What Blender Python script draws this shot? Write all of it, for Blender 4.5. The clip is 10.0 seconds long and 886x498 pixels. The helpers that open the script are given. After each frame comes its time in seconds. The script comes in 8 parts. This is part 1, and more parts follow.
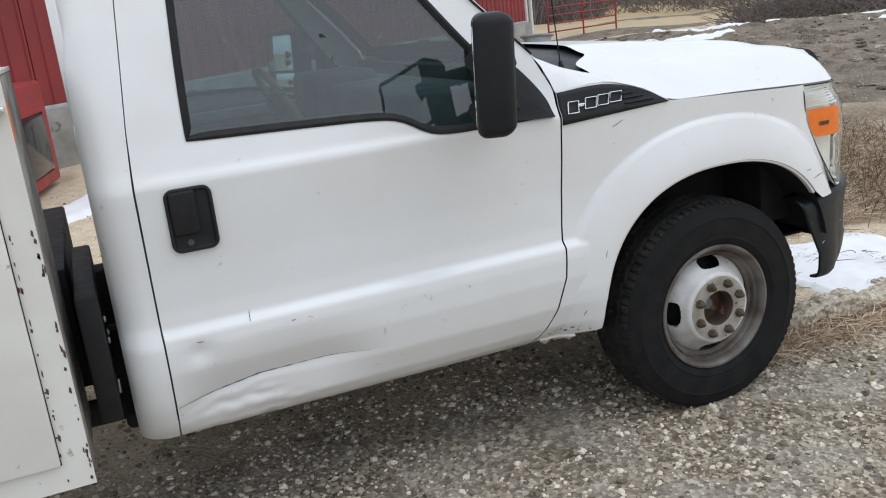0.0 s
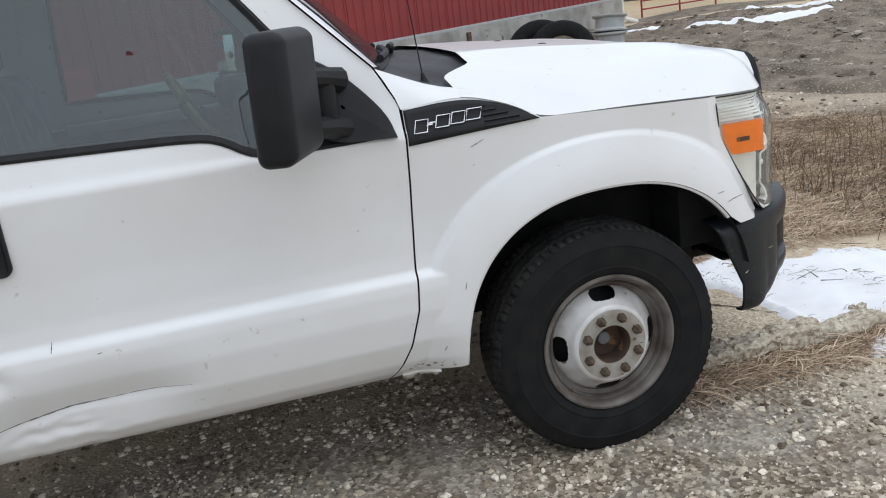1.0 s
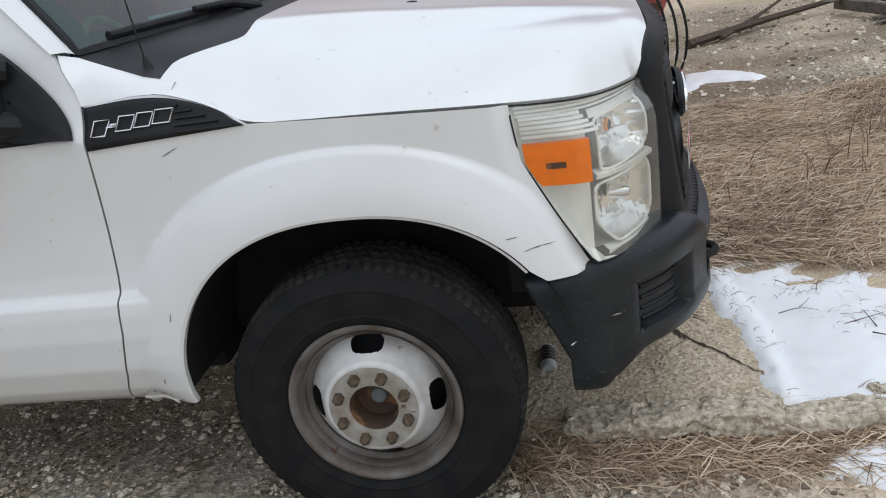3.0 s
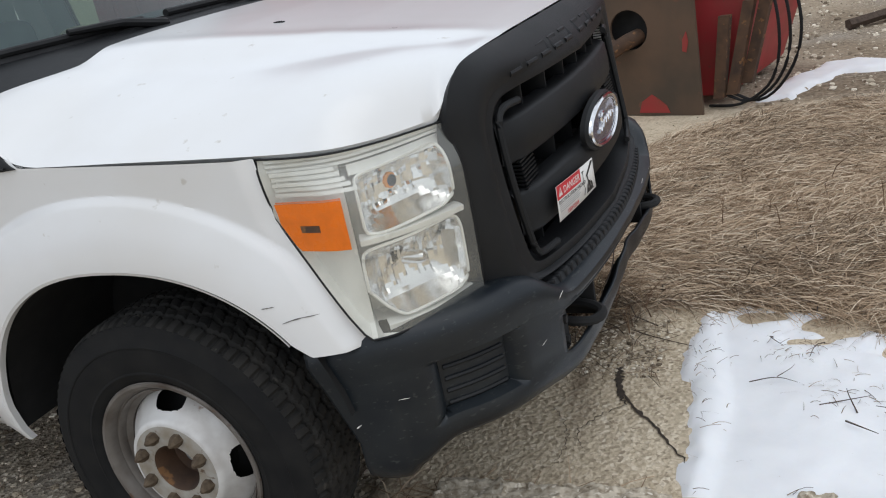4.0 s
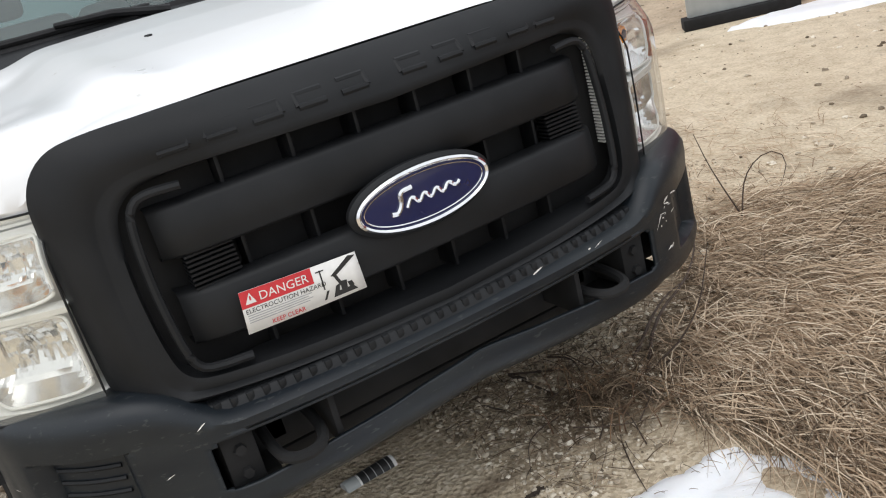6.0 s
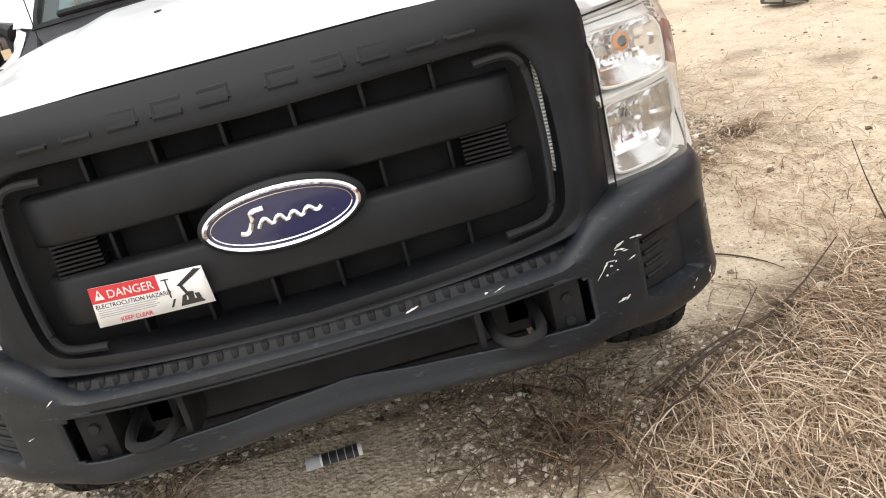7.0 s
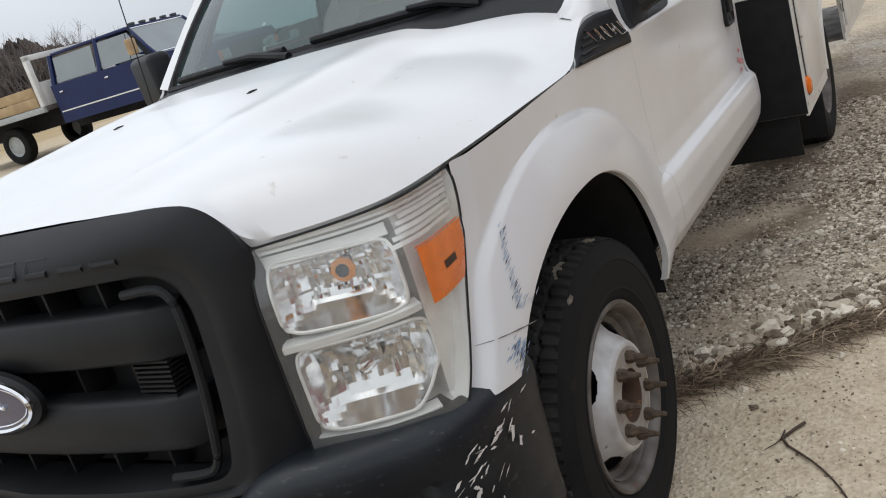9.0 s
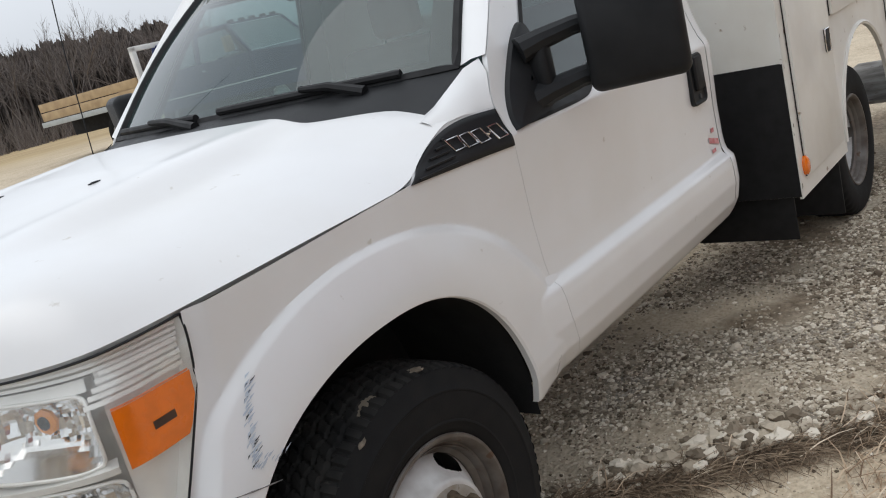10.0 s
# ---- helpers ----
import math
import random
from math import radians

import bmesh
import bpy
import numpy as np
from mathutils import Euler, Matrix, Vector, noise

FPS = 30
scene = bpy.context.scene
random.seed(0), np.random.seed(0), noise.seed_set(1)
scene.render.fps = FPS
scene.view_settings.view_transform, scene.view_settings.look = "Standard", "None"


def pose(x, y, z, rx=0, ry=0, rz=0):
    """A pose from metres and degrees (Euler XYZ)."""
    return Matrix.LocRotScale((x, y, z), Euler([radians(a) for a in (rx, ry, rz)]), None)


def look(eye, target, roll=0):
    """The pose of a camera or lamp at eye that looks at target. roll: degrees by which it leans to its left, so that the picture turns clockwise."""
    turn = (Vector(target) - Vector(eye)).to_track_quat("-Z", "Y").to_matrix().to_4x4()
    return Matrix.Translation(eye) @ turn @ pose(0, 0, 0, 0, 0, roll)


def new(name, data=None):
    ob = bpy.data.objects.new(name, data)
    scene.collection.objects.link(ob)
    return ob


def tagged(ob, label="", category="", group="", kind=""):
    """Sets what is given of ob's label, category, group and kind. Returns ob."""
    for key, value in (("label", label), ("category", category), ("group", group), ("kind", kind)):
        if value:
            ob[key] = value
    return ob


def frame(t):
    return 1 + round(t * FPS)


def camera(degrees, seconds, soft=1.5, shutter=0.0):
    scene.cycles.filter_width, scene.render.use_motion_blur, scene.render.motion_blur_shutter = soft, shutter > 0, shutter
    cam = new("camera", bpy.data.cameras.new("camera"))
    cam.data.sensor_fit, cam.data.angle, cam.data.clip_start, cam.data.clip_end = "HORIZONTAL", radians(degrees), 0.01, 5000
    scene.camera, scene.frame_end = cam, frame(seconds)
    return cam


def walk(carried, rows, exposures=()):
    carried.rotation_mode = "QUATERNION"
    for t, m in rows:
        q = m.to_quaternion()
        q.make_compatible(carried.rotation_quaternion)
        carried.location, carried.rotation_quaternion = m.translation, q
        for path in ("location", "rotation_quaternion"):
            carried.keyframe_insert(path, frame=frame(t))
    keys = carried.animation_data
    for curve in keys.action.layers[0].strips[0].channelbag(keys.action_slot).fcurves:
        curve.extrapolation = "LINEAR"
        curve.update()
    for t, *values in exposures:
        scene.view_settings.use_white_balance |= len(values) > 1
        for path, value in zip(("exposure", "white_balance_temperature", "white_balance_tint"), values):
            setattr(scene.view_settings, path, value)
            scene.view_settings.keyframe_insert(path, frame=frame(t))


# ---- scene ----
cam = camera(53.8, 10.0, soft=1.1)
PATH = [
    (0, (-2.05, -3.492, 1.594), (-1.345, -1.7, 1.056), -6.4),
    (0.5, (-1.583, -3.487, 1.586), (-0.94, -1.672, 1.046), -7.0),
    (1, (-1.159, -3.532, 1.596), (-0.699, -1.668, 1.036), -7.3),
    (1.5, (-0.713, -3.451, 1.611), (-0.49, -1.546, 1.045), -8.0),
    (2, (-0.283, -3.3, 1.614), (-0.158, -1.393, 1.026), -8.1),
    (2.2, (-0.069, -3.284, 1.568), (-0.03, -1.371, 0.987), -9.0),
    (3.3, (0.936, -2.859, 1.595), (0.455, -1.07, 0.864), -9.5),
    (3.5, (1.145, -2.79, 1.535), (0.582, -1.01, 0.817), -10.5),
    (4, (1.555, -2.388, 1.532), (0.724, -0.705, 0.841), -11.5),
    (4.5, (1.889, -2.05, 1.531), (0.78, -0.515, 0.889), -11.7),
    (5, (2.192, -1.664, 1.527), (0.788, -0.386, 0.896), -14.3),
    (5.5, (2.37, -1.23, 1.523), (0.827, -0.154, 0.843), -15.5),
    (5.7, (2.452, -1.05, 1.479), (0.858, -0.058, 0.791), -15.3),
    (6.8, (2.66, 0.045, 1.422), (0.793, 0.253, 0.736), -14.4),
    (7, (2.673, 0.249, 1.402), (0.796, 0.303, 0.714), -14.8),
    (7.5, (2.57, 0.713, 1.398), (0.707, 0.301, 0.797), -15.9),
    (8, (2.356, 1.156, 1.415), (0.554, 0.483, 0.867), -16.1),
    (8.5, (2.161, 1.57, 1.447), (0.442, 0.688, 0.928), -15.9),
    (9, (1.843, 1.809, 1.464), (0.245, 0.741, 0.912), -17.3),
    (9.5, (1.625, 2.101, 1.48), (0.1, 0.932, 0.926), -16.7),
    (10, (1.278, 2.291, 1.525), (-0.186, 1.021, 1.03), -14.8),
]
walk(cam, [(t, look(eye, target, roll)) for t, eye, target, roll in PATH], exposures=[(0, 0.06, 6250, 10), (2.0, 0.0, 6250, 10), (3.5, -0.13, 6300, 10), (4.2, -0.10, 6400, 10), (5.5, 0.0, 6500, 10), (6.6, 0.65, 6900, 12), (7.0, 0.78, 7000, 13), (7.5, 0.65, 6950, 12), (8.0, 0.27, 6800, 10), (8.5, 0.08, 6550, 10), (9.0, 0.0, 6500, 10), (10, -0.02, 6500, 10)])

# ---- light: overcast winter sky ----
world = bpy.data.worlds.new("overcast_sky")
scene.world = world
world.use_nodes = True
wn = world.node_tree
wn.nodes.clear()
sky = wn.nodes.new("ShaderNodeTexSky")
sky.sky_type = "NISHITA"
sky.sun_disc = False
sky.sun_elevation = radians(64)
sky.sun_rotation = radians(145)
sky.air_density, sky.dust_density, sky.ozone_density = 1.0, 4.0, 1.0
grey = wn.nodes.new("ShaderNodeHueSaturation")
grey.inputs["Saturation"].default_value = 0.18
clouds = wn.nodes.new("ShaderNodeTexNoise")
clouds.inputs["Scale"].default_value, clouds.inputs["Detail"].default_value = 2.4, 6
deck = wn.nodes.new("ShaderNodeValToRGB")
deck.color_ramp.elements[0].position, deck.color_ramp.elements[0].color = 0.3, (8.2, 8.8, 9.6, 1)
deck.color_ramp.elements[1].position, deck.color_ramp.elements[1].color = 0.7, (9.7, 10.3, 11.1, 1)
cover = wn.nodes.new("ShaderNodeMix")
cover.data_type = "RGBA"
cover.inputs["Factor"].default_value = 0.82
back = wn.nodes.new("ShaderNodeBackground")
back.inputs["Strength"].default_value = 0.11
wout = wn.nodes.new("ShaderNodeOutputWorld")
wn.links.new(sky.outputs["Color"], grey.inputs["Color"])
wn.links.new(clouds.outputs["Fac"], deck.inputs["Fac"])
wn.links.new(grey.outputs["Color"], cover.inputs["A"])
wn.links.new(deck.outputs["Color"], cover.inputs["B"])
way = wn.nodes.new("ShaderNodeTexCoord")
height = wn.nodes.new("ShaderNodeSeparateXYZ")
fall = wn.nodes.new("ShaderNodeMapRange")
fall.inputs["From Min"].default_value, fall.inputs["From Max"].default_value = -0.02, 0.24
fall.inputs["To Min"].default_value, fall.inputs["To Max"].default_value = 0.072, 0.116
wn.links.new(way.outputs["Generated"], height.inputs["Vector"])
wn.links.new(height.outputs["Z"], fall.inputs["Value"])
wn.links.new(fall.outputs["Result"], back.inputs["Strength"])
wn.links.new(cover.outputs["Result"], back.inputs["Color"])
wn.links.new(back.outputs["Background"], wout.inputs["Surface"])
sun = new("sun", bpy.data.lights.new("sun", "SUN"))
sun.data.energy, sun.data.angle, sun.data.color = 0.5, radians(50), (1.0, 0.985, 0.97)
sun.matrix_world = look((0, 0, 0), (-0.25, 0.20, -0.94))

# ---- materials ----
def mat(name, base, rough=0.5, metal=0.0, coat=0.0, var=0.0, scale=8.0, bump=0.0, bump_scale=120.0, tint=None, spots=0.0, spot_scale=30.0, spot_colour=(0.1, 0.07, 0.05), spec=0.5, stretch=(1, 1, 1)):
    """Paint, plastic, metal: base colour with broad variation, sparse spots of wear, and fine relief."""
    m = bpy.data.materials.new(name)
    m.use_nodes = True
    n, l = m.node_tree.nodes, m.node_tree.links
    b = n["Principled BSDF"]
    b.inputs["Base Color"].default_value = (*base, 1)
    b.inputs["Roughness"].default_value = rough
    b.inputs["Metallic"].default_value = metal
    b.inputs["Coat Weight"].default_value = coat
    b.inputs["Coat Roughness"].default_value = 0.06
    b.inputs["Specular IOR Level"].default_value = spec
    co = n.new("ShaderNodeTexCoord")
    mp = n.new("ShaderNodeMapping")
    mp.inputs["Scale"].default_value = stretch
    l.new(co.outputs["Object"], mp.inputs["Vector"])
    out = None
    if var > 0:
        t = n.new("ShaderNodeTexNoise")
        t.inputs["Scale"].default_value, t.inputs["Detail"].default_value = scale, 6
        l.new(mp.outputs["Vector"], t.inputs["Vector"])
        x = n.new("ShaderNodeMix")
        x.data_type = "RGBA"
        other = tint if tint else tuple(c * (1 - var) for c in base)
        x.inputs["A"].default_value, x.inputs["B"].default_value = (*base, 1), (*other, 1)
        r = n.new("ShaderNodeValToRGB")
        r.color_ramp.elements[0].position, r.color_ramp.elements[1].position = 0.38, 0.68
        l.new(t.outputs["Fac"], r.inputs["Fac"])
        l.new(r.outputs["Color"], x.inputs["Factor"])
        out = x.outputs["Result"]
        rr = n.new("ShaderNodeMapRange")
        rr.inputs["To Min"].default_value, rr.inputs["To Max"].default_value = max(0.02, rough * 0.8), min(1, rough * 1.3 + 0.03)
        l.new(t.outputs["Fac"], rr.inputs["Value"])
        l.new(rr.outputs["Result"], b.inputs["Roughness"])
    if spots > 0:
        t2 = n.new("ShaderNodeTexNoise")
        t2.inputs["Scale"].default_value, t2.inputs["Detail"].default_value = spot_scale, 8
        l.new(mp.outputs["Vector"], t2.inputs["Vector"])
        r2 = n.new("ShaderNodeValToRGB")
        r2.color_ramp.elements[0].position, r2.color_ramp.elements[1].position = 1 - spots, min(1.0, 1 - spots + 0.05)
        l.new(t2.outputs["Fac"], r2.inputs["Fac"])
        x2 = n.new("ShaderNodeMix")
        x2.data_type = "RGBA"
        x2.inputs["A"].default_value, x2.inputs["B"].default_value = (*base, 1), (*spot_colour, 1)
        if out:
            l.new(out, x2.inputs["A"])
        l.new(r2.outputs["Color"], x2.inputs["Factor"])
        out = x2.outputs["Result"]
    if out:
        l.new(out, b.inputs["Base Color"])
    if bump > 0:
        t3 = n.new("ShaderNodeTexNoise")
        t3.inputs["Scale"].default_value, t3.inputs["Detail"].default_value = bump_scale, 5
        l.new(mp.outputs["Vector"], t3.inputs["Vector"])
        bp = n.new("ShaderNodeBump")
        bp.inputs["Strength"].default_value, bp.inputs["Distance"].default_value = bump, 0.002
        l.new(t3.outputs["Fac"], bp.inputs["Height"])
        l.new(bp.outputs["Normal"], b.inputs["Normal"])
    return m


def glass(name, tint, ior=1.5, rough=0.0, haze=0.0, haze_colour=(0.8, 0.8, 0.75)):
    """Thin clear sheet: tinted see-through, an even diffuse film, and a reflecting surface."""
    m = bpy.data.materials.new(name)
    m.use_nodes = True
    n, l = m.node_tree.nodes, m.node_tree.links
    n.remove(n["Principled BSDF"])
    tr = n.new("ShaderNodeBsdfTransparent")
    tr.inputs["Color"].default_value = (*tint, 1)
    df = n.new("ShaderNodeBsdfDiffuse")
    df.inputs["Color"].default_value = (*haze_colour, 1)
    mx0 = n.new("ShaderNodeMixShader")
    mx0.inputs["Fac"].default_value = haze
    gl = n.new("ShaderNodeBsdfGlossy")
    gl.inputs["Roughness"].default_value = rough
    lw = n.new("ShaderNodeLayerWeight")
    lw.inputs["Blend"].default_value = 0.5
    pw = n.new("ShaderNodeMath")
    pw.operation = "POWER"
    pw.inputs[1].default_value = 4.0
    fr = n.new("ShaderNodeMath")
    fr.operation = "MULTIPLY_ADD"
    f0 = ((ior - 1) / (ior + 1)) ** 2 * 1.6
    fr.inputs[1].default_value, fr.inputs[2].default_value = 0.95 - f0, f0
    l.new(lw.outputs["Facing"], pw.inputs[0])
    l.new(pw.outputs[0], fr.inputs[0])
    mx = n.new("ShaderNodeMixShader")
    l.new(tr.outputs[0], mx0.inputs[1])
    l.new(df.outputs[0], mx0.inputs[2])
    l.new(fr.outputs[0], mx.inputs["Fac"])
    l.new(mx0.outputs[0], mx.inputs[1])
    l.new(gl.outputs[0], mx.inputs[2])
    l.new(mx.outputs[0], n["Material Output"].inputs["Surface"])
    return m


WHITE = mat("white_paint", (0.785, 0.79, 0.79), 0.28, coat=0.6, var=0.06, scale=3.0, tint=(0.75, 0.745, 0.73), spots=0.30, spot_scale=22, spot_colour=(0.60, 0.58, 0.54))
WHITE.node_tree.nodes["Principled BSDF"].inputs["Coat Roughness"].default_value = 0.16
CREAM = mat("service_body_paint", (0.78, 0.77, 0.72), 0.38, coat=0.2, var=0.1, scale=4.0, tint=(0.70, 0.68, 0.62), spots=0.31, spot_scale=18, spot_colour=(0.35, 0.28, 0.2))
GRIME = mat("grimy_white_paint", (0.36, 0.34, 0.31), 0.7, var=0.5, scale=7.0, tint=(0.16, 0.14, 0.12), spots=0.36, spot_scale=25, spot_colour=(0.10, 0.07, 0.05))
BLACK = mat("black_plastic", (0.011, 0.012, 0.0135), 0.46, var=0.3, scale=9.0, tint=(0.019, 0.020, 0.0215), bump=0.25, bump_scale=700, spec=0.26)
GRILLE = mat("grille_plastic", (0.009, 0.0097, 0.0108), 0.46, var=0.3, scale=6.0, tint=(0.015, 0.0158, 0.0172), bump=0.2, bump_scale=800, spec=0.25)
DARK = mat("dark_cavity", (0.010, 0.010, 0.0105), 0.9, var=0.3, scale=12)
SEAL = mat("black_rubber", (0.013, 0.013, 0.014), 0.55, var=0.3, scale=20, spec=0.3)
CHROME = mat("chrome", (0.85, 0.85, 0.86), 0.09, metal=1.0, var=0.12, scale=25)
SILVER = mat("silver_reflector", (0.86, 0.86, 0.86), 0.15, metal=1.0, var=0.05, scale=30)
HOUSING = mat("lamp_housing", (0.90, 0.90, 0.87), 0.22, metal=0.1, var=0.12, scale=18)
AMBER = mat("amber_plastic", (0.90, 0.19, 0.004), 0.25, coat=0.6, var=0.12, scale=40)
BULB_AMBER = mat("amber_bulb", (0.8, 0.28, 0.02), 0.2, coat=0.6, var=0.1, scale=60)
GREY = mat("grey_interior", (0.22, 0.24, 0.25), 0.7, var=0.2, scale=12, bump=0.2, bump_scale=300)
LIGHTGREY = mat("light_grey_trim", (0.42, 0.44, 0.43), 0.6, var=0.15, scale=9)
DASH = mat("dashboard_plastic", (0.06, 0.065, 0.07), 0.6, var=0.3, scale=10, bump=0.2, bump_scale=300)
TAN = mat("tan_wheel_cover", (0.42, 0.30, 0.16), 0.6, var=0.2, scale=20)
BLUE_ENAMEL = mat("blue_enamel", (0.008, 0.014, 0.075), 0.22, coat=0.9, var=0.1, scale=30)
WHITE_PRINT = mat("white_vinyl", (0.80, 0.79, 0.76), 0.45, var=0.06, scale=60, spots=0.30, spot_scale=60, spot_colour=(0.45, 0.4, 0.34))
RED_PRINT = mat("red_vinyl", (0.62, 0.035, 0.045), 0.45, var=0.1, scale=60)
BLACK_PRINT = mat("black_vinyl", (0.02, 0.02, 0.02), 0.5, var=0.2, scale=60)
GREY_PRINT = mat("grey_print", (0.42, 0.42, 0.42), 0.5, var=0.1, scale=60)
GLASS = glass("window_glass", (0.42, 0.53, 0.53), 1.68, 0.0, haze=0.05, haze_colour=(0.30, 0.44, 0.46))
SHIELD = glass("windshield_glass", (0.50, 0.64, 0.62), 1.5, 0.0, haze=0.13, haze_colour=(0.17, 0.29, 0.29))
LENS = glass("headlamp_lens", (0.98, 0.98, 0.965), 1.5, 0.03, haze=0.11, haze_colour=(0.86, 0.86, 0.80))
CLOUDED = glass("clouded_headlamp_lens", (0.97, 0.97, 0.94), 1.5, 0.05, haze=0.14, haze_colour=(0.80, 0.80, 0.73))
MIRROR = mat("mirror_glass", (0.8, 0.82, 0.82), 0.02, metal=1.0, var=0.03, scale=5)
TYRE = mat("tyre_rubber", (0.011, 0.0113, 0.012), 0.75, var=0.4, scale=14, tint=(0.019, 0.0187, 0.0182), bump=0.3, bump_scale=260, spots=0.30, spot_scale=9, spot_colour=(0.026, 0.023, 0.020), spec=0.16)
TREAD = mat("dusty_tread_rubber", (0.022, 0.0218, 0.0215), 0.85, var=0.5, scale=11, tint=(0.045, 0.043, 0.040), bump=0.4, bump_scale=200, spots=0.34, spot_scale=30, spot_colour=(0.075, 0.070, 0.062), spec=0.12)
RIM = mat("silver_painted_steel", (0.66, 0.655, 0.64), 0.36, metal=0.1, var=0.15, scale=12, tint=(0.46, 0.44, 0.42), spots=0.31, spot_scale=16, spot_colour=(0.20, 0.12, 0.075))
RIMLIP = mat("worn_rim_edge", (0.19, 0.175, 0.16), 0.5, metal=0.3, var=0.6, scale=10, tint=(0.085, 0.066, 0.052), spots=0.36, spot_scale=24, spot_colour=(0.12, 0.075, 0.05))
HUBPAINT = mat("worn_hub_face", (0.390, 0.374, 0.343), 0.55, var=0.3, scale=20, tint=(0.281, 0.242, 0.187), spots=0.35, spot_scale=28, spot_colour=(0.117, 0.070, 0.043))
RUST = mat("rusted_steel", (0.115, 0.062, 0.034), 0.8, var=0.5, scale=10, tint=(0.055, 0.034, 0.024), spots=0.4, spot_scale=18, spot_colour=(0.22, 0.11, 0.045), bump=0.6, bump_scale=160)
NUT = mat("rusted_nut", (0.130, 0.096, 0.062), 0.75, metal=0.2, var=0.5, scale=60, tint=(0.056, 0.037, 0.025), bump=0.4, bump_scale=300)


# ---- mesh helpers ----
def ob_from(name, verts, faces, material, parent=None, label="", smooth=True, angle=32):
    me = bpy.data.meshes.new(name)
    me.from_pydata([tuple(map(float, v)) for v in verts], [], [tuple(int(i) for i in f) for f in faces])
    me.validate()
    me.update()
    if smooth:
        me.shade_smooth()
        me.set_sharp_from_angle(angle=radians(angle))
    me.materials.append(material)
    ob = new(name, me)
    if parent:
        ob.parent = parent
    if label:
        ob["label"] = label
    return ob


def part(name, bm, material, parent, label="", smooth=True, angle=32):
    """A bmesh or a (verts, faces) pair as one mesh object under a thing or a part."""
    if isinstance(bm, tuple):
        return ob_from(name, bm[0], bm[1], material, parent, label, smooth, angle)
    me = bpy.data.meshes.new(name)
    bm.to_mesh(me)
    bm.free()
    if smooth:
        me.shade_smooth()
        me.set_sharp_from_angle(angle=radians(angle))
    me.materials.append(material)
    ob = new(name, me)
    if parent:
        ob.parent = parent
    if label:
        ob["label"] = label
    return ob


def root(name, at=(0, 0, 0), turn=0.0):
    e = new(name)
    e.empty_display_size = 0.2
    e.location, e.rotation_euler = at, (0, 0, radians(turn))
    return e


def solid(ob, thick, offset=-1.0):
    m = ob.modifiers.new("thickness", "SOLIDIFY")
    m.thickness, m.offset = thick, offset
    return ob


def resample(pts, n):
    p = np.array(pts, float)
    d = np.r_[0, np.cumsum(np.linalg.norm(np.diff(p, axis=0), axis=1))]
    s = np.linspace(0, d[-1], n)
    return np.stack([np.interp(s, d, p[:, k]) for k in range(p.shape[1])], 1)


def smooth_line(pts, n, rounds=2):
    """A polyline rounded by corner cutting, its ends kept, resampled to n points."""
    p = np.array(pts, float)
    for _ in range(rounds):
        q = [p[0]]
        for a, b in zip(p[:-1], p[1:]):
            q += [a * 0.75 + b * 0.25, a * 0.25 + b * 0.75]
        p = np.array(q + [p[-1]])
    return resample(p, n)


def coons(bottom, top, left, right):
    """Grid [v][u] of points between four edge curves."""
    nu, nv = len(bottom), len(left)
    u, v = np.linspace(0, 1, nu)[None, :, None], np.linspace(0, 1, nv)[:, None, None]
    lofted = (1 - v) * bottom[None] + v * top[None] + (1 - u) * left[:, None] + u * right[:, None]
    return lofted - ((1 - u) * (1 - v) * bottom[0] + u * (1 - v) * bottom[-1] + (1 - u) * v * top[0] + u * v * top[-1])


def grid(points, closed=False, flip=False):
    """(verts, faces) of a grid of points [v][u]."""
    p = np.asarray(points, float)
    nv, nu = p.shape[:2]
    f = []
    for j in range(nv - 1):
        for i in range(nu if closed else nu - 1):
            a, b = j * nu + i, j * nu + (i + 1) % nu
            q = (a, b, b + nu, a + nu)
            f.append(q[::-1] if flip else q)
    return p.reshape(-1, 3), f


def joined(*pieces):
    v, f, k = [], [], 0
    for pv, pf in pieces:
        v.append(np.asarray(pv, float))
        f += [tuple(int(i) + k for i in q) for q in pf]
        k += len(pv)
    return np.concatenate(v), f


def moved(piece, m):
    return np.array([m @ Vector(v) for v in piece[0]]), piece[1]


def box(x0, x1, y0, y1, z0, z1, bevel=0.0, seg=2):
    bm = bmesh.new()
    bmesh.ops.create_cube(bm, size=1.0)
    for v in bm.verts:
        v.co = ((x0 + x1) / 2 + v.co.x * (x1 - x0), (y0 + y1) / 2 + v.co.y * (y1 - y0), (z0 + z1) / 2 + v.co.z * (z1 - z0))
    if bevel > 0:
        bmesh.ops.bevel(bm, geom=bm.edges[:], offset=bevel, segments=seg, profile=0.5, affect="EDGES")
    return bm


def box_piece(*a, **k):
    bm = box(*a, **k)
    bm.verts.ensure_lookup_table()
    out = (np.array([v.co[:] for v in bm.verts]), [tuple(v.index for v in f.verts) for f in bm.faces])
    bm.free()
    return out


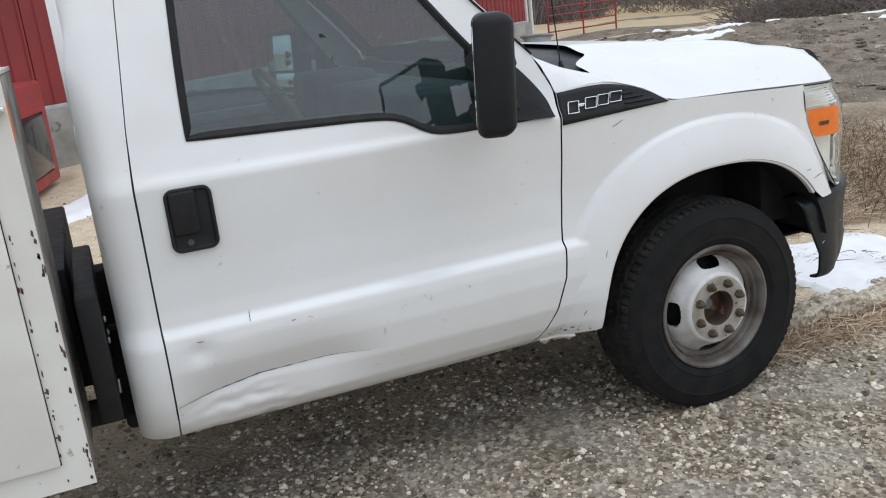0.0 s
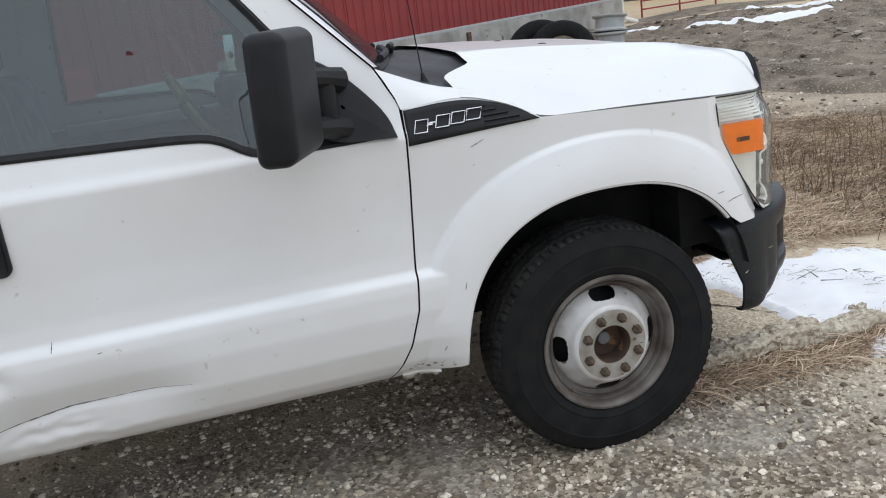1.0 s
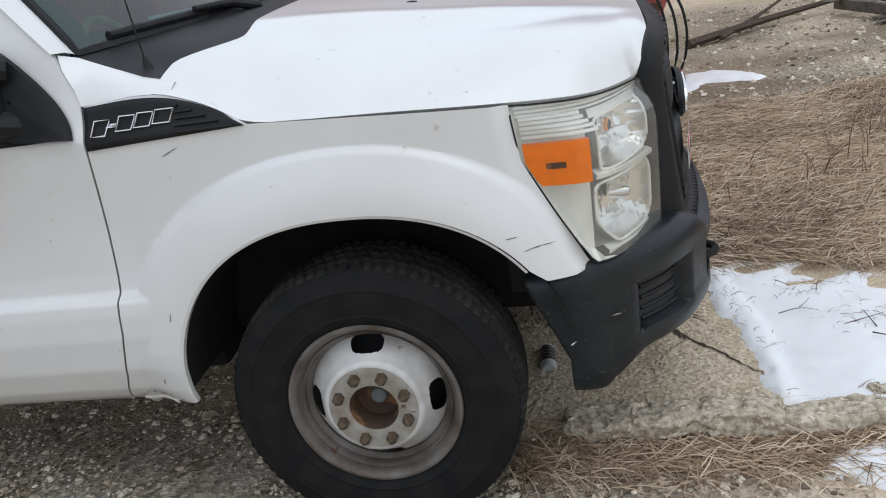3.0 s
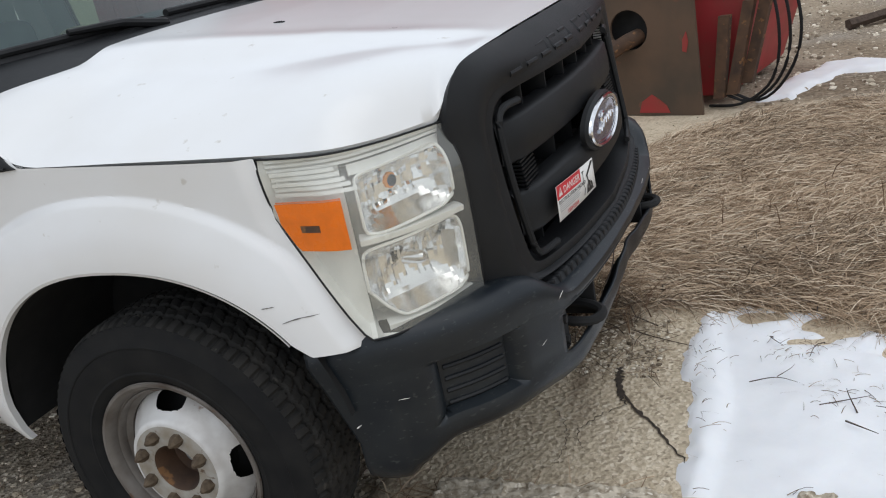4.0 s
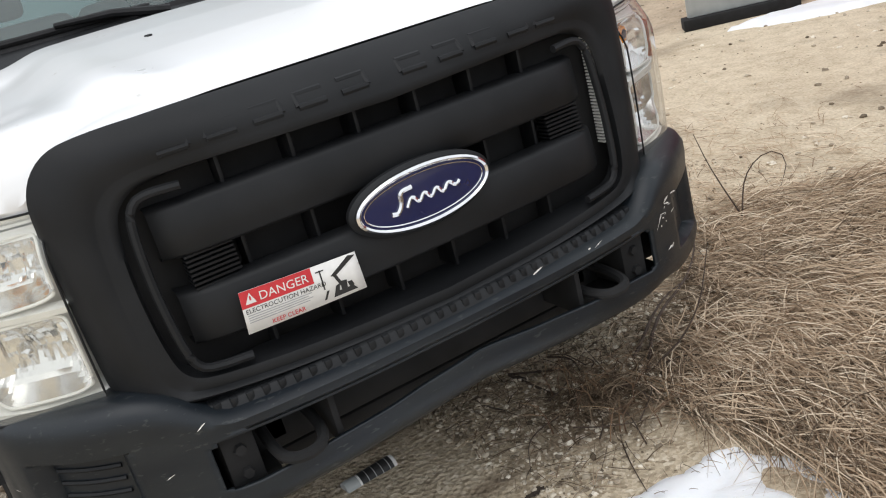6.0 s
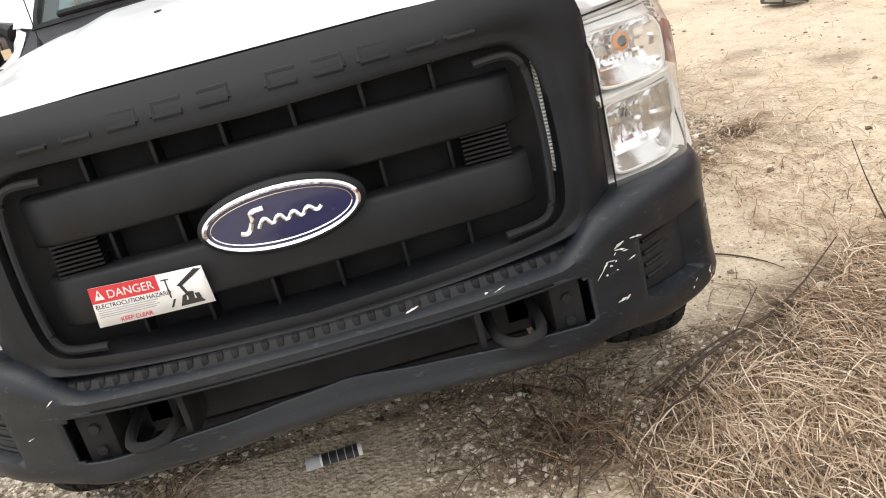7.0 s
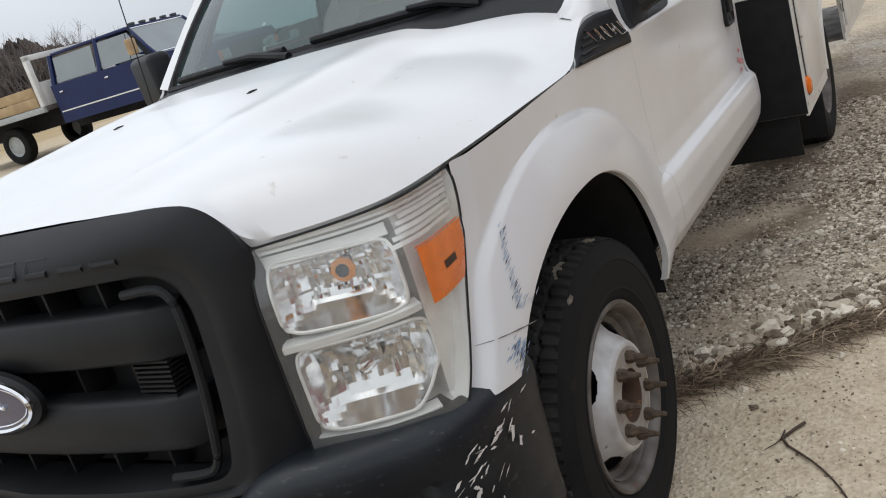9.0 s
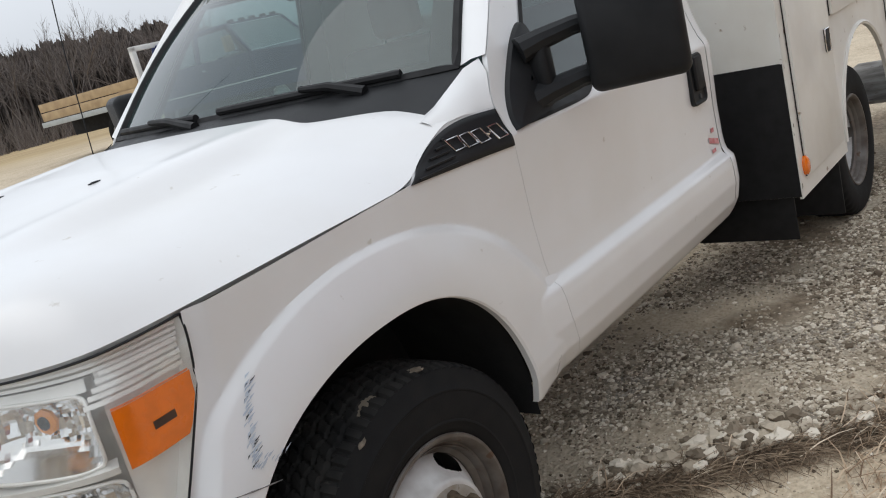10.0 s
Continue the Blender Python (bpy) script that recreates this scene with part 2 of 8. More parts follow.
def tube(pts, radius, n=8, closed=False, radii=None):
    """A round bar along points."""
    p = np.array(pts, float)
    rings, m = [], len(p)
    up = np.array([0.0, 0.0, 1.0])
    for i in range(m):
        a, b = p[(i - 1) % m if closed else max(i - 1, 0)], p[(i + 1) % m if closed else min(i + 1, m - 1)]
        d = (b - a) / (np.linalg.norm(b - a) + 1e-9)
        ref = up if abs(d[2]) < 0.95 else np.array([1.0, 0, 0])
        s = np.cross(d, ref)
        s /= np.linalg.norm(s) + 1e-9
        t = np.cross(s, d)
        r = radii[i] if radii is not None else radius
        ang = np.linspace(0, 2 * np.pi, n, endpoint=False)
        rings.append(p[i] + r * (np.cos(ang)[:, None] * s + np.sin(ang)[:, None] * t))
    v = np.concatenate(rings)
    f = []
    for i in range(m if closed else m - 1):
        for k in range(n):
            j, kk = (i + 1) % m, (k + 1) % n
            f.append((i * n + k, i * n + kk, j * n + kk, j * n + k))
    if not closed:
        f += [tuple(range(n))[::-1], tuple((m - 1) * n + k for k in range(n))]
    return v, f


def lathe(profile, n=64, centre=(0, 0, 0), side=1, wobble=None):
    """Turns (radius, offset along y) round the y axis. side: 1 has offsets go to +y, -1 to -y."""
    ang = np.linspace(0, 2 * np.pi, n, endpoint=False)
    rows = []
    for k, (r, o) in enumerate(profile):
        rr = np.full(n, r) if wobble is None else r + wobble(k, np.arange(n))
        rows.append(np.stack([centre[0] + rr * np.cos(ang), np.full(n, centre[1] + side * o), centre[2] + rr * np.sin(ang)], 1))
    return grid(np.array(rows), closed=True, flip=side < 0)


def slab_from(poly, depth, axis=0):
    """A plate: polygon of 3D points pushed by depth (a vector)."""
    p = np.array(poly, float)
    n = len(p)
    v = np.concatenate([p, p + np.array(depth, float)])
    f = [tuple(range(n))[::-1], tuple(range(n, 2 * n))] + [(i, (i + 1) % n, n + (i + 1) % n, n + i) for i in range(n)]
    return v, f

# ---- the white service truck; front axle at the origin, nose to +x ----
PZ = [0.385, 0.40, 0.43, 0.47, 0.55, 0.65, 0.72, 0.759, 0.775, 0.83, 0.95, 1.10, 1.190, 1.199, 1.222, 1.235, 1.30, 1.40, 1.60, 1.80, 1.95]
PY = [0.865, 0.890, 0.930, 0.964, 1.000, 1.016, 1.015, 1.009, 0.984, 0.9785, 0.978, 0.985, 0.988, 0.986, 0.9695, 0.9655, 0.945, 0.922, 0.866, 0.800, 0.745]
ARCH = (0.03, 0.43)


def half_width(x, s):
    """The left arch is shorter behind the wheel."""
    if s > 0:
        return 0.465 if x < ARCH[0] else 0.545
    return 0.53


def arch_height(s):
    return 0.530 if s > 0 else 0.512


def low_z(z, s):
    """Heights of the lower skin; on the left it stops higher."""
    return 0.465 + (z - 0.40) * 0.74 if s > 0 and z < 0.65 else z


def arch_point(a, k=1.0, s=-1):
    """Edge of the wheel arch, a flattened round."""
    c, d = math.cos(radians(a)), math.sin(radians(a))
    f = lambda q: math.copysign(abs(q) ** (2 / 2.3), q)
    return ARCH[0] + half_width(ARCH[0] + c, s) * k * f(c), ARCH[1] + arch_height(s) * k * f(d)



LAMP_Z, LAMP_X = (0.728, 0.875, 1.022, 1.157), (0.623, 0.55, 0.477, 0.462)
LAMP_PX, LAMP_PY = (0.30, 0.462, 0.56, 0.640), (0.966, 0.958, 0.955, 0.932)


def step(a, b, v):
    t = min(max((v - a) / (b - a), 0), 1)
    return t * t * (3 - 2 * t)


def side_y(x, z, s):
    """Half the width of the body at (x, z); s = -1 is the dented side."""
    zp = 0.40 + (z - 0.465) / 0.74 if s > 0 and z < 0.65 else z
    b = (np.interp(zp - 0.006, PZ, PY) + np.interp(zp, PZ, PY) + np.interp(zp + 0.006, PZ, PY)) / 3
    dx, dz = abs(x - ARCH[0]), max(z - ARCH[1], 0.0)
    inn = ((dx / half_width(x, s)) ** 2.3 + (dz / arch_height(s)) ** 2.3) ** (1 / 2.3)
    out = ((dx / (0.662 if x > ARCH[0] else 0.73 if s > 0 else 0.69)) ** 2.15 + (dz / 0.685) ** 2.15) ** (1 / 2.15)
    if out < 1 and z > 0.39:
        t = max(inn - 1, 0.0) / (max(inn - 1, 0.0) + 1 - out + 1e-6)
        b0 = b
        b = max(b, 0.982 + 0.009 * step(0.0, 0.12, 1 - t) + 0.039 * (1 - t ** 2.0) - (max(0.0, 1.008 - b0) * (0.5 + 0.5 * t) if zp < 0.62 else 0.0))
    if x > 0.15:
        b -= 0.036 * min(((x - 0.15) / 0.47), 1.2) ** 2
    if x > 0.30 and z > 0.70:
        # the wing runs flush into the headlamp
        t = 1 - step(0.0, 0.045, np.interp(z, LAMP_Z, LAMP_X) - x)
        b += (np.interp(x, LAMP_PX, LAMP_PY) - b) * t
    if x < -1.978:
        k = min((-1.978 - x) / 0.09, 1.0)
        b -= 0.09 * (1 - math.sqrt(max(0.0, 1 - k * k)))
    if s > 0 and x < -0.45:
        b += 0.013 * step(-0.45, -0.75, x)
    if s < 0 and x < -0.75:
        e = z - np.interp(x, [-2.0, -1.81, -1.70, -1.60, -1.45, -1.35, -1.25], [0.53, 0.560, 0.577, 0.578, 0.578, 0.572, 0.566])
        a = step(-1.27, -1.52, x) * step(-2.0, -1.82, x)
        # a folded valley: long slope above, short lip below, crumpled towards the rear
        v = max(0.0, 1 - e / 0.15) ** 1.7 if e > 0 else max(0.0, 1 + e / 0.11) ** 1.2
        b -= 0.040 * a * v
        b += 0.007 * a * noise.noise((x * 17, z * 40, 0.0)) * step(0.0, -0.03, e) * step(-1.50, -1.72, x)
        b -= 0.012 * math.exp(-(((x + 1.86) / 0.035) ** 2) - ((z - 0.70) / 0.03) ** 2)
    return b


def on_side(pts, s, out=0.0):
    return np.array([[(x, s * (side_y(x, z, s) + out), z) for x, z in row] for row in pts])


def side_panel(bottom, top, left, right, nu, nv, s, out=0.0, rounds=0):
    rs = (lambda c, n: smooth_line(c, n, rounds)) if rounds else resample
    g = coons(rs(bottom, nu), rs(top, nu), rs(left, nv), rs(right, nv))
    return grid(on_side(g, s, out), flip=s > 0)


truck = tagged(root("service_truck"), "dented white service truck with black grille, parked on gravel", "truck")

GAP = [(-0.740, 0.398), (-0.712, 0.45), (-0.675, 0.53), (-0.638, 0.66), (-0.626, 0.775), (-0.616, 0.90), (-0.606, 1.05), (-0.600, 1.19)]
GAPTOP = GAP + [(-0.597, 1.275)]
HOODLINE = [(-0.597, 1.275), (-0.46, 1.285), (-0.36, 1.278), (-0.25, 1.243), (-0.17, 1.190), (0.15, 1.174), (0.46, 1.157)]
LAMP_REAR = [(0.623, 0.728), (0.55, 0.875), (0.477, 1.022), (0.462, 1.157)]


def shift(pts, dx, dz=0.0):
    return [(x + dx, z + dz) for x, z in pts]


for s in (-1, 1):
    # front wing with its flared arch
    arch_arc = [arch_point(a, 1.0, s) for a in np.linspace(180, 36, 48)]
    foot = 0.428 if s < 0 else 0.508
    arch_arc = [(x, max(z, foot)) for x, z in arch_arc]
    tip = 0.722 if s < 0 else 0.738
    gap = 0.003 if s < 0 else 0.0006
    left_gap = [(x + gap, low_z(z, s)) for x, z in GAPTOP]
    split = 0.80
    rise = [q for q in arch_arc if q[0] < ARCH[0] and q[1] < split]
    over = [q for q in arch_arc if not (q[0] < ARCH[0] and q[1] < split)]
    cut_r = (np.interp(split, [rise[-1][1], over[0][1]], [rise[-1][0], over[0][0]]), split)
    gap_low = [q for q in left_gap if q[1] < split]
    gap_high = [q for q in left_gap if q[1] > split]
    cut_l = (np.interp(split, [gap_low[-1][1], gap_high[0][1]], [gap_low[-1][0], gap_high[0][0]]), split)
    hem = [left_gap[0], (-0.66, left_gap[0][1] + 0.006), (-0.58, foot - 0.012), (arch_arc[0][0] - 0.012, foot - 0.004), (arch_arc[0][0], foot)]
    leg = side_panel(hem, [cut_l, cut_r], gap_low + [cut_l], [(arch_arc[0][0], foot)] + [q for q in rise if q[1] > foot] + [cut_r], 40, 60, s)
    bottom = resample([cut_l, cut_r] + over + [(0.51, tip), (0.60, tip), (0.620, 0.728 if s < 0 else 0.740)], 200)
    body = side_panel(bottom, shift(HOODLINE, 0.003), [cut_l] + gap_high, shift(LAMP_REAR, 0.0025), 200, 70, s)
    body = joined(leg, body)
    bottom = resample([(arch_arc[0][0], foot)] + [q for q in rise if q[1] > foot] + [cut_r] + over, 160)
    rim_line = [(x, z) for x, z in bottom if arch_arc[0][0] - 0.002 <= x <= arch_arc[-1][0] + 0.002]
    lip = []
    for x, z in rim_line:
        y = side_y(x, z, s)
        lip.append([(x, s * y, z), (x + (ARCH[0] - x) * 0.015, s * (y - 0.004), z + (ARCH[1] - z) * 0.015), (x + (ARCH[0] - x) * 0.015, s * (y - 0.022), z + (ARCH[1] - z) * 0.015)])
    lip = grid(np.array(lip).transpose(1, 0, 2), flip=s < 0)
    ytop = side_y(-0.5, 1.28, s)
    e0 = resample([(-0.594, s * (ytop + 0.001), 1.275), (-0.46, s * ytop, 1.285), (-0.414, s * ytop, 1.284), (-0.36, s * (ytop - 0.006), 1.270)], 10)
    e1 = resample([(-0.648, s * 0.878, 1.401), (-0.544, s * 0.874, 1.354), (-0.456, s * 0.875, 1.318), (-0.393, s * 0.876, 1.303), (-0.36, s * 0.885, 1.296)], 10)
    shelf = np.array([e0, e0 * 0.6 + e1 * 0.4 + np.array([0, s * 0.010, 0.010]), e0 * 0.25 + e1 * 0.75 + np.array([0, s * 0.010, 0.010]), e1])
    # its rear edge follows the door
    for k, (x, z) in enumerate(((-0.5985, 1.275), (-0.610, 1.313), (-0.634, 1.365), (-0.652, 1.403))):
        shelf[k, 0] = (x, s * (side_y(x, z, 1) - 0.002 - 0.02 * (k == 3)), z)
    top = grid(shelf, flip=s > 0)
    part("fender", joined(body, lip, top), WHITE, truck, "flared white fender" + (" with rubbed blue paint marks" if s > 0 else " with small scratches"))
    # black vent panel with ribs and a plated badge
    vent_b = [(-0.595, 1.168), (-0.40, 1.178), (-0.173, 1.189)]
    vent_t = [(-0.592, 1.272), (-0.46, 1.281), (-0.36, 1.273), (-0.25, 1.237), (-0.173, 1.190)]
    g = coons(resample(vent_b, 40), smooth_line(vent_t, 40, 2), resample([vent_b[0], vent_t[0]], 8), resample([vent_b[-1], vent_t[-1]], 8))
    vent = part("fender_vent", grid(on_side(g, s, 0.006), flip=s > 0), BLACK, truck, "black plastic vent panel")
    solid(vent, 0.012)
    for k in range(5):
        z0 = 1.19 + 0.015 * k
        x1 = -0.20 - 0.035 * k
        pts = [(x, s * (side_y(x, z0, s) + 0.009), z0 + 0.04 * (x + 0.6) * 0.25) for x in np.linspace(-0.35, x1, 8)]
        part("vent_rib", tube(pts, 0.003, 5), BLACK, vent)
    for k, w in enumerate((0.04, 0.018, 0.042, 0.042, 0.046)):
        a = -0.575 + (0, 0.043, 0.068, 0.117, 0.166)[k]
        h0, h1 = (1.203, 1.238) if k != 1 else (1.217, 1.224)
        lean = 0.012
        pts = [(a, h0 + 0.0035 * k), (a + w, h0 + 0.0035 * k), (a + w + lean, h1 + 0.0025 * k), (a + lean, h1 + 0.0025 * k)]
        loop = [(x, s * (side_y(x, z, s) + 0.012), z) for x, z in pts]
        part("badge_bar", tube(loop, 0.0028, 6, closed=True), CHROME, vent, "plated badge shape")
    # painted flange under the rear corner of the hood
    fl = [[(x, s * (side_y(x, z, s) + dy), z + dz) for x, z in resample([(-0.52, 1.279), (-0.43, 1.279), (-0.36, 1.271), (-0.25, 1.236), (-0.172, 1.184)], 20)] for dy, dz in ((0.0, -0.004), (-0.02, 0.004), (-0.06, 0.010), (-0.11, 0.014))]
    part("hood_flange", grid(np.array(fl), flip=s > 0), WHITE, truck)
    # wheel-house liner
    rows = []
    for y in (0.985, 0.86, 0.72, 0.58):
        rows.append([(arch_point(a, 1.02, s)[0], s * y, arch_point(a, 1.02, s)[1]) for a in np.linspace(178, 12, 30)])
    back = [[(arch_point(a, r, s)[0], s * 0.58, arch_point(a, r, s)[1]) for a in np.linspace(178, 12, 30)] for r in (1.02, 0.02)]
    part("wheel_liner", joined(grid(np.array(rows)), grid(np.array(back))), DARK, truck, "black wheel-house liner")

# hood: raised middle, rounded edges, a seam along both sides
EDGE = [(-0.408, 0.952, 1.285), (-0.36, 0.957, 1.278), (-0.25, 0.973, 1.241), (-0.172, 0.984, 1.190), (-0.02, 0.983, 1.184), (0.15, 0.981, 1.179), (0.32, 0.972, 1.170), (0.46, 0.953, 1.161), (0.56, 0.944, 1.157), (0.640, 0.924, 1.154), (0.700, 0.864, 1.151), (0.745, 0.787, 1.149), (0.778, 0.716, 1.150), (0.796, 0.690, 1.192), (0.807, 0.652, 1.224), (0.814, 0.606, 1.244)]
NU, NV = 90, 37
edge = smooth_line(EDGE, NU, 2)
xs_c = np.linspace(-0.27, 0.822, NU)
zc = np.interp(xs_c, [-0.27, 0.05, 0.38, 0.60, 0.72, 0.822], [1.396, 1.372, 1.334, 1.300, 1.279, 1.256])


rows = []
for i in range(NU):
    row = []
    for v in np.linspace(-1, 1, 2 * NV - 1):
        w = abs(v)
        ex, ey, ez = edge[i]
        g = 0.22 * w * w + 0.17 * step(0.50, 0.64, w) + 0.61 * w ** 5
        full = step(0.45, 0.80, i / NU) * step(1.01, 0.96, i / NU)
        g += (0.09 * w * w + 0.07 * step(0.50, 0.64, w) + 0.84 * w ** 11 - g) * full
        k = step(0.0, 0.45, i / NU)
        fx = xs_c[i] + (ex - xs_c[i]) * ((1 - k) * step(0.64, 0.84, w) + k * w * w)
        z = zc[i] - (zc[i] - ez) * g
        z += 0.007 * math.exp(-((w - 0.47) / 0.06) ** 2) * step(0.0, 0.2, i / NU) * step(1.0, 0.6, i / NU)
        row.append((fx, v * ey, z))
    rows.append(row)
rows = np.array(rows)
skirt = rows[:, [0, -1]].copy()
skirt[:, :, 2] -= 0.012
skirt[:, 0, 1] += 0.015
skirt[:, 1, 1] -= 0.015
rows = np.concatenate([skirt[:, :1], rows, skirt[:, 1:]], axis=1)
hood = part("hood", grid(rows, flip=True), WHITE, truck, "white hood with raised middle", angle=50)
for y in (-0.263, 0.263):
    noz = joined(moved(lathe([(0.001, 0.014), (0.010, 0.013), (0.014, 0.006), (0.016, 0.0)], 12), Matrix.Translation((0.143, y, 1.3475)) @ Matrix.Rotation(radians(90), 4, "X") @ Matrix.Diagonal((1.3, 1, 1, 1))), box_piece(0.150, 0.163, y - 0.007, y + 0.007, 1.346, 1.359, bevel=0.002))
    part("washer_nozzle", noz, SEAL, hood, "black washer nozzle")
# engine block-out under the hood
part("engine_bay", joined(box_piece(-0.60, 0.44, -0.87, 0.87, 1.02, 1.13, bevel=0.01), box_piece(-0.60, 0.60, -0.55, 0.55, 0.45, 1.15, bevel=0.02), box_piece(0.40, 0.62, -0.80, 0.80, 0.60, 1.12, bevel=0.01)), DARK, truck, "dark engine bay")

# cowl, windshield, wipers, antenna
def shield_base(y):
    k = (y / 0.86) ** 2
    return (-0.475 - 0.165 * k, y, 1.402 - 0.012 * k)


def shield_top(y):
    k = (y / 0.70) ** 2
    return (-1.04 - 0.10 * k, y, 1.905 - 0.04 * k)


wb = np.array([shield_base(y) for y in np.linspace(-0.845, 0.845, 41)])
wt = np.array([shield_top(y) for y in np.linspace(-0.70, 0.70, 41)])
ws = np.array([wb * (1 - t) + wt * t + np.array([0.02, 0, 0.02]) * math.sin(math.pi * t) for t in np.linspace(0, 1, 16)])
shield = part("windshield", grid(ws), SHIELD, truck, "hazy windshield")
rim_pts = np.concatenate([ws[0], ws[1:, -1], ws[-1][::-1][1:], ws[::-1][1:-1, 0]])
part("windshield_seal", tube(rim_pts, 0.017, 6, closed=True), SEAL, shield, "black windshield seal")
inner_ws = ws - np.array([0.004, 0, 0.004])
side_w = 2
border = joined(grid(inner_ws[:, :side_w + 1]), grid(inner_ws[:, -side_w - 1:]), grid(inner_ws[:2, side_w:-side_w]), grid(inner_ws[-2:, side_w:-side_w]))
part("windshield_border", border, SEAL, shield, "black printed border")
ce = []
for y in np.linspace(-0.875, 0.875, 61):
    a = abs(y)
    x = -0.265 - 0.148 * step(0.64, 0.80, a)
    zz = np.interp(a, [0, 0.45, 0.62, 0.70, 0.80, 0.90], [1.385, 1.372, 1.340, 1.328, 1.312, 1.298])
    ce.append((x + 0.02, y, zz))
ce = np.array(ce)
cb = np.array([shield_base(y) for y in np.linspace(-0.87, 0.87, 61)])
cowl_rows = [ce + np.array([0.0, 0, -0.03]), ce, ce * 0.75 + cb * 0.25 + np.array([0, 0, -0.008]), ce * 0.4 + cb * 0.6 + np.array([0, 0, -0.004]), cb + np.array([0, 0, 0.003])]
part("cowl", grid(np.array(cowl_rows)), BLACK, truck, "black plastic cowl", angle=60)
for y0, y1, piv in ((-0.74, -0.10, -0.05), (0.02, 0.70, 0.62)):
    blade = []
    for y in np.linspace(y0, y1, 14):
        b = np.array(shield_base(y)) * 0.975 + np.array(shield_top(y)) * 0.025
        b = b + np.array([0.026, 0, 0.006])
        tt = (y - y0) / (y1 - y0)
        b = b + np.array([-0.02, 0, 0.018]) * (1 - tt) * (0.5 if y0 < -0.3 else 0.2)
        blade.append(b)
    wiper = part("wiper", tube(blade, 0.0125, 8), SEAL, truck, "black windshield wiper")
    mid = blade[7]
    part("wiper_arm", tube([mid + np.array([0.012, 0, 0.014]), mid * 0.5 + np.array(shield_base(piv)) * 0.5 + np.array([0.045, 0, 0.018]), np.array(shield_base(piv)) + np.array([0.06, 0, -0.006])], 0.012, 8, radii=[0.009, 0.013, 0.017]), SEAL, wiper)
part("antenna", joined(tube([(-0.475, -0.80, 1.318), (-0.475, -0.80, 1.335), (-0.48, -0.80, 1.36)], 0.012, 10, radii=[0.024, 0.012, 0.005]), tube([(-0.48, -0.80, 1.36), (-0.51, -0.80, 1.75), (-0.56, -0.80, 2.15)], 0.0022, 6)), SEAL, truck, "thin black antenna mast")

# doors: lower skin, frame round the window, seal, glass, handle
W_REAR = [(-1.782, 1.302), (-1.775, 1.45), (-1.755, 1.68), (-1.735, 1.83)]
W_TOP = [(-1.735, 1.83), (-1.45, 1.84), (-1.165, 1.825)]
W_FRONT = [(-1.165, 1.825), (-1.045, 1.70), (-0.868, 1.455), (-0.72, 1.285), (-0.645, 1.207)]
W_LOW = [(-0.645, 1.207), (-0.84, 1.204), (-1.02, 1.205), (-1.075, 1.222), (-1.135, 1.262), (-1.20, 1.279), (-1.45, 1.290), (-1.782, 1.302)]
O_REAR = [(-1.947, 1.19), (-1.935, 1.35), (-1.895, 1.68), (-1.865, 1.895)]
O_TOP = [(-1.865, 1.895), (-1.45, 1.905), (-1.125, 1.893)]
O_FRONT = [(-1.125, 1.893), (-0.915, 1.680), (-0.66, 1.405), (-0.603, 1.290), (-0.603, 1.19)]
O_LOW = [(-0.603, 1.19), (-1.2, 1.19), (-1.947, 1.19)]


def outline(inset, n=40):
    pts = np.concatenate([smooth_line(c, n, 2)[:-1] for c in (W_REAR, W_TOP, W_FRONT, W_LOW)])
    c = pts.mean(0)
    nrm = np.roll(pts, -1, 0) - np.roll(pts, 1, 0)
    nrm = np.stack([nrm[:, 1], -nrm[:, 0]], 1)
    nrm /= np.linalg.norm(nrm, axis=1)[:, None] + 1e-9
    for _ in range(3):
        nrm = (nrm + np.roll(nrm, 1, 0) + np.roll(nrm, -1, 0)) / 3
    return pts + inset * nrm


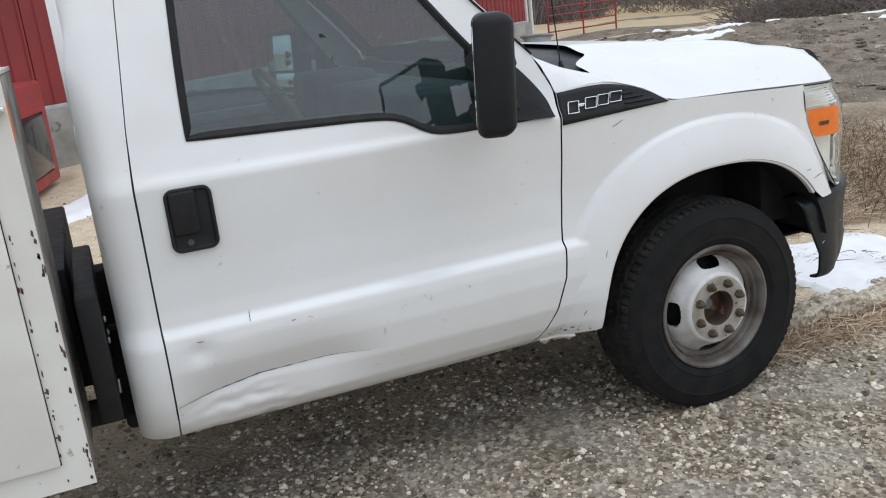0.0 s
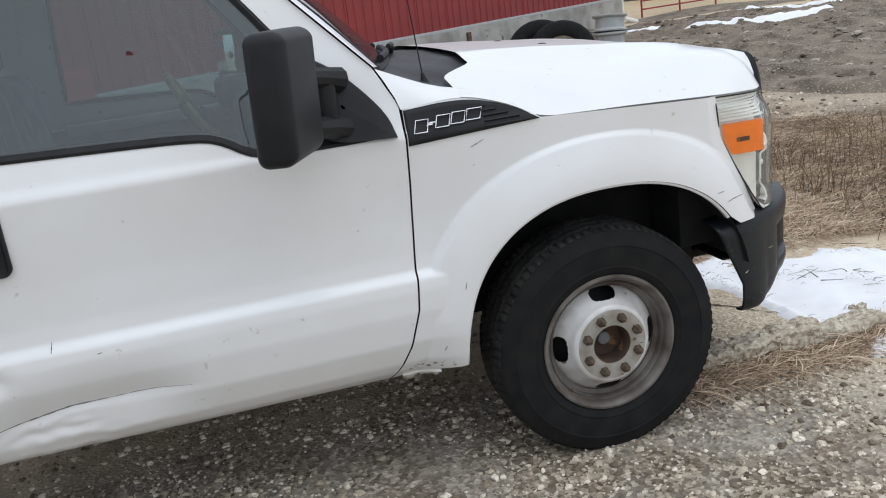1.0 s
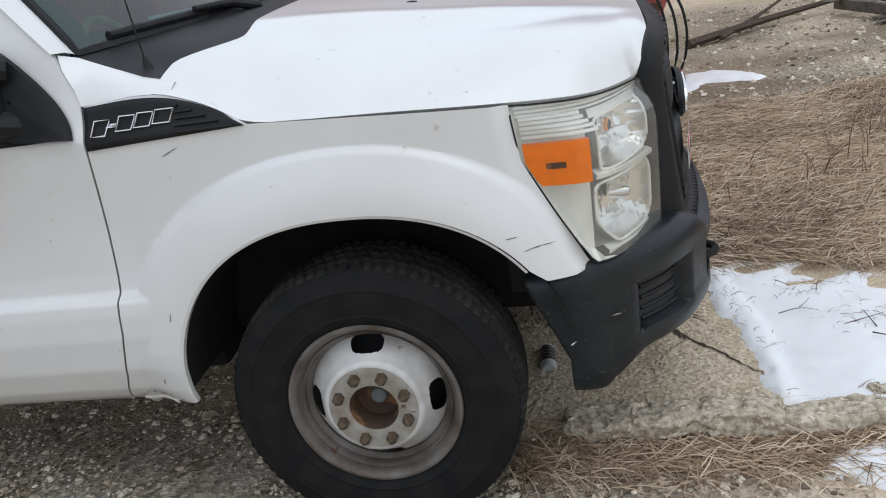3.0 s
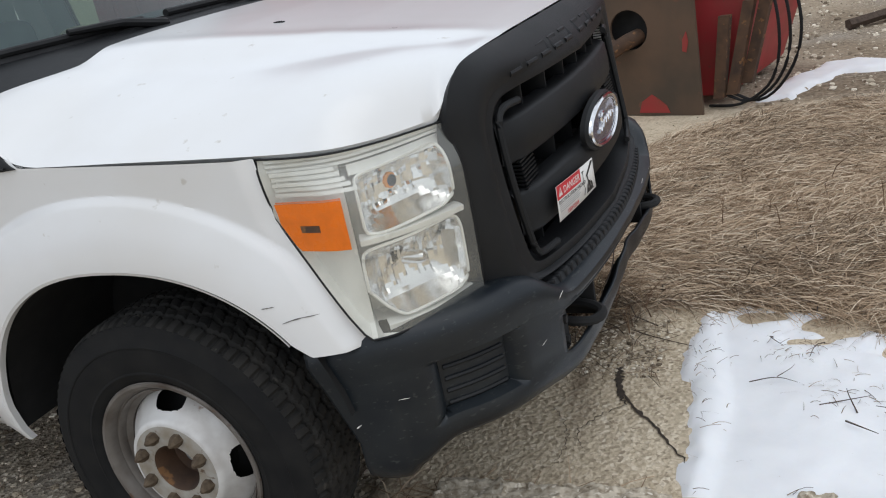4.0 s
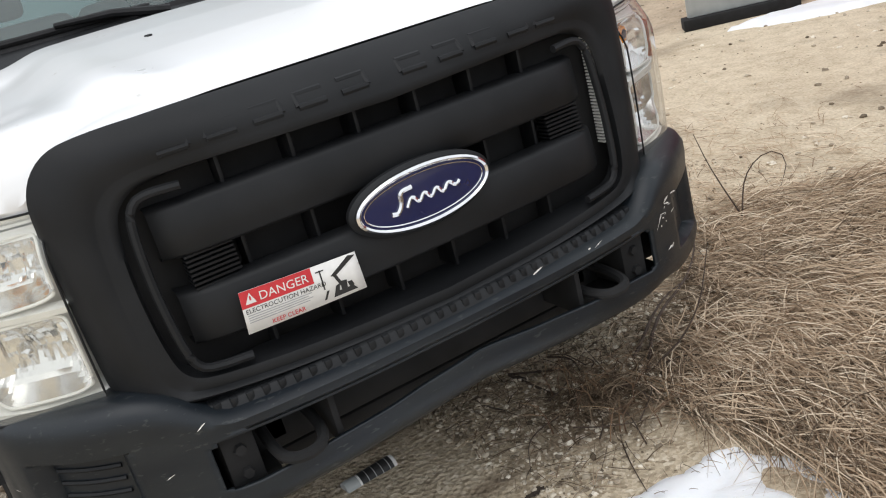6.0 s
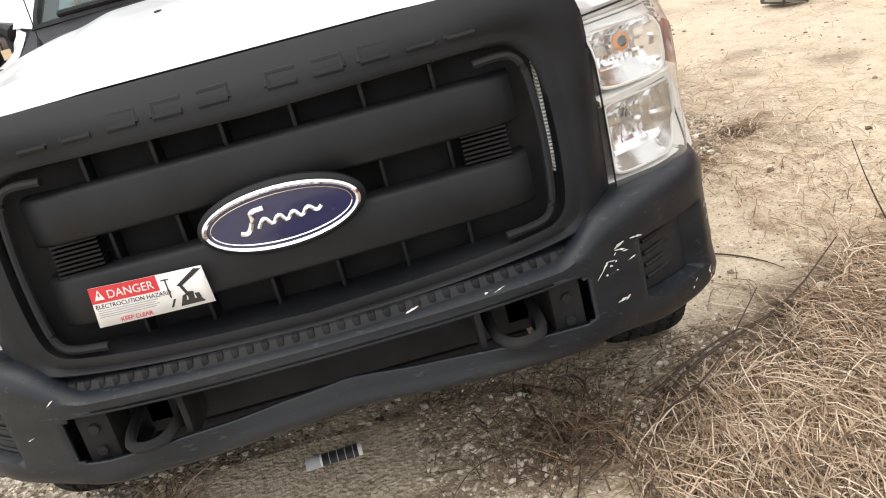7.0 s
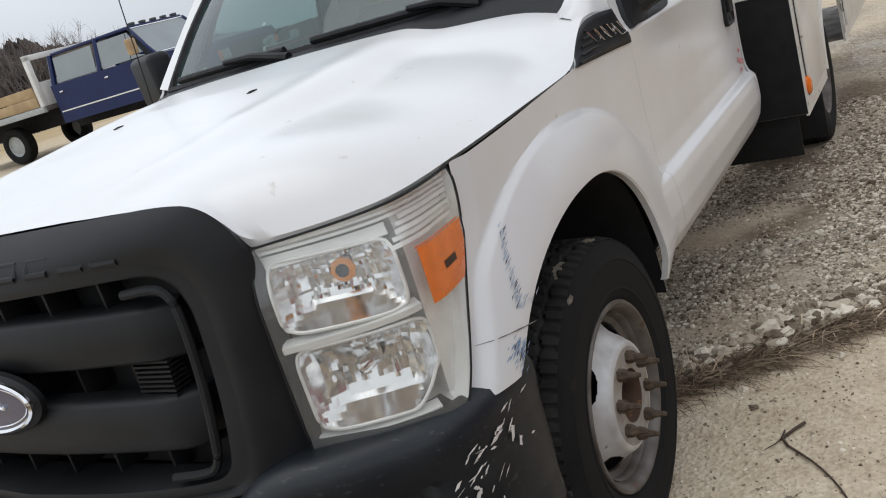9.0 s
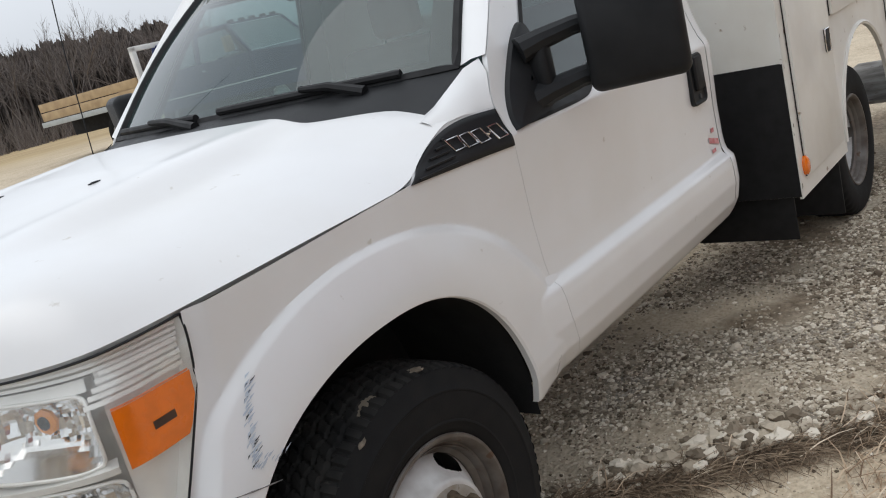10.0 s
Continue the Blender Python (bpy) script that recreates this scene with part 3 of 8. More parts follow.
for s in (-1, 1):
    low = side_panel([(-1.953, low_z(0.424, s)), (-1.3, low_z(0.409, s)), (-0.743, low_z(0.400, s))], [(-1.947, 1.19), (-0.603, 1.19)], [(-1.953, low_z(0.424, s)), (-1.95, 0.85), (-1.947, 1.19)], [(x - (0.003 if s < 0 else 0.0006), low_z(z, s)) for x, z in GAP], 150, 120, s)
    pieces = [low]
    for o, w in ((O_REAR, W_REAR), (O_TOP, W_TOP), (O_FRONT, W_FRONT), (O_LOW, W_LOW)):
        n = 150 if o is O_LOW else 40
        a, b = (resample(o, n), smooth_line(w, n, 2))
        g = np.array([a * (1 - t) + b * t for t in np.linspace(0, 1, 12)])
        pieces.append(grid(on_side(g, s), flip=s < 0))
    v, f = joined(*pieces)
    bm = bmesh.new()
    vv = [bm.verts.new(p) for p in v]
    for q in f:
        try:
            bm.faces.new([vv[i] for i in q])
        except ValueError:
            pass
    bmesh.ops.remove_doubles(bm, verts=bm.verts, dist=0.0012)
    fold = bmesh.ops.extrude_edge_only(bm, edges=[e for e in bm.edges if e.is_boundary])
    for q in fold["geom"]:
        if isinstance(q, bmesh.types.BMVert):
            q.co.y -= s * 0.016
    door = part("door", bm, WHITE, truck, "white cab door" + (" with a crumpled lower edge" if s < 0 else ""), angle=40)
    o0, o1, o2 = outline(-0.004), outline(0.019), outline(0.023)
    ring = [[(x, s * (side_y(x, z, s) + dy), z) for x, z in o] for o, dy in ((o0, 0.003), (o0 * 0.6 + o1 * 0.4, 0.006), (o1, -0.002), (o2, -0.030))]
    part("window_seal", grid(np.array(ring), closed=True), SEAL, door, "black window seal")
    o3 = outline(0.012)
    c = o3.mean(0)
    g = np.array([c + (o3 - c) * t for t in np.linspace(1, 0.02, 10)])
    part("window", grid(np.array([[(x, s * (side_y(x, z, 1) - 0.018), z) for x, z in row] for row in g]), closed=True), GLASS, door, "tinted door window")
    # recessed black handle
    hx0, hx1, hz0, hz1 = -1.878, -1.746, 0.996, 1.180
    hy = side_y(-1.81, 1.09, s)
    # a proud rounded rim, a hollow for the fingers in front of the flap
    loops = []
    for inset, dy in ((0.0, -0.010), (0.0, 0.005), (0.003, 0.0085), (0.008, 0.0085), (0.014, 0.0010), (0.030, -0.0005), (0.060, -0.0005)):
        r = max(0.026 - inset, 0.004)
        loop = []
        for cx, cz, a0 in ((hx1 - inset - r, hz1 - inset - r, 0), (hx0 + inset + r, hz1 - inset - r, 90), (hx0 + inset + r, hz0 + inset + r, 180), (hx1 - inset - r, hz0 + inset + r, 270)):
            loop += [(cx + r * math.cos(radians(a0 + 15 * k)), s * (hy + 0.004 + dy), cz + r * math.sin(radians(a0 + 15 * k))) for k in range(7)]
        loops.append(loop)
    handle = part("handle", grid(np.array(loops), closed=True, flip=s > 0), BLACK, door, "black plastic pull handle")
    part("lock", moved(lathe([(0.001, 0.006), (0.008, 0.006), (0.010, 0.003), (0.010, -0.004)], 14), Matrix.Translation((-1.826, s * (hy + 0.003), 1.022)) @ Matrix.Rotation(0 if s > 0 else math.pi, 4, "X")), DASH, handle, "small dark key lock")
    if s > 0:
        # faded red decal, three short slanted strokes
        FADED = mat("faded_red_decal", (0.56, 0.16, 0.17), 0.5, var=0.4, scale=70, tint=(0.68, 0.40, 0.40))
        for x0, x1, z0, z1, lean in ((-1.912, -1.882, 0.868, 0.884, 0.0), (-1.938, -1.850, 0.824, 0.846, 0.012), (-1.895, -1.858, 0.794, 0.808, 0.0)):
            strip = [[(x, side_y(x, z + lean * k, 1) + 0.003, z + lean * k) for k, x in zip((-1, -0.5, 0, 0.5, 1), np.linspace(x0, x1, 5))] for z in (z0, (z0 + z1) / 2, z1)]
            part("decal", grid(np.array(strip)), FADED, door, "faded red decal")
    pad = box(-1.868, -1.792, -0.010, 0.012, 1.046, 1.172, bevel=0.008, seg=3)
    for v in pad.verts:
        v.co.y = s * (hy + 0.006 + v.co.y)
    part("handle_flap", pad, SEAL, handle)
    # mirror: sail plate, two arms, tall rounded head
    sail_o = [(-0.625, 1.200), (-0.640, 1.265), (-0.70, 1.345), (-0.78, 1.425), (-0.875, 1.480), (-0.885, 1.40), (-0.885, 1.215)]
    sl = smooth_line(sail_o + [sail_o[0]], 90, 3)[:-1]
    cc = sl.mean(0)
    g = np.array([cc + (sl - cc) * t for t in (1.0, 0.97, 0.8, 0.6, 0.3, 0.05)])
    hs = [0.0, 0.014, 0.018, 0.022, 0.024, 0.026]
    mirror = part("side_mirror", grid(np.array([[(x, s * (side_y(x, z, 1) + h), z) for x, z in row] for row, h in zip(g, hs)]), closed=True), BLACK, truck, "tall black towing mirror on two arms")
    turn = Matrix.Translation((-0.945, 1.222 if s < 0 else 1.190, 0)) @ Matrix.Rotation(radians(24), 4, "Z")
    flip = Matrix.Diagonal((1, s, 1, 1))
    hd = box(-0.055, 0.075, -0.112, 0.160, 1.225, 1.558, bevel=0.030, seg=5)
    for v in hd.verts:
        k = (v.co.z - 1.232) / 0.324
        if v.co.x > 0.02:
            v.co.x -= 0.028 * abs(2 * k - 1) ** 2
        v.co.x += 0.014 * (k - 0.5)
    hd.transform(flip @ turn)
    part("mirror_head", hd, BLACK, mirror)
    for zc_, r0 in ((1.420, 0.027), (1.278, 0.030)):
        arm = tube([(-0.77, s * 0.960, zc_ - 0.03), (-0.82, s * 1.00, zc_ - 0.015), (-0.90, s * 1.06, zc_), (-0.97, s * 1.15, zc_ + 0.004)], r0, 10, radii=[r0 * 1.4, r0 * 1.15, r0, r0])
        part("mirror_arm", arm, BLACK, mirror)
    part("mirror_joint", box(-0.85, -0.79, min(s * 0.955, s * 1.02), max(s * 0.955, s * 1.02), 1.265, 1.425, bevel=0.02, seg=3), BLACK, mirror)
    for z0, z1 in ((1.345, 1.524), (1.260, 1.330)):
        gl = box(-0.0565, -0.050, -0.080, 0.127, z0, z1, bevel=0.0005)
        for v in gl.verts:
            v.co.x += 0.014 * ((v.co.z - 1.232) / 0.324 - 0.5)
        gl.transform(flip @ turn)
        part("mirror_glass", gl, MIRROR, mirror, "mirror glass")

# cab shell: corner panels, roof, back wall, floor, sills
pieces = []
for s in (-1, 1):
    pieces.append(side_panel([(-2.068, low_z(0.430, s)), (-1.956, low_z(0.424, s))], [(-2.04, 1.90), (-1.868, 1.90)], [(-2.068, low_z(0.430, s)), (-2.066, 1.3), (-2.04, 1.90)], [(-1.958, low_z(0.424, s)), (-1.953, 1.19), (-1.938, 1.35), (-1.898, 1.68), (-1.868, 1.90)], 16, 60, s))
    # door pillar between door frame and windshield
    a = resample([(-1.122, 1.896), (-0.912, 1.684), (-0.657, 1.409)], 20)
    pa = np.array([(x, s * (side_y(x, z, 1)), z) for x, z in a])
    tt = np.linspace(1, 0, 20)
    pb = np.array([np.array(shield_base(s * 0.845)) * (1 - t) + np.array(shield_top(s * 0.70)) * t + np.array([0.02, 0, 0.02]) * math.sin(math.pi * t) for t in tt])
    pieces.append(grid(np.array([pa, pa * 0.5 + pb * 0.5 + np.array([0.008, s * 0.006, 0.006]), pb]), flip=s < 0))
roof = []
for x in np.linspace(-2.04, -1.04, 16):
    row = []
    for y in np.linspace(-0.765, 0.765, 25):
        row.append((x - (0.10 * (y / 0.7) ** 2 if x > -1.1 else 0), y, 1.905 + 0.05 * (1 - (y / 0.765) ** 2) * (1 - ((x + 1.6) / 0.55) ** 2 * 0.7)))
    roof.append(row)
pieces.append(grid(np.array(roof), flip=True))
for (y0, y1, z0, z1) in ((-0.87, 0.87, 0.46, 1.38), (-0.80, 0.80, 1.76, 1.90), (-0.84, -0.62, 1.38, 1.76), (0.62, 0.84, 1.38, 1.76)):
    pieces.append(box_piece(-2.066, -2.040, y0, y1, z0, z1, bevel=0.004))
jamb = [[(x + dx, side_y(x, max(low_z(z, 1), 0.50), 1) - 0.004, max(low_z(z, 1), 0.50)) for x, z in resample(GAP, 24)] for dx in (0.03, -0.03)]
pieces.append(grid(np.array(jamb)))
cab = part("cab_shell", joined(*pieces), WHITE, truck, "white cab shell", angle=45)
part("rear_window", box(-2.060, -2.054, -0.62, 0.62, 1.38, 1.76), GLASS, cab, "cab rear window")
part("cab_floor", joined(box_piece(-2.06, -0.60, -0.86, 0.86, 0.46, 0.53, bevel=0.01), box_piece(-1.95, -0.66, -0.86, -0.82, 0.42, 0.60, bevel=0.01), box_piece(-1.95, -0.66, 0.82, 0.86, 0.49, 0.60, bevel=0.01), box_piece(-0.68, -0.60, -0.90, 0.90, 0.50, 1.36, bevel=0.01)), DARK, truck, "dark cab floor and firewall")
for s in (-1, 1):
    inner = side_panel([(-1.96, 0.50), (-0.66, 0.50)], [(-1.96, 1.19), (-0.66, 1.19)], [(-1.96, 0.50), (-1.96, 1.19)], [(-0.66, 0.50), (-0.66, 1.19)], 20, 16, 1, out=-0.055)
    v = inner[0].copy()
    v[:, 1] *= s
    trim = part("door_trim", (v, inner[1]), GREY, truck, "grey inner door trim")
    part("door_sill_trim", box(-1.80, -0.72, min(s * 0.86, s * 0.93), max(s * 0.86, s * 0.93), 1.165, 1.215, bevel=0.012), LIGHTGREY, trim)

# inside of the cab
dash = box(-1.05, -0.66, -0.86, 0.86, 0.95, 1.315, bevel=0.06, seg=4)
part("dashboard", dash, DASH, truck, "dark dashboard")
part("instrument_hood", box(-1.10, -0.80, 0.20, 0.62, 1.24, 1.36, bevel=0.04, seg=3), DASH, truck)
for y0, y1 in ((-0.78, -0.12), (-0.10, 0.14), (0.16, 0.78)):
    st = part("seat", box(-1.88, -1.32, y0, y1, 0.72, 0.92, bevel=0.05, seg=3), GREY, truck, "grey vinyl bench seat")
    bk = box(-1.98, -1.80, y0, y1, 0.86, 1.48, bevel=0.06, seg=3)
    for v in bk.verts:
        v.co.x -= 0.10 * (v.co.z - 0.86)
    part("backrest", bk, GREY, st)
    if y1 - y0 > 0.4:
        part("headrest", box(-2.02, -1.93, (y0 + y1) / 2 - 0.14, (y0 + y1) / 2 + 0.14, 1.50, 1.70, bevel=0.04, seg=3), GREY, st)
wheel_c = Matrix.Translation((-1.20, 0.42, 1.235)) @ Matrix.Rotation(radians(-28), 4, "Y") @ Matrix.Rotation(radians(90), 4, "Z")
ringp = [(0.19 * math.cos(a), 0, 0.19 * math.sin(a)) for a in np.linspace(0, 2 * math.pi, 40, endpoint=False)]
steer = part("steering_wheel", moved(tube(ringp, 0.016, 8, closed=True), wheel_c), TAN, truck, "tan steering wheel")
part("steering_hub", moved(joined(box_piece(-0.19, 0.19, -0.01, 0.03, -0.03, 0.03, bevel=0.01), box_piece(-0.07, 0.07, -0.02, 0.04, -0.08, 0.07, bevel=0.02)), wheel_c), DASH, steer)
part("steering_column", tube([(-1.19, 0.42, 1.23), (-0.95, 0.42, 1.08)], 0.035, 10), DASH, steer)
part("rear_view_mirror", box(-1.06, -1.03, -0.14, 0.14, 1.72, 1.80, bevel=0.012), SEAL, truck, "inside rear-view mirror")
for y in (-0.42, 0.42):
    part("sun_visor", box(-1.36, -1.14, y - 0.22, y + 0.22, 1.845, 1.865, bevel=0.006), LIGHTGREY, truck, "grey sun visor")

# ---- nose: grille, emblem, sticker, lamps, bumper ----
def face_x(y, z):
    return 0.956 - 0.20 * y * y - 0.12 * max(0.0, z - 0.80)


def half_loop(pts, n):
    """Closed loop of (y, z, x) from the left half's points, mirrored."""
    h = smooth_line(pts, n, 2)
    m = h[::-1][1:-1] * np.array([-1, 1, 1])
    return np.concatenate([h, m])


N = 120
OUTER = half_loop([(0, 1.252, 0.826), (0.40, 1.252, 0.824), (0.605, 1.252, 0.820), (0.672, 1.232, 0.812), (0.715, 1.172, 0.800), (0.718, 1.08, 0.796), (0.712, 0.90, 0.796), (0.706, 0.76, 0.80), (0.695, 0.705, 0.83), (0.60, 0.690, 0.885), (0.30, 0.672, 0.92), (0, 0.668, 0.93)], N)
TOPR = half_loop([(0, 1.243, 0.844), (0.40, 1.243, 0.840), (0.598, 1.242, 0.832), (0.660, 1.220, 0.825), (0.700, 1.160, 0.818), (0.704, 1.08, 0.816), (0.700, 0.90, 0.82), (0.69, 0.77, 0.825), (0.675, 0.715, 0.85), (0.59, 0.697, 0.90), (0.30, 0.680, 0.935), (0, 0.676, 0.945)], N)
FRONT = half_loop([(y, z, face_x(y, z)) for y, z in ((0, 1.158), (0.30, 1.162), (0.50, 1.164), (0.575, 1.150), (0.622, 1.10), (0.630, 1.0), (0.632, 0.90), (0.622, 0.78), (0.60, 0.725), (0.53, 0.706), (0.30, 0.694), (0, 0.690))], N)
INNER = half_loop([(y, z, face_x(y, z) - 0.002) for y, z in ((0, 1.138), (0.30, 1.142), (0.50, 1.143), (0.555, 1.132), (0.592, 1.095), (0.600, 1.0), (0.600, 0.90), (0.590, 0.79), (0.570, 0.745), (0.52, 0.728), (0.30, 0.717), (0, 0.713))], N)
DEEP = half_loop([(y, z, 0.845) for y, z in ((0, 1.130), (0.30, 1.134), (0.50, 1.135), (0.547, 1.124), (0.584, 1.088), (0.592, 1.0), (0.592, 0.90), (0.582, 0.795), (0.562, 0.753), (0.52, 0.737), (0.30, 0.727), (0, 0.722))], N)


def yzx(a):
    return a[:, [2, 0, 1]]


rows = [yzx(OUTER) + np.array([-0.03, 0, -0.035]), yzx(OUTER), yzx(TOPR)]
rows += [yzx(TOPR * (1 - t) + FRONT * t + np.array([0, 0, 0.014]) * math.sin(math.pi * t)) for t in (0.15, 0.3, 0.5, 0.7, 0.85, 0.95)]
rows += [yzx(FRONT), yzx(FRONT * 0.4 + INNER * 0.6) + np.array([0.003, 0, 0]), yzx(INNER), yzx(DEEP)]
grille = part("grille", grid(np.array(rows), closed=True), GRILLE, truck, "black plastic grille with two thick bars", angle=50)
part("grille_back", box(0.775, 0.795, -0.62, 0.62, 0.70, 1.16), DARK, grille, "dark grille opening")


def bar(z0, z1, y_end, name):
    prof = [(0.02, -0.065), (0.0, -0.02), (0.03, -0.004), (0.10, 0.003), (0.5, 0.002), (0.90, -0.004), (0.97, -0.010), (1.0, -0.026), (0.99, -0.065)]
    rows = []
    for y in np.linspace(-y_end, y_end, 49):
        dz = 0.010 * (1 - (y / y_end) ** 2)
        end = max(0.0, (abs(y) - y_end + 0.07) / 0.07)
        rows.append([(face_x(y, (z0 + z1) / 2) - 0.012 + d - 0.028 * end * end, y, z0 + dz + (z1 - z0) * k) for k, d in prof])
    return part(name, grid(np.array(rows)), GRILLE, grille, "thick black grille bar", angle=55)


bar(0.968, 1.078, 0.530, "grille_bar")
bar(0.790, 0.903, 0.530, "grille_bar")
for y in (-0.37, -0.22, -0.073, 0.073, 0.22, 0.37):
    for z0, z1 in ((1.07, 1.142), (0.895, 0.985), (0.715, 0.80)):
        part("grille_rib", box(0.80, face_x(y, 1.0) - 0.052, y - 0.004, y + 0.004, z0, z1, bevel=0.001), GRILLE, grille)
for s in (-1, 1):
    # bracket-shaped trim at both ends
    path = [(0.455, 1.112), (0.530, 1.115), (0.556, 1.095), (0.566, 1.05), (0.570, 0.93), (0.560, 0.80), (0.545, 0.758), (0.515, 0.748), (0.440, 0.746)]
    pts = smooth_line([(face_x(y, z) - 0.006, s * y, z) for y, z in path], 40, 2)
    part("grille_bracket", tube(pts, 0.0095, 8), GRILLE, grille)
    for k in range(9):
        z = 0.893 + 0.0095 * k
        part("grille_louvre", box(0.83, face_x(0.44, z) - 0.03, min(s * 0.395, s * 0.495), max(s * 0.395, s * 0.495), z, z + 0.0045), GRILLE, grille)
    for k in range(34 if s > 0 else 0):
        z = 0.835 + 0.0083 * k
        part("grille_tooth", box(0.806, 0.832, 0.585, 0.5925, z, z + 0.0045), WHITE_PRINT, grille, "pale tooth of a slotted strip")

# raised plain shapes along the upper lip
for k in range(10):
    y = (-0.445, -0.350, -0.255, -0.160, -0.065, 0.075, 0.170, 0.265, 0.360, 0.445)[k]
    t0, t1 = 0.42, 0.72
    yy = [y - 0.03, y + 0.03]
    def lip_at(y_, t):
        x = (np.interp(abs(y_), [0, 0.34, 0.575], [0.842, 0.838, 0.832])) * (1 - t) + face_x(y_, 1.16) * t + 0.014 * math.sin(math.pi * t)
        z = np.interp(abs(y_), [0, 0.34, 0.575], [1.240, 1.237, 1.228]) * (1 - t) + 1.160 * t
        return np.array([x, y_, z]) + np.array([-0.0030, 0, -0.0030])
    for (a, b) in (((yy[0], t0), (yy[1], t0)), ((yy[0], t1), (yy[1], t1)), ((yy[0] if k % 2 else yy[1], t0), (yy[0] if k % 2 else yy[1], t1))):
        part("raised_bar", tube([lip_at(*a), lip_at(*b)], 0.0078, 8), GRILLE, grille, "raised plain bar")

# oval emblem with plain plated shapes
EC = np.array([0.958, 0.0, 0.934])


def oval(a, b, x, n=56):
    return np.array([(x - 0.20 * (a * math.cos(t)) ** 2, a * math.cos(t), EC[2] + b * math.sin(t)) for t in np.linspace(0, 2 * math.pi, n, endpoint=False)])


rows = [oval(0.176, 0.076, 0.935), oval(0.176, 0.076, 0.948), oval(0.166, 0.067, 0.956)]
part("emblem_base", grid(np.array(rows), closed=True), GRILLE, grille)
rows = [oval(0.166, 0.067, 0.950), oval(0.165, 0.066, 0.962), oval(0.160, 0.061, 0.966), oval(0.155, 0.056, 0.962), oval(0.154, 0.055, 0.956)]
emblem = part("emblem", grid(np.array(rows), closed=True), CHROME, truck, "blue oval emblem with a bright rim")
part("emblem_field", grid(np.array([oval(0.156, 0.057, 0.9585), oval(0.10, 0.036, 0.9600), oval(0.002, 0.001, 0.9605)]), closed=True), BLUE_ENAMEL, emblem, "blue enamel field")
part("emblem_line", tube(oval(0.147, 0.049, 0.9600), 0.0013, 5, closed=True), CHROME, emblem)
for line, r in (([(-0.030, 0.028), (-0.060, 0.026), (-0.058, 0.006), (-0.072, -0.018), (-0.088, -0.014)], 0.0055), ([(-0.050, -0.012), (-0.034, 0.012), (-0.020, -0.014), (-0.004, 0.012), (0.010, -0.014), (0.026, 0.012), (0.040, -0.014), (0.056, 0.012), (0.072, -0.008), (0.084, 0.002)], 0.0044)):
    pts = [(0.9612 - 0.2 * y * y, y, EC[2] + z) for y, z in smooth_line(line, 40, 2)]
    part("emblem_scroll", tube(pts, r, 6), CHROME, emblem, "plain plated scroll")

# warning sticker on the lower bar
SA, SB, SC, SD = (np.array(p) for p in ((0.918, -0.431, 0.882), (0.950, -0.187, 0.878), (0.950, -0.183, 0.795), (0.918, -0.438, 0.793)))


def on_sticker(u, v, lift=0.0):
    p = (SD * (1 - u) + SC * u) * (1 - v) + (SA * (1 - u) + SB * u) * v
    return p + np.array([0.985, -0.15, 0.05]) * (0.006 + lift + 0.010 * math.sin(math.pi * u) * 0.3)


def sticker_patch(poly, lift, k=8):
    """A thin flat patch from (u, v) corners of a quad."""
    a, b, c, d = (np.array(p) for p in poly)
    rows = [[on_sticker(*((a * (1 - i) + b * i) * (1 - j) + (d * (1 - i) + c * i) * j), lift) for i in np.linspace(0, 1, k)] for j in np.linspace(0, 1, 3)]
    return grid(np.array(rows))


sticker = solid(part("warning_sticker", sticker_patch(((0, 0), (1, 0), (1, 1), (0, 1)), 0.0, 16), WHITE_PRINT, truck, "white and red danger sticker with worn print"), 0.001)
part("red_band", sticker_patch(((0, 0.60), (0.60, 0.60), (0.60, 1), (0, 1)), 0.0006), RED_PRINT, sticker, "red band")


def lettering(text, u, v, height, material, name="lettering"):
    cu = bpy.data.curves.new(name, "FONT")
    cu.body, cu.size, cu.extrude = text, height * 1.38, 0.0002
    cu.resolution_u = 3
    ob = new(name, cu)
    me = bpy.data.meshes.new_from_object(ob)
    bpy.data.objects.remove(ob)
    o = on_sticker(u, v, 0.0012)
    ax = on_sticker(min(u + 0.3, 1), v, 0.0012) - o
    ax /= np.linalg.norm(ax)
    up = on_sticker(u, v + 0.2, 0.0012) - o
    up /= np.linalg.norm(up)
    nn = np.cross(ax, up)
    m = Matrix(((ax[0], up[0], nn[0], o[0]), (ax[1], up[1], nn[1], o[1]), (ax[2], up[2], nn[2], o[2]), (0, 0, 0, 1)))
    me.transform(m)
    me.materials.append(material)
    t = new(name, me)
    t.parent = sticker
    return t


lettering("DANGER", 0.15, 0.69, 0.0185, WHITE_PRINT)
lettering("ELECTROCUTION HAZARD", 0.02, 0.46, 0.0098, BLACK_PRINT)
lettering("KEEP CLEAR", 0.20, 0.05, 0.0095, RED_PRINT)
tri = [on_sticker(0.035, 0.68, 0.0012), on_sticker(0.125, 0.68, 0.0012), on_sticker(0.08, 0.94, 0.0012)]
part("warning_triangle", (np.array(tri), [(0, 1, 2)]), WHITE_PRINT, sticker)
part("warning_bar", sticker_patch(((0.073, 0.76), (0.087, 0.76), (0.087, 0.86), (0.073, 0.86)), 0.0018, 2), RED_PRINT, sticker)
for k in range(4):
    v = 0.40 - 0.055 * k
    part("print_line", sticker_patch(((0.03, v), (0.56 - 0.03 * (k % 2), v), (0.56 - 0.03 * (k % 2), v + 0.022), (0.03, v + 0.022)), 0.0008, 4), GREY_PRINT, sticker)
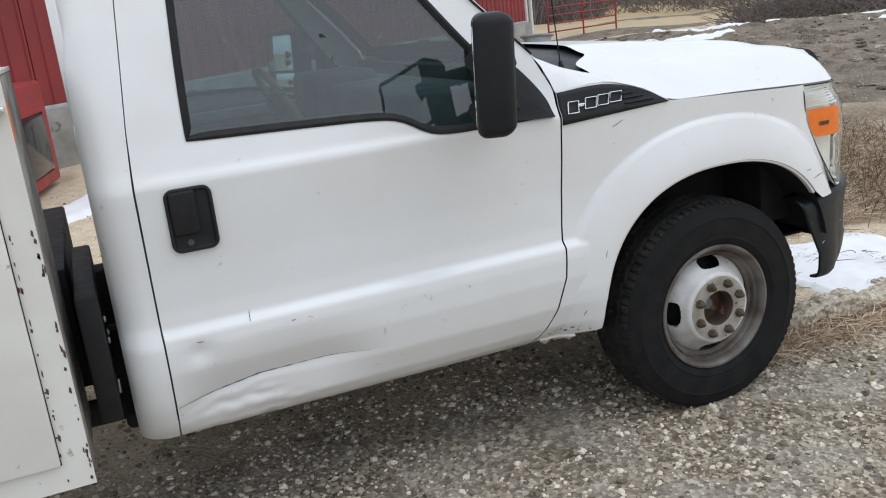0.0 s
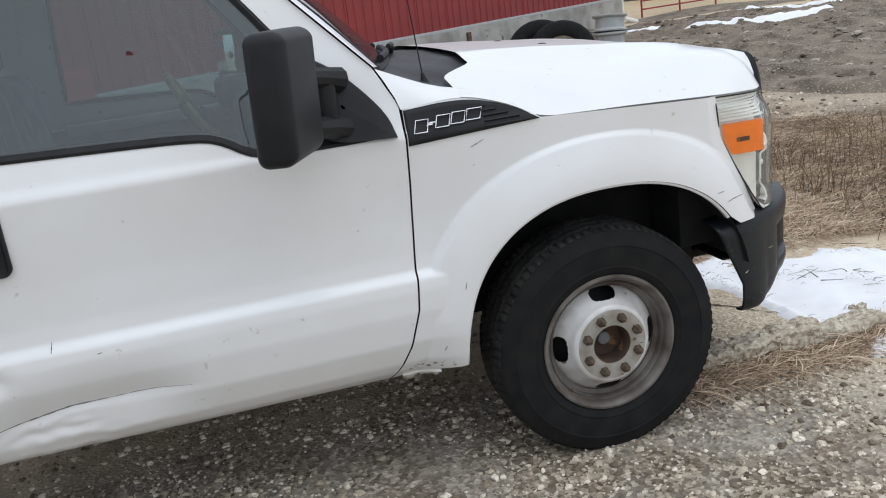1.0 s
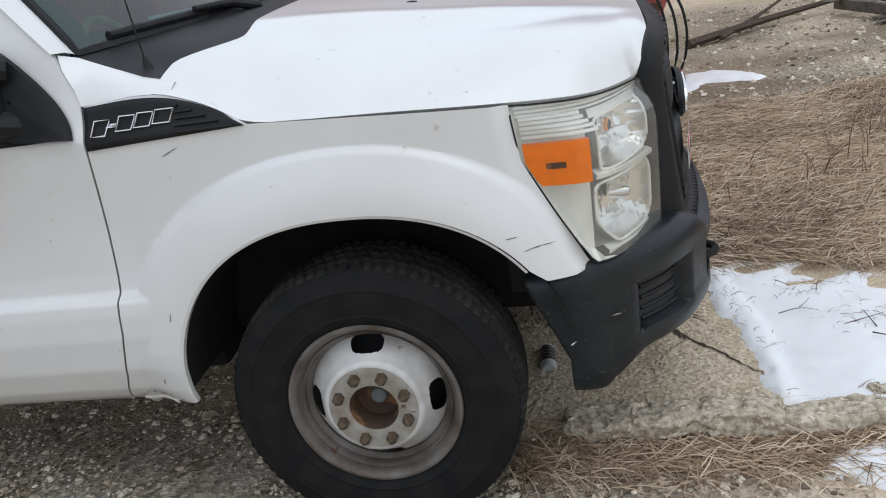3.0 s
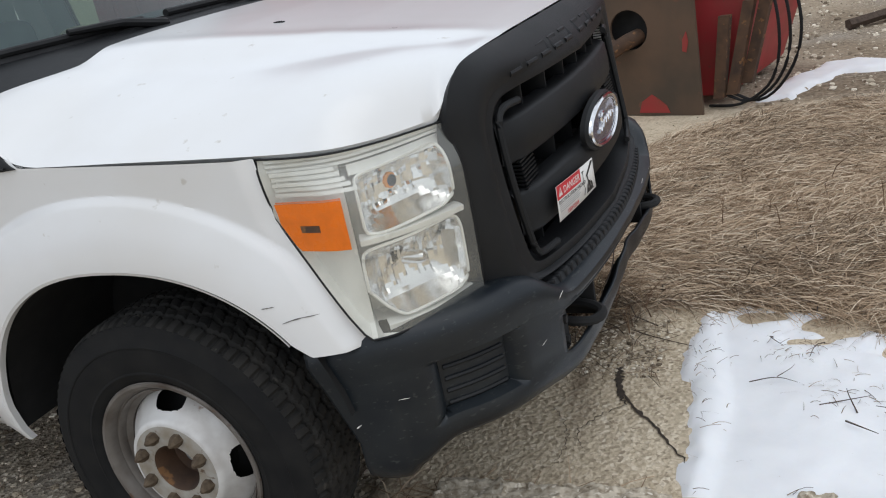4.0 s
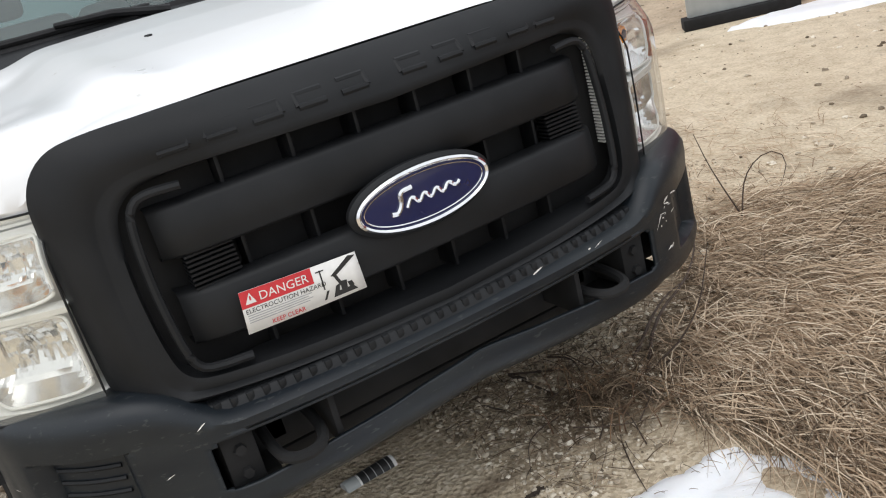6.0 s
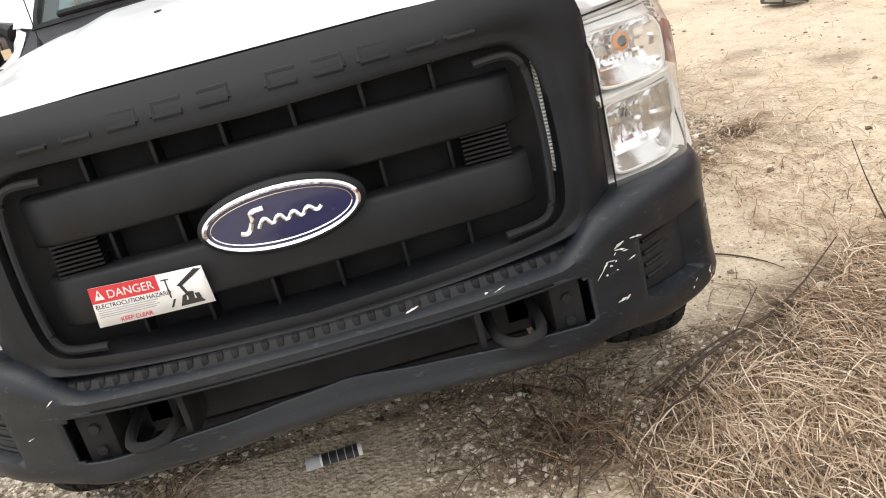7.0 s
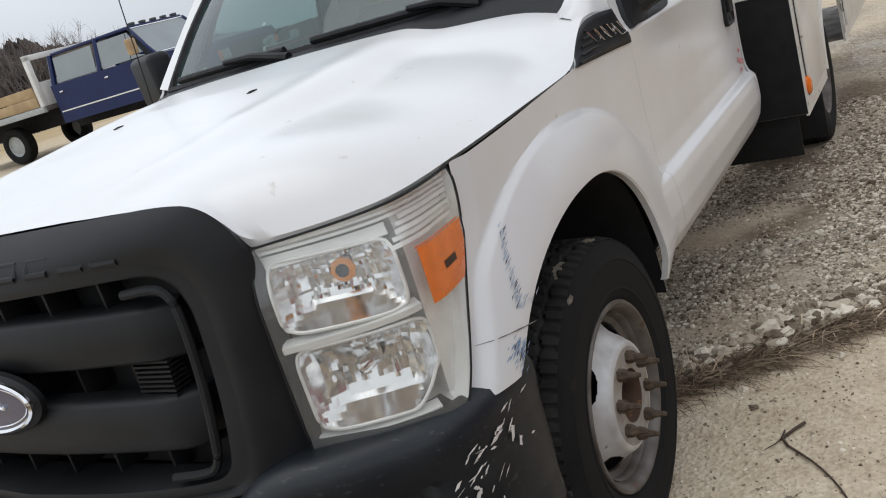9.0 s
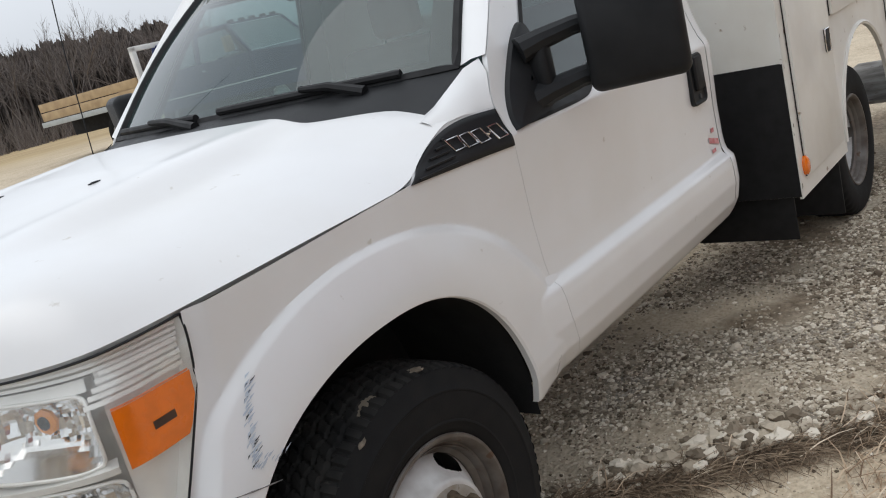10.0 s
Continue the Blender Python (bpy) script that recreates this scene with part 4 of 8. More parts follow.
for quad in (((0.66, 0.35), (0.672, 0.35), (0.672, 0.86), (0.66, 0.86)), ((0.63, 0.82), (0.70, 0.82), (0.70, 0.85), (0.63, 0.85)), ((0.74, 0.62), (0.78, 0.58), (0.99, 0.93), (0.93, 0.97)), ((0.80, 0.30), (0.83, 0.28), (0.79, 0.62), (0.76, 0.62)), ((0.72, 0.08), (0.93, 0.08), (0.90, 0.20), (0.74, 0.20)), ((0.74, 0.20), (0.78, 0.20), (0.80, 0.38), (0.76, 0.34)), ((0.80, 0.20), (0.85, 0.20), (0.86, 0.40), (0.80, 0.42)), ((0.87, 0.20), (0.91, 0.20), (0.90, 0.33), (0.86, 0.34)), ((0.64, 0.10), (0.66, 0.10), (0.70, 0.30), (0.68, 0.30))):
    part("pictogram_shape", sticker_patch(quad, 0.0008, 4), BLACK_PRINT, sticker, "plain black pictogram shape")

# headlamps
PLAN = smooth_line([(0.462, 0.950), (0.56, 0.950), (0.640, 0.930), (0.700, 0.868), (0.745, 0.790), (0.785, 0.704)], 41, 2)


def lamp_point(u, v, s, depth=0.0):
    """u: from the rear edge to the grille, v: from bottom to top; depth: behind the lens."""
    k = u * (len(PLAN) - 1)
    i = min(int(k), len(PLAN) - 2)
    p = PLAN[i] * (1 - (k - i)) + PLAN[i + 1] * (k - i)
    d = PLAN[i + 1] - PLAN[i]
    nrm = np.array([d[1], -d[0]]) / np.linalg.norm(d)
    ztop = 1.152 - 0.014 * u
    zbot = np.interp(p[0], [0.46, 0.478, 0.55, 0.625, 0.79], [1.05, 1.022, 0.880, 0.738, 0.748])
    z = zbot + (ztop - zbot) * v
    bulge = 0.004 * math.sin(math.pi * min(max(v, 0), 1)) + 0.034 * step(1.0, 0.74, v) * (0.15 + 0.85 * step(0.12, 0.5, u))
    q = p + nrm * depth - nrm * bulge
    # the rear edge leans with the fender
    q[0] += (np.interp(z, LAMP_Z, LAMP_X) + 0.001 - PLAN[0][0]) * max(0.0, 1 - u / 0.12) * (z > 1.03)
    return np.array([q[0], s * q[1], z])


def lamp_uz(u, z, s, depth=0.0):
    x = np.interp(u * (len(PLAN) - 1), np.arange(len(PLAN)), PLAN[:, 0])
    zbot = np.interp(x, [0.46, 0.478, 0.55, 0.625, 0.79], [1.05, 1.022, 0.880, 0.738, 0.748])
    return lamp_point(u, (z - zbot) / (1.152 - 0.014 * u - zbot), s, depth)


def lamp_patch(u0, u1, z0, z1, s, depth, nu=14, nv=8, clip=True):
    rows = []
    for z in np.linspace(z0, z1, nv):
        row = []
        for u in np.linspace(u0, u1, nu):
            x = np.interp(u * (len(PLAN) - 1), np.arange(len(PLAN)), PLAN[:, 0])
            zbot = np.interp(x, [0.46, 0.478, 0.55, 0.625, 0.79], [1.05, 1.022, 0.880, 0.738, 0.748]) + 0.012
            row.append(lamp_uz(u, max(z, zbot) if clip else z, s, depth))
        rows.append(row)
    return grid(np.array(rows), flip=s > 0)


for s in (-1, 1):
    lens_g = np.array([[lamp_point(u, v, s) for u in np.linspace(0, 1, 41)] for v in np.linspace(0, 1, 17)])
    lamp = part("headlamp", grid(np.array([[lamp_point(u, v, s, 0.034 if 0.02 < v < 0.98 and 0.02 < u < 0.98 else 0.004) if not (u > 0.40 and 0.05 < v < 0.93) else lamp_point(u, v, s, 0.105) for u in np.linspace(0, 1, 41)] for v in np.linspace(0, 1, 17)]), flip=s > 0), HOUSING, truck, "clouded headlamp with amber side marker")
    lens = part("lens", grid(lens_g, flip=s > 0), LENS if s > 0 else CLOUDED, lamp, "clear yellowed lens", angle=80)
    lens.visible_shadow = False
    edge_loop = np.concatenate([lens_g[0], lens_g[1:, -1], lens_g[-1][::-1][1:], lens_g[::-1][1:-1, 0]])
    part("lamp_gasket", tube(edge_loop, 0.0024, 6, closed=True), SEAL, lamp, "black gasket")
    # amber side marker with a dark moulded mark
    part("side_marker", joined(lamp_patch(0.035, 0.38, 0.950, 1.056, s, -0.0012), lamp_patch(0.035, 0.38, 1.055, 1.059, s, 0.004, 14, 2)), AMBER, lamp, "amber side marker")
    part("marker_mark", lamp_patch(0.17, 0.27, 0.992, 1.007, s, -0.0022, 5, 3), RUST, lamp, "small dark mark")
    # stepped bright ribs above the marker and along the top
    for k in range(5):
        z = 1.066 + 0.011 * k
        part("lamp_rib", lamp_patch(0.035, 0.46 - 0.02 * k, z, z + 0.008, s, 0.014 + 0.003 * (k % 2), 12, 3), HOUSING, lamp)
    for k in range(3):
        part("lamp_rib", lamp_patch(0.02, 0.985, 1.1395 - 0.0105 * k, 1.1450 - 0.0105 * k, s, 0.010 + 0.004 * k, 24, 2), HOUSING, lamp)
    part("lamp_top_trim", joined(lamp_patch(0.44, 0.98, 1.092, 1.113, s, 0.026, 24, 3), lamp_patch(0.44, 0.98, 1.113, 1.114, s, 0.018, 24, 2)), HOUSING, lamp)
    # two fluted bright bowls, each with a rim
    rng = random.Random(5)
    for z0, z1, u0, low in ((0.965, 1.097, 0.450, False), (0.767, 0.937, 0.41, True)):
        nj, ni = 19, 43
        tilt = {}
        rows = []
        for j in range(nj):
            row = []
            for i in range(ni):
                tu, tv = i / (ni - 1), j / (nj - 1)
                fu, fv = 2 * tu - 1, 2 * tv - 1
                tu, tv = 0.5 + 0.5 * fu * (1 - 0.05 * fv ** 8), 0.5 + 0.5 * fv * (1 - 0.12 * fu ** 8)
                u = u0 + (0.955 - u0) * tu
                z = z0 + (z1 - z0) * tv + 0.020 * (tu - 0.5) * (0.6 if not low else 0.2)
                if low and tu < 0.28:
                    z = max(z, z0 + 0.075 * (1 - tu / 0.28) ** 1.5)
                eu, ev = 1 - abs(2 * tu - 1) ** 5, 1 - abs(2 * tv - 1) ** 3
                d = 0.022 + 0.070 * eu * ev
                floor_top = 0.34 - 0.22 * (2 * tu - 1) ** 2
                if 0 < i < ni - 1 and 0 < j < nj - 1 and tv > floor_top:
                    # upright strips broken into steps, each leaning its own way
                    cell = (i // 3, j // (5 if low else 4))
                    lean = tilt.setdefault(cell, (rng.gauss(0, 0.0022), rng.gauss(0, 0.0030)))
                    d += 0.0030 * (cell[0] % 2) + lean[0] * (i % 3 - 1) + lean[1] * ((j % (5 if low else 4)) / 2 - 1)
                row.append(lamp_uz(u, z, s, d))
            rows.append(row)
        g = np.array(rows)
        part("reflector", grid(g, flip=s > 0), SILVER, lamp, "bright reflector bowl of stepped strips", angle=9)
        loop = np.concatenate([g[0], g[1:, -1], g[-1][::-1][1:], g[::-1][1:-1, 0]])
        part("reflector_rim", tube(loop, 0.0036, 7, closed=True), HOUSING, lamp)
        if low:
            c = lamp_uz(0.70, (z0 + z1) / 2 + 0.020, s, 0.052)
            part("bulb", moved(lathe([(0.001, 0.024), (0.010, 0.021), (0.015, 0.010), (0.016, -0.03)], 14), Matrix.Translation(c) @ Matrix.Rotation(radians(-90), 4, "Z")), CHROME, lamp, "lamp bulb cap")
    # curved shelf below each bowl
    for zs in (0.952, 0.752):
        rows = [[lamp_uz(u, zs + dz - 0.012 * (u - 0.4), s, d) for u in np.linspace(0.42 if zs > 0.9 else 0.46, 0.985, 24)] for dz, d in ((-0.010, 0.040), (-0.006, 0.018), (0.006, 0.016), (0.014, 0.040))]
        part("lamp_shelf", grid(np.array(rows)), HOUSING, lamp)
    c = lamp_uz(0.67, 1.050, s, 0.062)
    out = Matrix.Translation(c) @ Matrix.Rotation(radians(-90 + 20 * s), 4, "Z")
    part("turn_signal", moved(lathe([(0.024 if s > 0 else 0.018, -0.010), (0.024 if s > 0 else 0.018, -0.004), (0.013, 0.0)], 8), out), BULB_AMBER, lamp, "amber turn signal")
    part("signal_socket", moved(lathe([(0.013, 0.001), (0.012, -0.012), (0.001, -0.014)], 14), out), DASH, lamp, "dark bulb socket")

# bumper
BPLAN = smooth_line([(0.990, 0.0), (0.985, 0.30), (0.955, 0.54), (0.900, 0.70), (0.830, 0.81), (0.755, 0.880), (0.700, 0.922), (0.62, 0.950), (0.52, 0.962), (0.43, 0.958)], 90, 2)
BPLAN = np.concatenate([BPLAN[::-1] * np.array([1, -1]), BPLAN[1:]])
BW = [(0.095, 0.716), (0.030, 0.714), (0.010, 0.706), (0.000, 0.690), (0.000, 0.668), (0.004, 0.640)] + [(0.004, z) for z in np.linspace(0.636, 0.476, 33)] + [(0.006, 0.468), (0.010, 0.455), (0.022, 0.444), (0.05, 0.440)]


def bumper_point(i, w):
    (px, py), (inset, z) = BPLAN[i], BW[w]
    a = BPLAN[max(i - 1, 0)], BPLAN[min(i + 1, len(BPLAN) - 1)]
    d = a[1] - a[0]
    n = np.array([d[1], -d[0]]) / np.linalg.norm(d)
    ay = abs(py)
    # corners stand higher than the middle, and reach lower towards the wheel
    up = 0.030 * step(0.58, 0.72, ay)
    k = (z - 0.44) / 0.275
    drop = step(0.60, 0.84, py) if py > 0 else 0.0
    low = -0.078 * step(0.80, 0.60, px) * step(0.85, 0.93, ay) if ay > 0.85 else 0.0
    zz = z + up * k + (0.012 * step(0.55, 0.72, ay) + min(low, -0.044 * drop)) * (1 - k)
    if px < 0.64 and py < 0:
        zz -= 0.045 * k * (0.64 - px) / 0.21
    if px < 0.66:
        # the rear edge leans forward on its way down
        px += ((0.02 + 0.10 * min(1.0, (1 - k) * 1.45)) if py < 0 else 0.03 * (1 - k)) * (0.66 - px) / 0.23
    ins = inset
    zz -= 0.058 * (1 - step(0.52, 0.66, ay)) * min(max((z - 0.622) / 0.09, 0), 1)
    # fog-lamp pocket
    if 0.70 < ay < 0.915 and 0.47 < z < 0.64:
        e = min(step(0.728, 0.742, ay), step(0, 1, (0.900 - ay) / 0.012), step(0.490, 0.500, z), step(0, 1, (0.636 - z) / 0.010))
        ins += 0.034 * e
    # pushed-in lower lip in the middle
    if z < 0.55:
        # folded: rises to a sharp kink, then falls away again
        a = max(0.0, (py + 0.52) / 0.54 if py < 0.02 else 1 - (py - 0.02) / 0.56)
        zz += 0.036 * a * (0.75 + 0.5 * min(max((z - 0.44) / 0.06, 0), 1))
        ins += 0.022 * a * min(1, (0.56 - z) / 0.06) + 0.006 * noise.noise((py * 7, z * 16, 3.0)) * step(0.55, 0.5, z)
    # the left corner was bent outwards
    ins -= 0.034 * (step(0.80, 0.94, py) if py > 0 else 0.0) * (1 - 0.3 * k)
    return (px - n[0] * ins, py - n[1] * ins, zz)


nb = len(BPLAN)
bm = bmesh.new()
vs = [[bm.verts.new(bumper_point(i, w)) for i in range(nb)] for w in range(len(BW))]
for w in range(len(BW) - 1):
    zmid = (BW[w][1] + BW[w + 1][1]) / 2
    for i in range(nb - 1):
        ymid = (BPLAN[i][1] + BPLAN[i + 1][1]) / 2
        if abs(ymid) < 0.585 and 0.506 < zmid < 0.620:
            if not (abs(abs(ymid) - 0.585) < 0.012 and (zmid > 0.612 or zmid < 0.512)):
                continue
        bm.faces.new((vs[w][i], vs[w + 1][i], vs[w + 1][i + 1], vs[w][i + 1]))
BUMPER = mat("bumper_paint", (0.007, 0.0105, 0.0150), 0.36, var=0.4, scale=7, tint=(0.015, 0.019, 0.022), bump=0.15, bump_scale=500, spec=0.38, spots=0.37, spot_scale=60, spot_colour=(0.035, 0.039, 0.040), stretch=(1, 0.6, 2.0))
bumper = part("bumper", bm, BUMPER, truck, "black painted bumper with bent lower lip and scuffed corner", angle=50)
solid(bumper, 0.010, 1.0)
# ribbed step pad on top
pad = [[(face_x(y, 0.7) + 0.012 + d, y, z) for y in np.linspace(-0.56, 0.56, 40)] for d, z in ((-0.05, 0.688), (0.0, 0.684), (0.008, 0.680), (0.016, 0.656))]
step_pad = part("step_pad", grid(np.array(pad)), BLACK, bumper, "black step pad", angle=60)
for k in range(34):
    y = -0.545 + 0.033 * k
    x = face_x(y, 0.7) + 0.012
    part("pad_rib", box(x - 0.012, x + 0.0125, y - 0.007, y + 0.009, 0.662, 0.6850, bevel=0.003), BLACK, step_pad)
for s in (-1, 1):
    for k in range(4):
        z = 0.522 + 0.030 * k
        pts = []
        for i in range(nb):
            px, py = BPLAN[i]
            if 0.752 < py * s < 0.880:
                d = BPLAN[min(i + 1, nb - 1)] - BPLAN[i - 1]
                n = np.array([d[1], -d[0]]) / np.linalg.norm(d)
                pts.append((px - n[0] * 0.027, py - n[1] * 0.027, z + 0.012 * 0.5))
        part("fog_cover_rib", tube(pts, 0.0055, 6), BLACK, bumper)
    hook = smooth_line([(0.80, s * 0.36, 0.545), (0.93, s * 0.36, 0.535), (0.985, s * 0.385, 0.53), (0.995, s * 0.425, 0.53), (0.975, s * 0.46, 0.53), (0.92, s * 0.47, 0.535), (0.82, s * 0.465, 0.545)], 24, 2)
    part("tow_hook", tube(hook, 0.013, 8), DARK, bumper, "black tow hook")
    part("hook_bracket", box(0.80, 0.955, min(s * 0.325, s * 0.340), max(s * 0.325, s * 0.340), 0.49, 0.625, bevel=0.003), DARK, bumper)
    part("hook_bracket", box(0.80, 0.925, min(s * 0.50, s * 0.57), max(s * 0.50, s * 0.57), 0.485, 0.625, bevel=0.003), DARK, bumper)
    for dz in (0.52, 0.575):
        part("bolt", moved(lathe([(0.001, 0.010), (0.012, 0.010), (0.014, 0.0)], 6), Matrix.Translation((0.925, s * 0.535, dz)) @ Matrix.Rotation(radians(-90), 4, "Z")), DARK, bumper)
part("cross_member", joined(box_piece(0.76, 0.80, -0.80, 0.80, 0.46, 0.66, bevel=0.01), box_piece(0.55, 0.80, -0.45, 0.45, 0.42, 0.459, bevel=0.01), box_piece(0.66, 0.885, -0.66, -0.46, 0.464, 0.476, bevel=0.002), box_piece(0.66, 0.885, 0.46, 0.66, 0.464, 0.476, bevel=0.002)), DARK, truck, "dark frame cross member")
# pale scrapes on the left corner
rng = random.Random(11)
SCRAPE = mat("bare_scrape", (0.84, 0.83, 0.80), 0.5, var=0.3, scale=60, tint=(0.58, 0.56, 0.52))

def scrape(i, z, L, th, lean):
    """A ragged pale stroke laid on the bumper's skin."""
    px, py = BPLAN[i]
    d = BPLAN[min(i + 1, nb - 1)] - BPLAN[i - 1]
    d = d / np.linalg.norm(d)
    n = np.array([d[1], -d[0]])
    bent = 0.0115 + (0.034 * (step(0.80, 0.94, py) if py > 0 else 0.0) * (1 - 0.3 * (z - 0.44) / 0.275))
    c = np.array([px + n[0] * bent, py + n[1] * bent, z])
    a, b = np.array([d[0], d[1], lean]), np.array([0, 0, 1.0])
    up, down = [], []
    for t in np.linspace(-1, 1, 7):
        w = th * (1 - abs(t) ** 1.5) * rng.uniform(0.4, 1.4) + 0.0003
        up.append(c + a * L * t + b * w)
        down.append(c + a * L * t - b * w * rng.uniform(0.3, 1.0))
    part("scrape", grid(np.array([down, up])), SCRAPE, bumper, "pale scrape")


# (across, height, spread across, spread up, how many): clusters on both corners
for cy, cz, sy, sz, count in ((0.945, 0.665, 0.012, 0.014, 17), (0.925, 0.61, 0.010, 0.018, 9), (0.665, 0.615, 0.022, 0.012, 9), (0.69, 0.655, 0.03, 0.008, 6), (0.66, 0.53, 0.012, 0.012, 2), (0.90, 0.455, 0.04, 0.010, 5), (0.955, 0.60, 0.006, 0.035, 4), (0.92, 0.46, 0.02, 0.012, 3), (0.30, 0.665, 0.25, 0.01, 3), (-0.93, 0.55, 0.02, 0.05, 3), (-0.68, 0.62, 0.05, 0.05, 2)):
    for _ in range(count):
        y = cy + rng.gauss(0, sy)
        cand = [q for q in range(2, nb - 2) if BPLAN[q][1] * cy > 0 and BPLAN[q][0] > 0.5]
        i = min(cand, key=lambda q: abs(BPLAN[q][1] - y))
        z = cz + rng.gauss(0, sz)
        if 0.72 < abs(BPLAN[i][1]) < 0.91 and 0.48 < z < 0.645:
            continue
        scrape(i, z, rng.uniform(0.003, 0.016), rng.uniform(0.0006, 0.0038), rng.uniform(-0.3, 0.9))

# the deepest gouges, down to pale metal, on the bent corner
for y, z, L, th, lean in ((0.924, 0.585, 0.010, 0.012, 0.9), (0.928, 0.600, 0.007, 0.009, -0.6), (0.948, 0.660, 0.022, 0.005, 0.25), (0.955, 0.640, 0.010, 0.013, 1.2), (0.957, 0.615, 0.008, 0.011, 0.8), (0.950, 0.672, 0.016, 0.004, 0.1), (0.925, 0.49, 0.005, 0.010, 1.5), (0.950, 0.50, 0.006, 0.006, 0.7), (0.940, 0.545, 0.004, 0.007, 1.0), (0.936, 0.655, 0.018, 0.003, 0.3)):
    i = min((q for q in range(nb // 2, nb - 2) if BPLAN[q][0] > 0.5), key=lambda q: abs(BPLAN[q][1] - y))
    scrape(i, z, L, th, lean)

# ---- wheels, frame, service body ----
# unseen driveline and exhaust boxes, added to keep light from under the cab
part("driveline_blocker", joined(box_piece(-1.55, -0.62, -0.20, 0.20, 0.26, 0.455, bevel=0.04, seg=3), moved(lathe([(0.001, 0.0), (0.045, 0.0), (0.045, 1.2), (0.001, 1.2)], 12), Matrix.Translation((-1.5, 0, 0.36)) @ Matrix.Rotation(radians(90), 4, "Z"))), DARK, truck, "unseen dark driveline shapes added to block light under the truck")
part("cab_underside_blocker", box(-1.90, -1.10, -0.62, -0.30, 0.27, 0.45, bevel=0.07, seg=3), DARK, truck, "unseen dark box added to block light under the cab")
NT = 180


def tread(k, i):
    """Notched shoulders and blocks on the tread rings."""
    k = k - 1
    if k in (5, 6):
        return np.where((i % 4) == 0, -0.010, 0.0)
    if k in (8, 9, 12, 13, 16, 17):
        return np.where((i % 6) == 0, -0.008, 0.0)
    return np.zeros(len(i))


TP = [(0.226, 0.098), (0.238, 0.110), (0.252, 0.119), (0.300, 0.1265), (0.345, 0.124), (0.372, 0.117), (0.385, 0.108), (0.3935, 0.096), (0.395, 0.080), (0.398, 0.074), (0.398, 0.052), (0.389, 0.049), (0.389, 0.041), (0.3995, 0.038), (0.3995, -0.038), (0.389, -0.041), (0.389, -0.049), (0.398, -0.052), (0.398, -0.08), (0.385, -0.108), (0.345, -0.124), (0.245, -0.121), (0.222, -0.105)]


def tread_band(hub, s, big=1.02, n=480, m=55):
    """The rolling face: zigzag grooves round it, notched shoulders and slanted cuts across."""
    o = np.linspace(-0.108, 0.108, m)[:, None]
    a = np.linspace(0, 2 * np.pi, n, endpoint=False)[None, :]
    turn = a / (2 * np.pi) * 80
    zig = 0.006 * (2 * np.abs((turn / 2) % 1 * 2 - 1) - 1)
    r = 0.4005 - 0.012 * np.abs(o / 0.108) ** 5 + 0 * a
    cut = np.zeros_like(r)
    for c in (-0.064, -0.022, 0.022, 0.064):
        cut = np.maximum(cut, 0.009 * (np.abs(o - c - zig) < 0.0045))
    cut = np.maximum(cut, 0.007 * ((turn % 1) < 0.20) * (np.abs(o) > 0.064))
    cut = np.maximum(cut, 0.005 * (((turn + o * 14) % 1) < 0.17) * (np.abs(o) <= 0.064))
    r = (r - cut) * big
    return grid(np.stack([hub[0] + r * np.cos(a), hub[1] + s * o * big + 0 * a, hub[2] + r * np.sin(a)], -1), closed=True, flip=s > 0)


SIDEWALL = [(0.226, 0.098), (0.238, 0.110), (0.252, 0.119), (0.262, 0.1215), (0.264, 0.1235), (0.268, 0.1235), (0.270, 0.1222), (0.300, 0.1265), (0.334, 0.1250), (0.336, 0.1268), (0.340, 0.1266), (0.342, 0.1245), (0.372, 0.117), (0.384, 0.1105), (0.389, 0.106)]


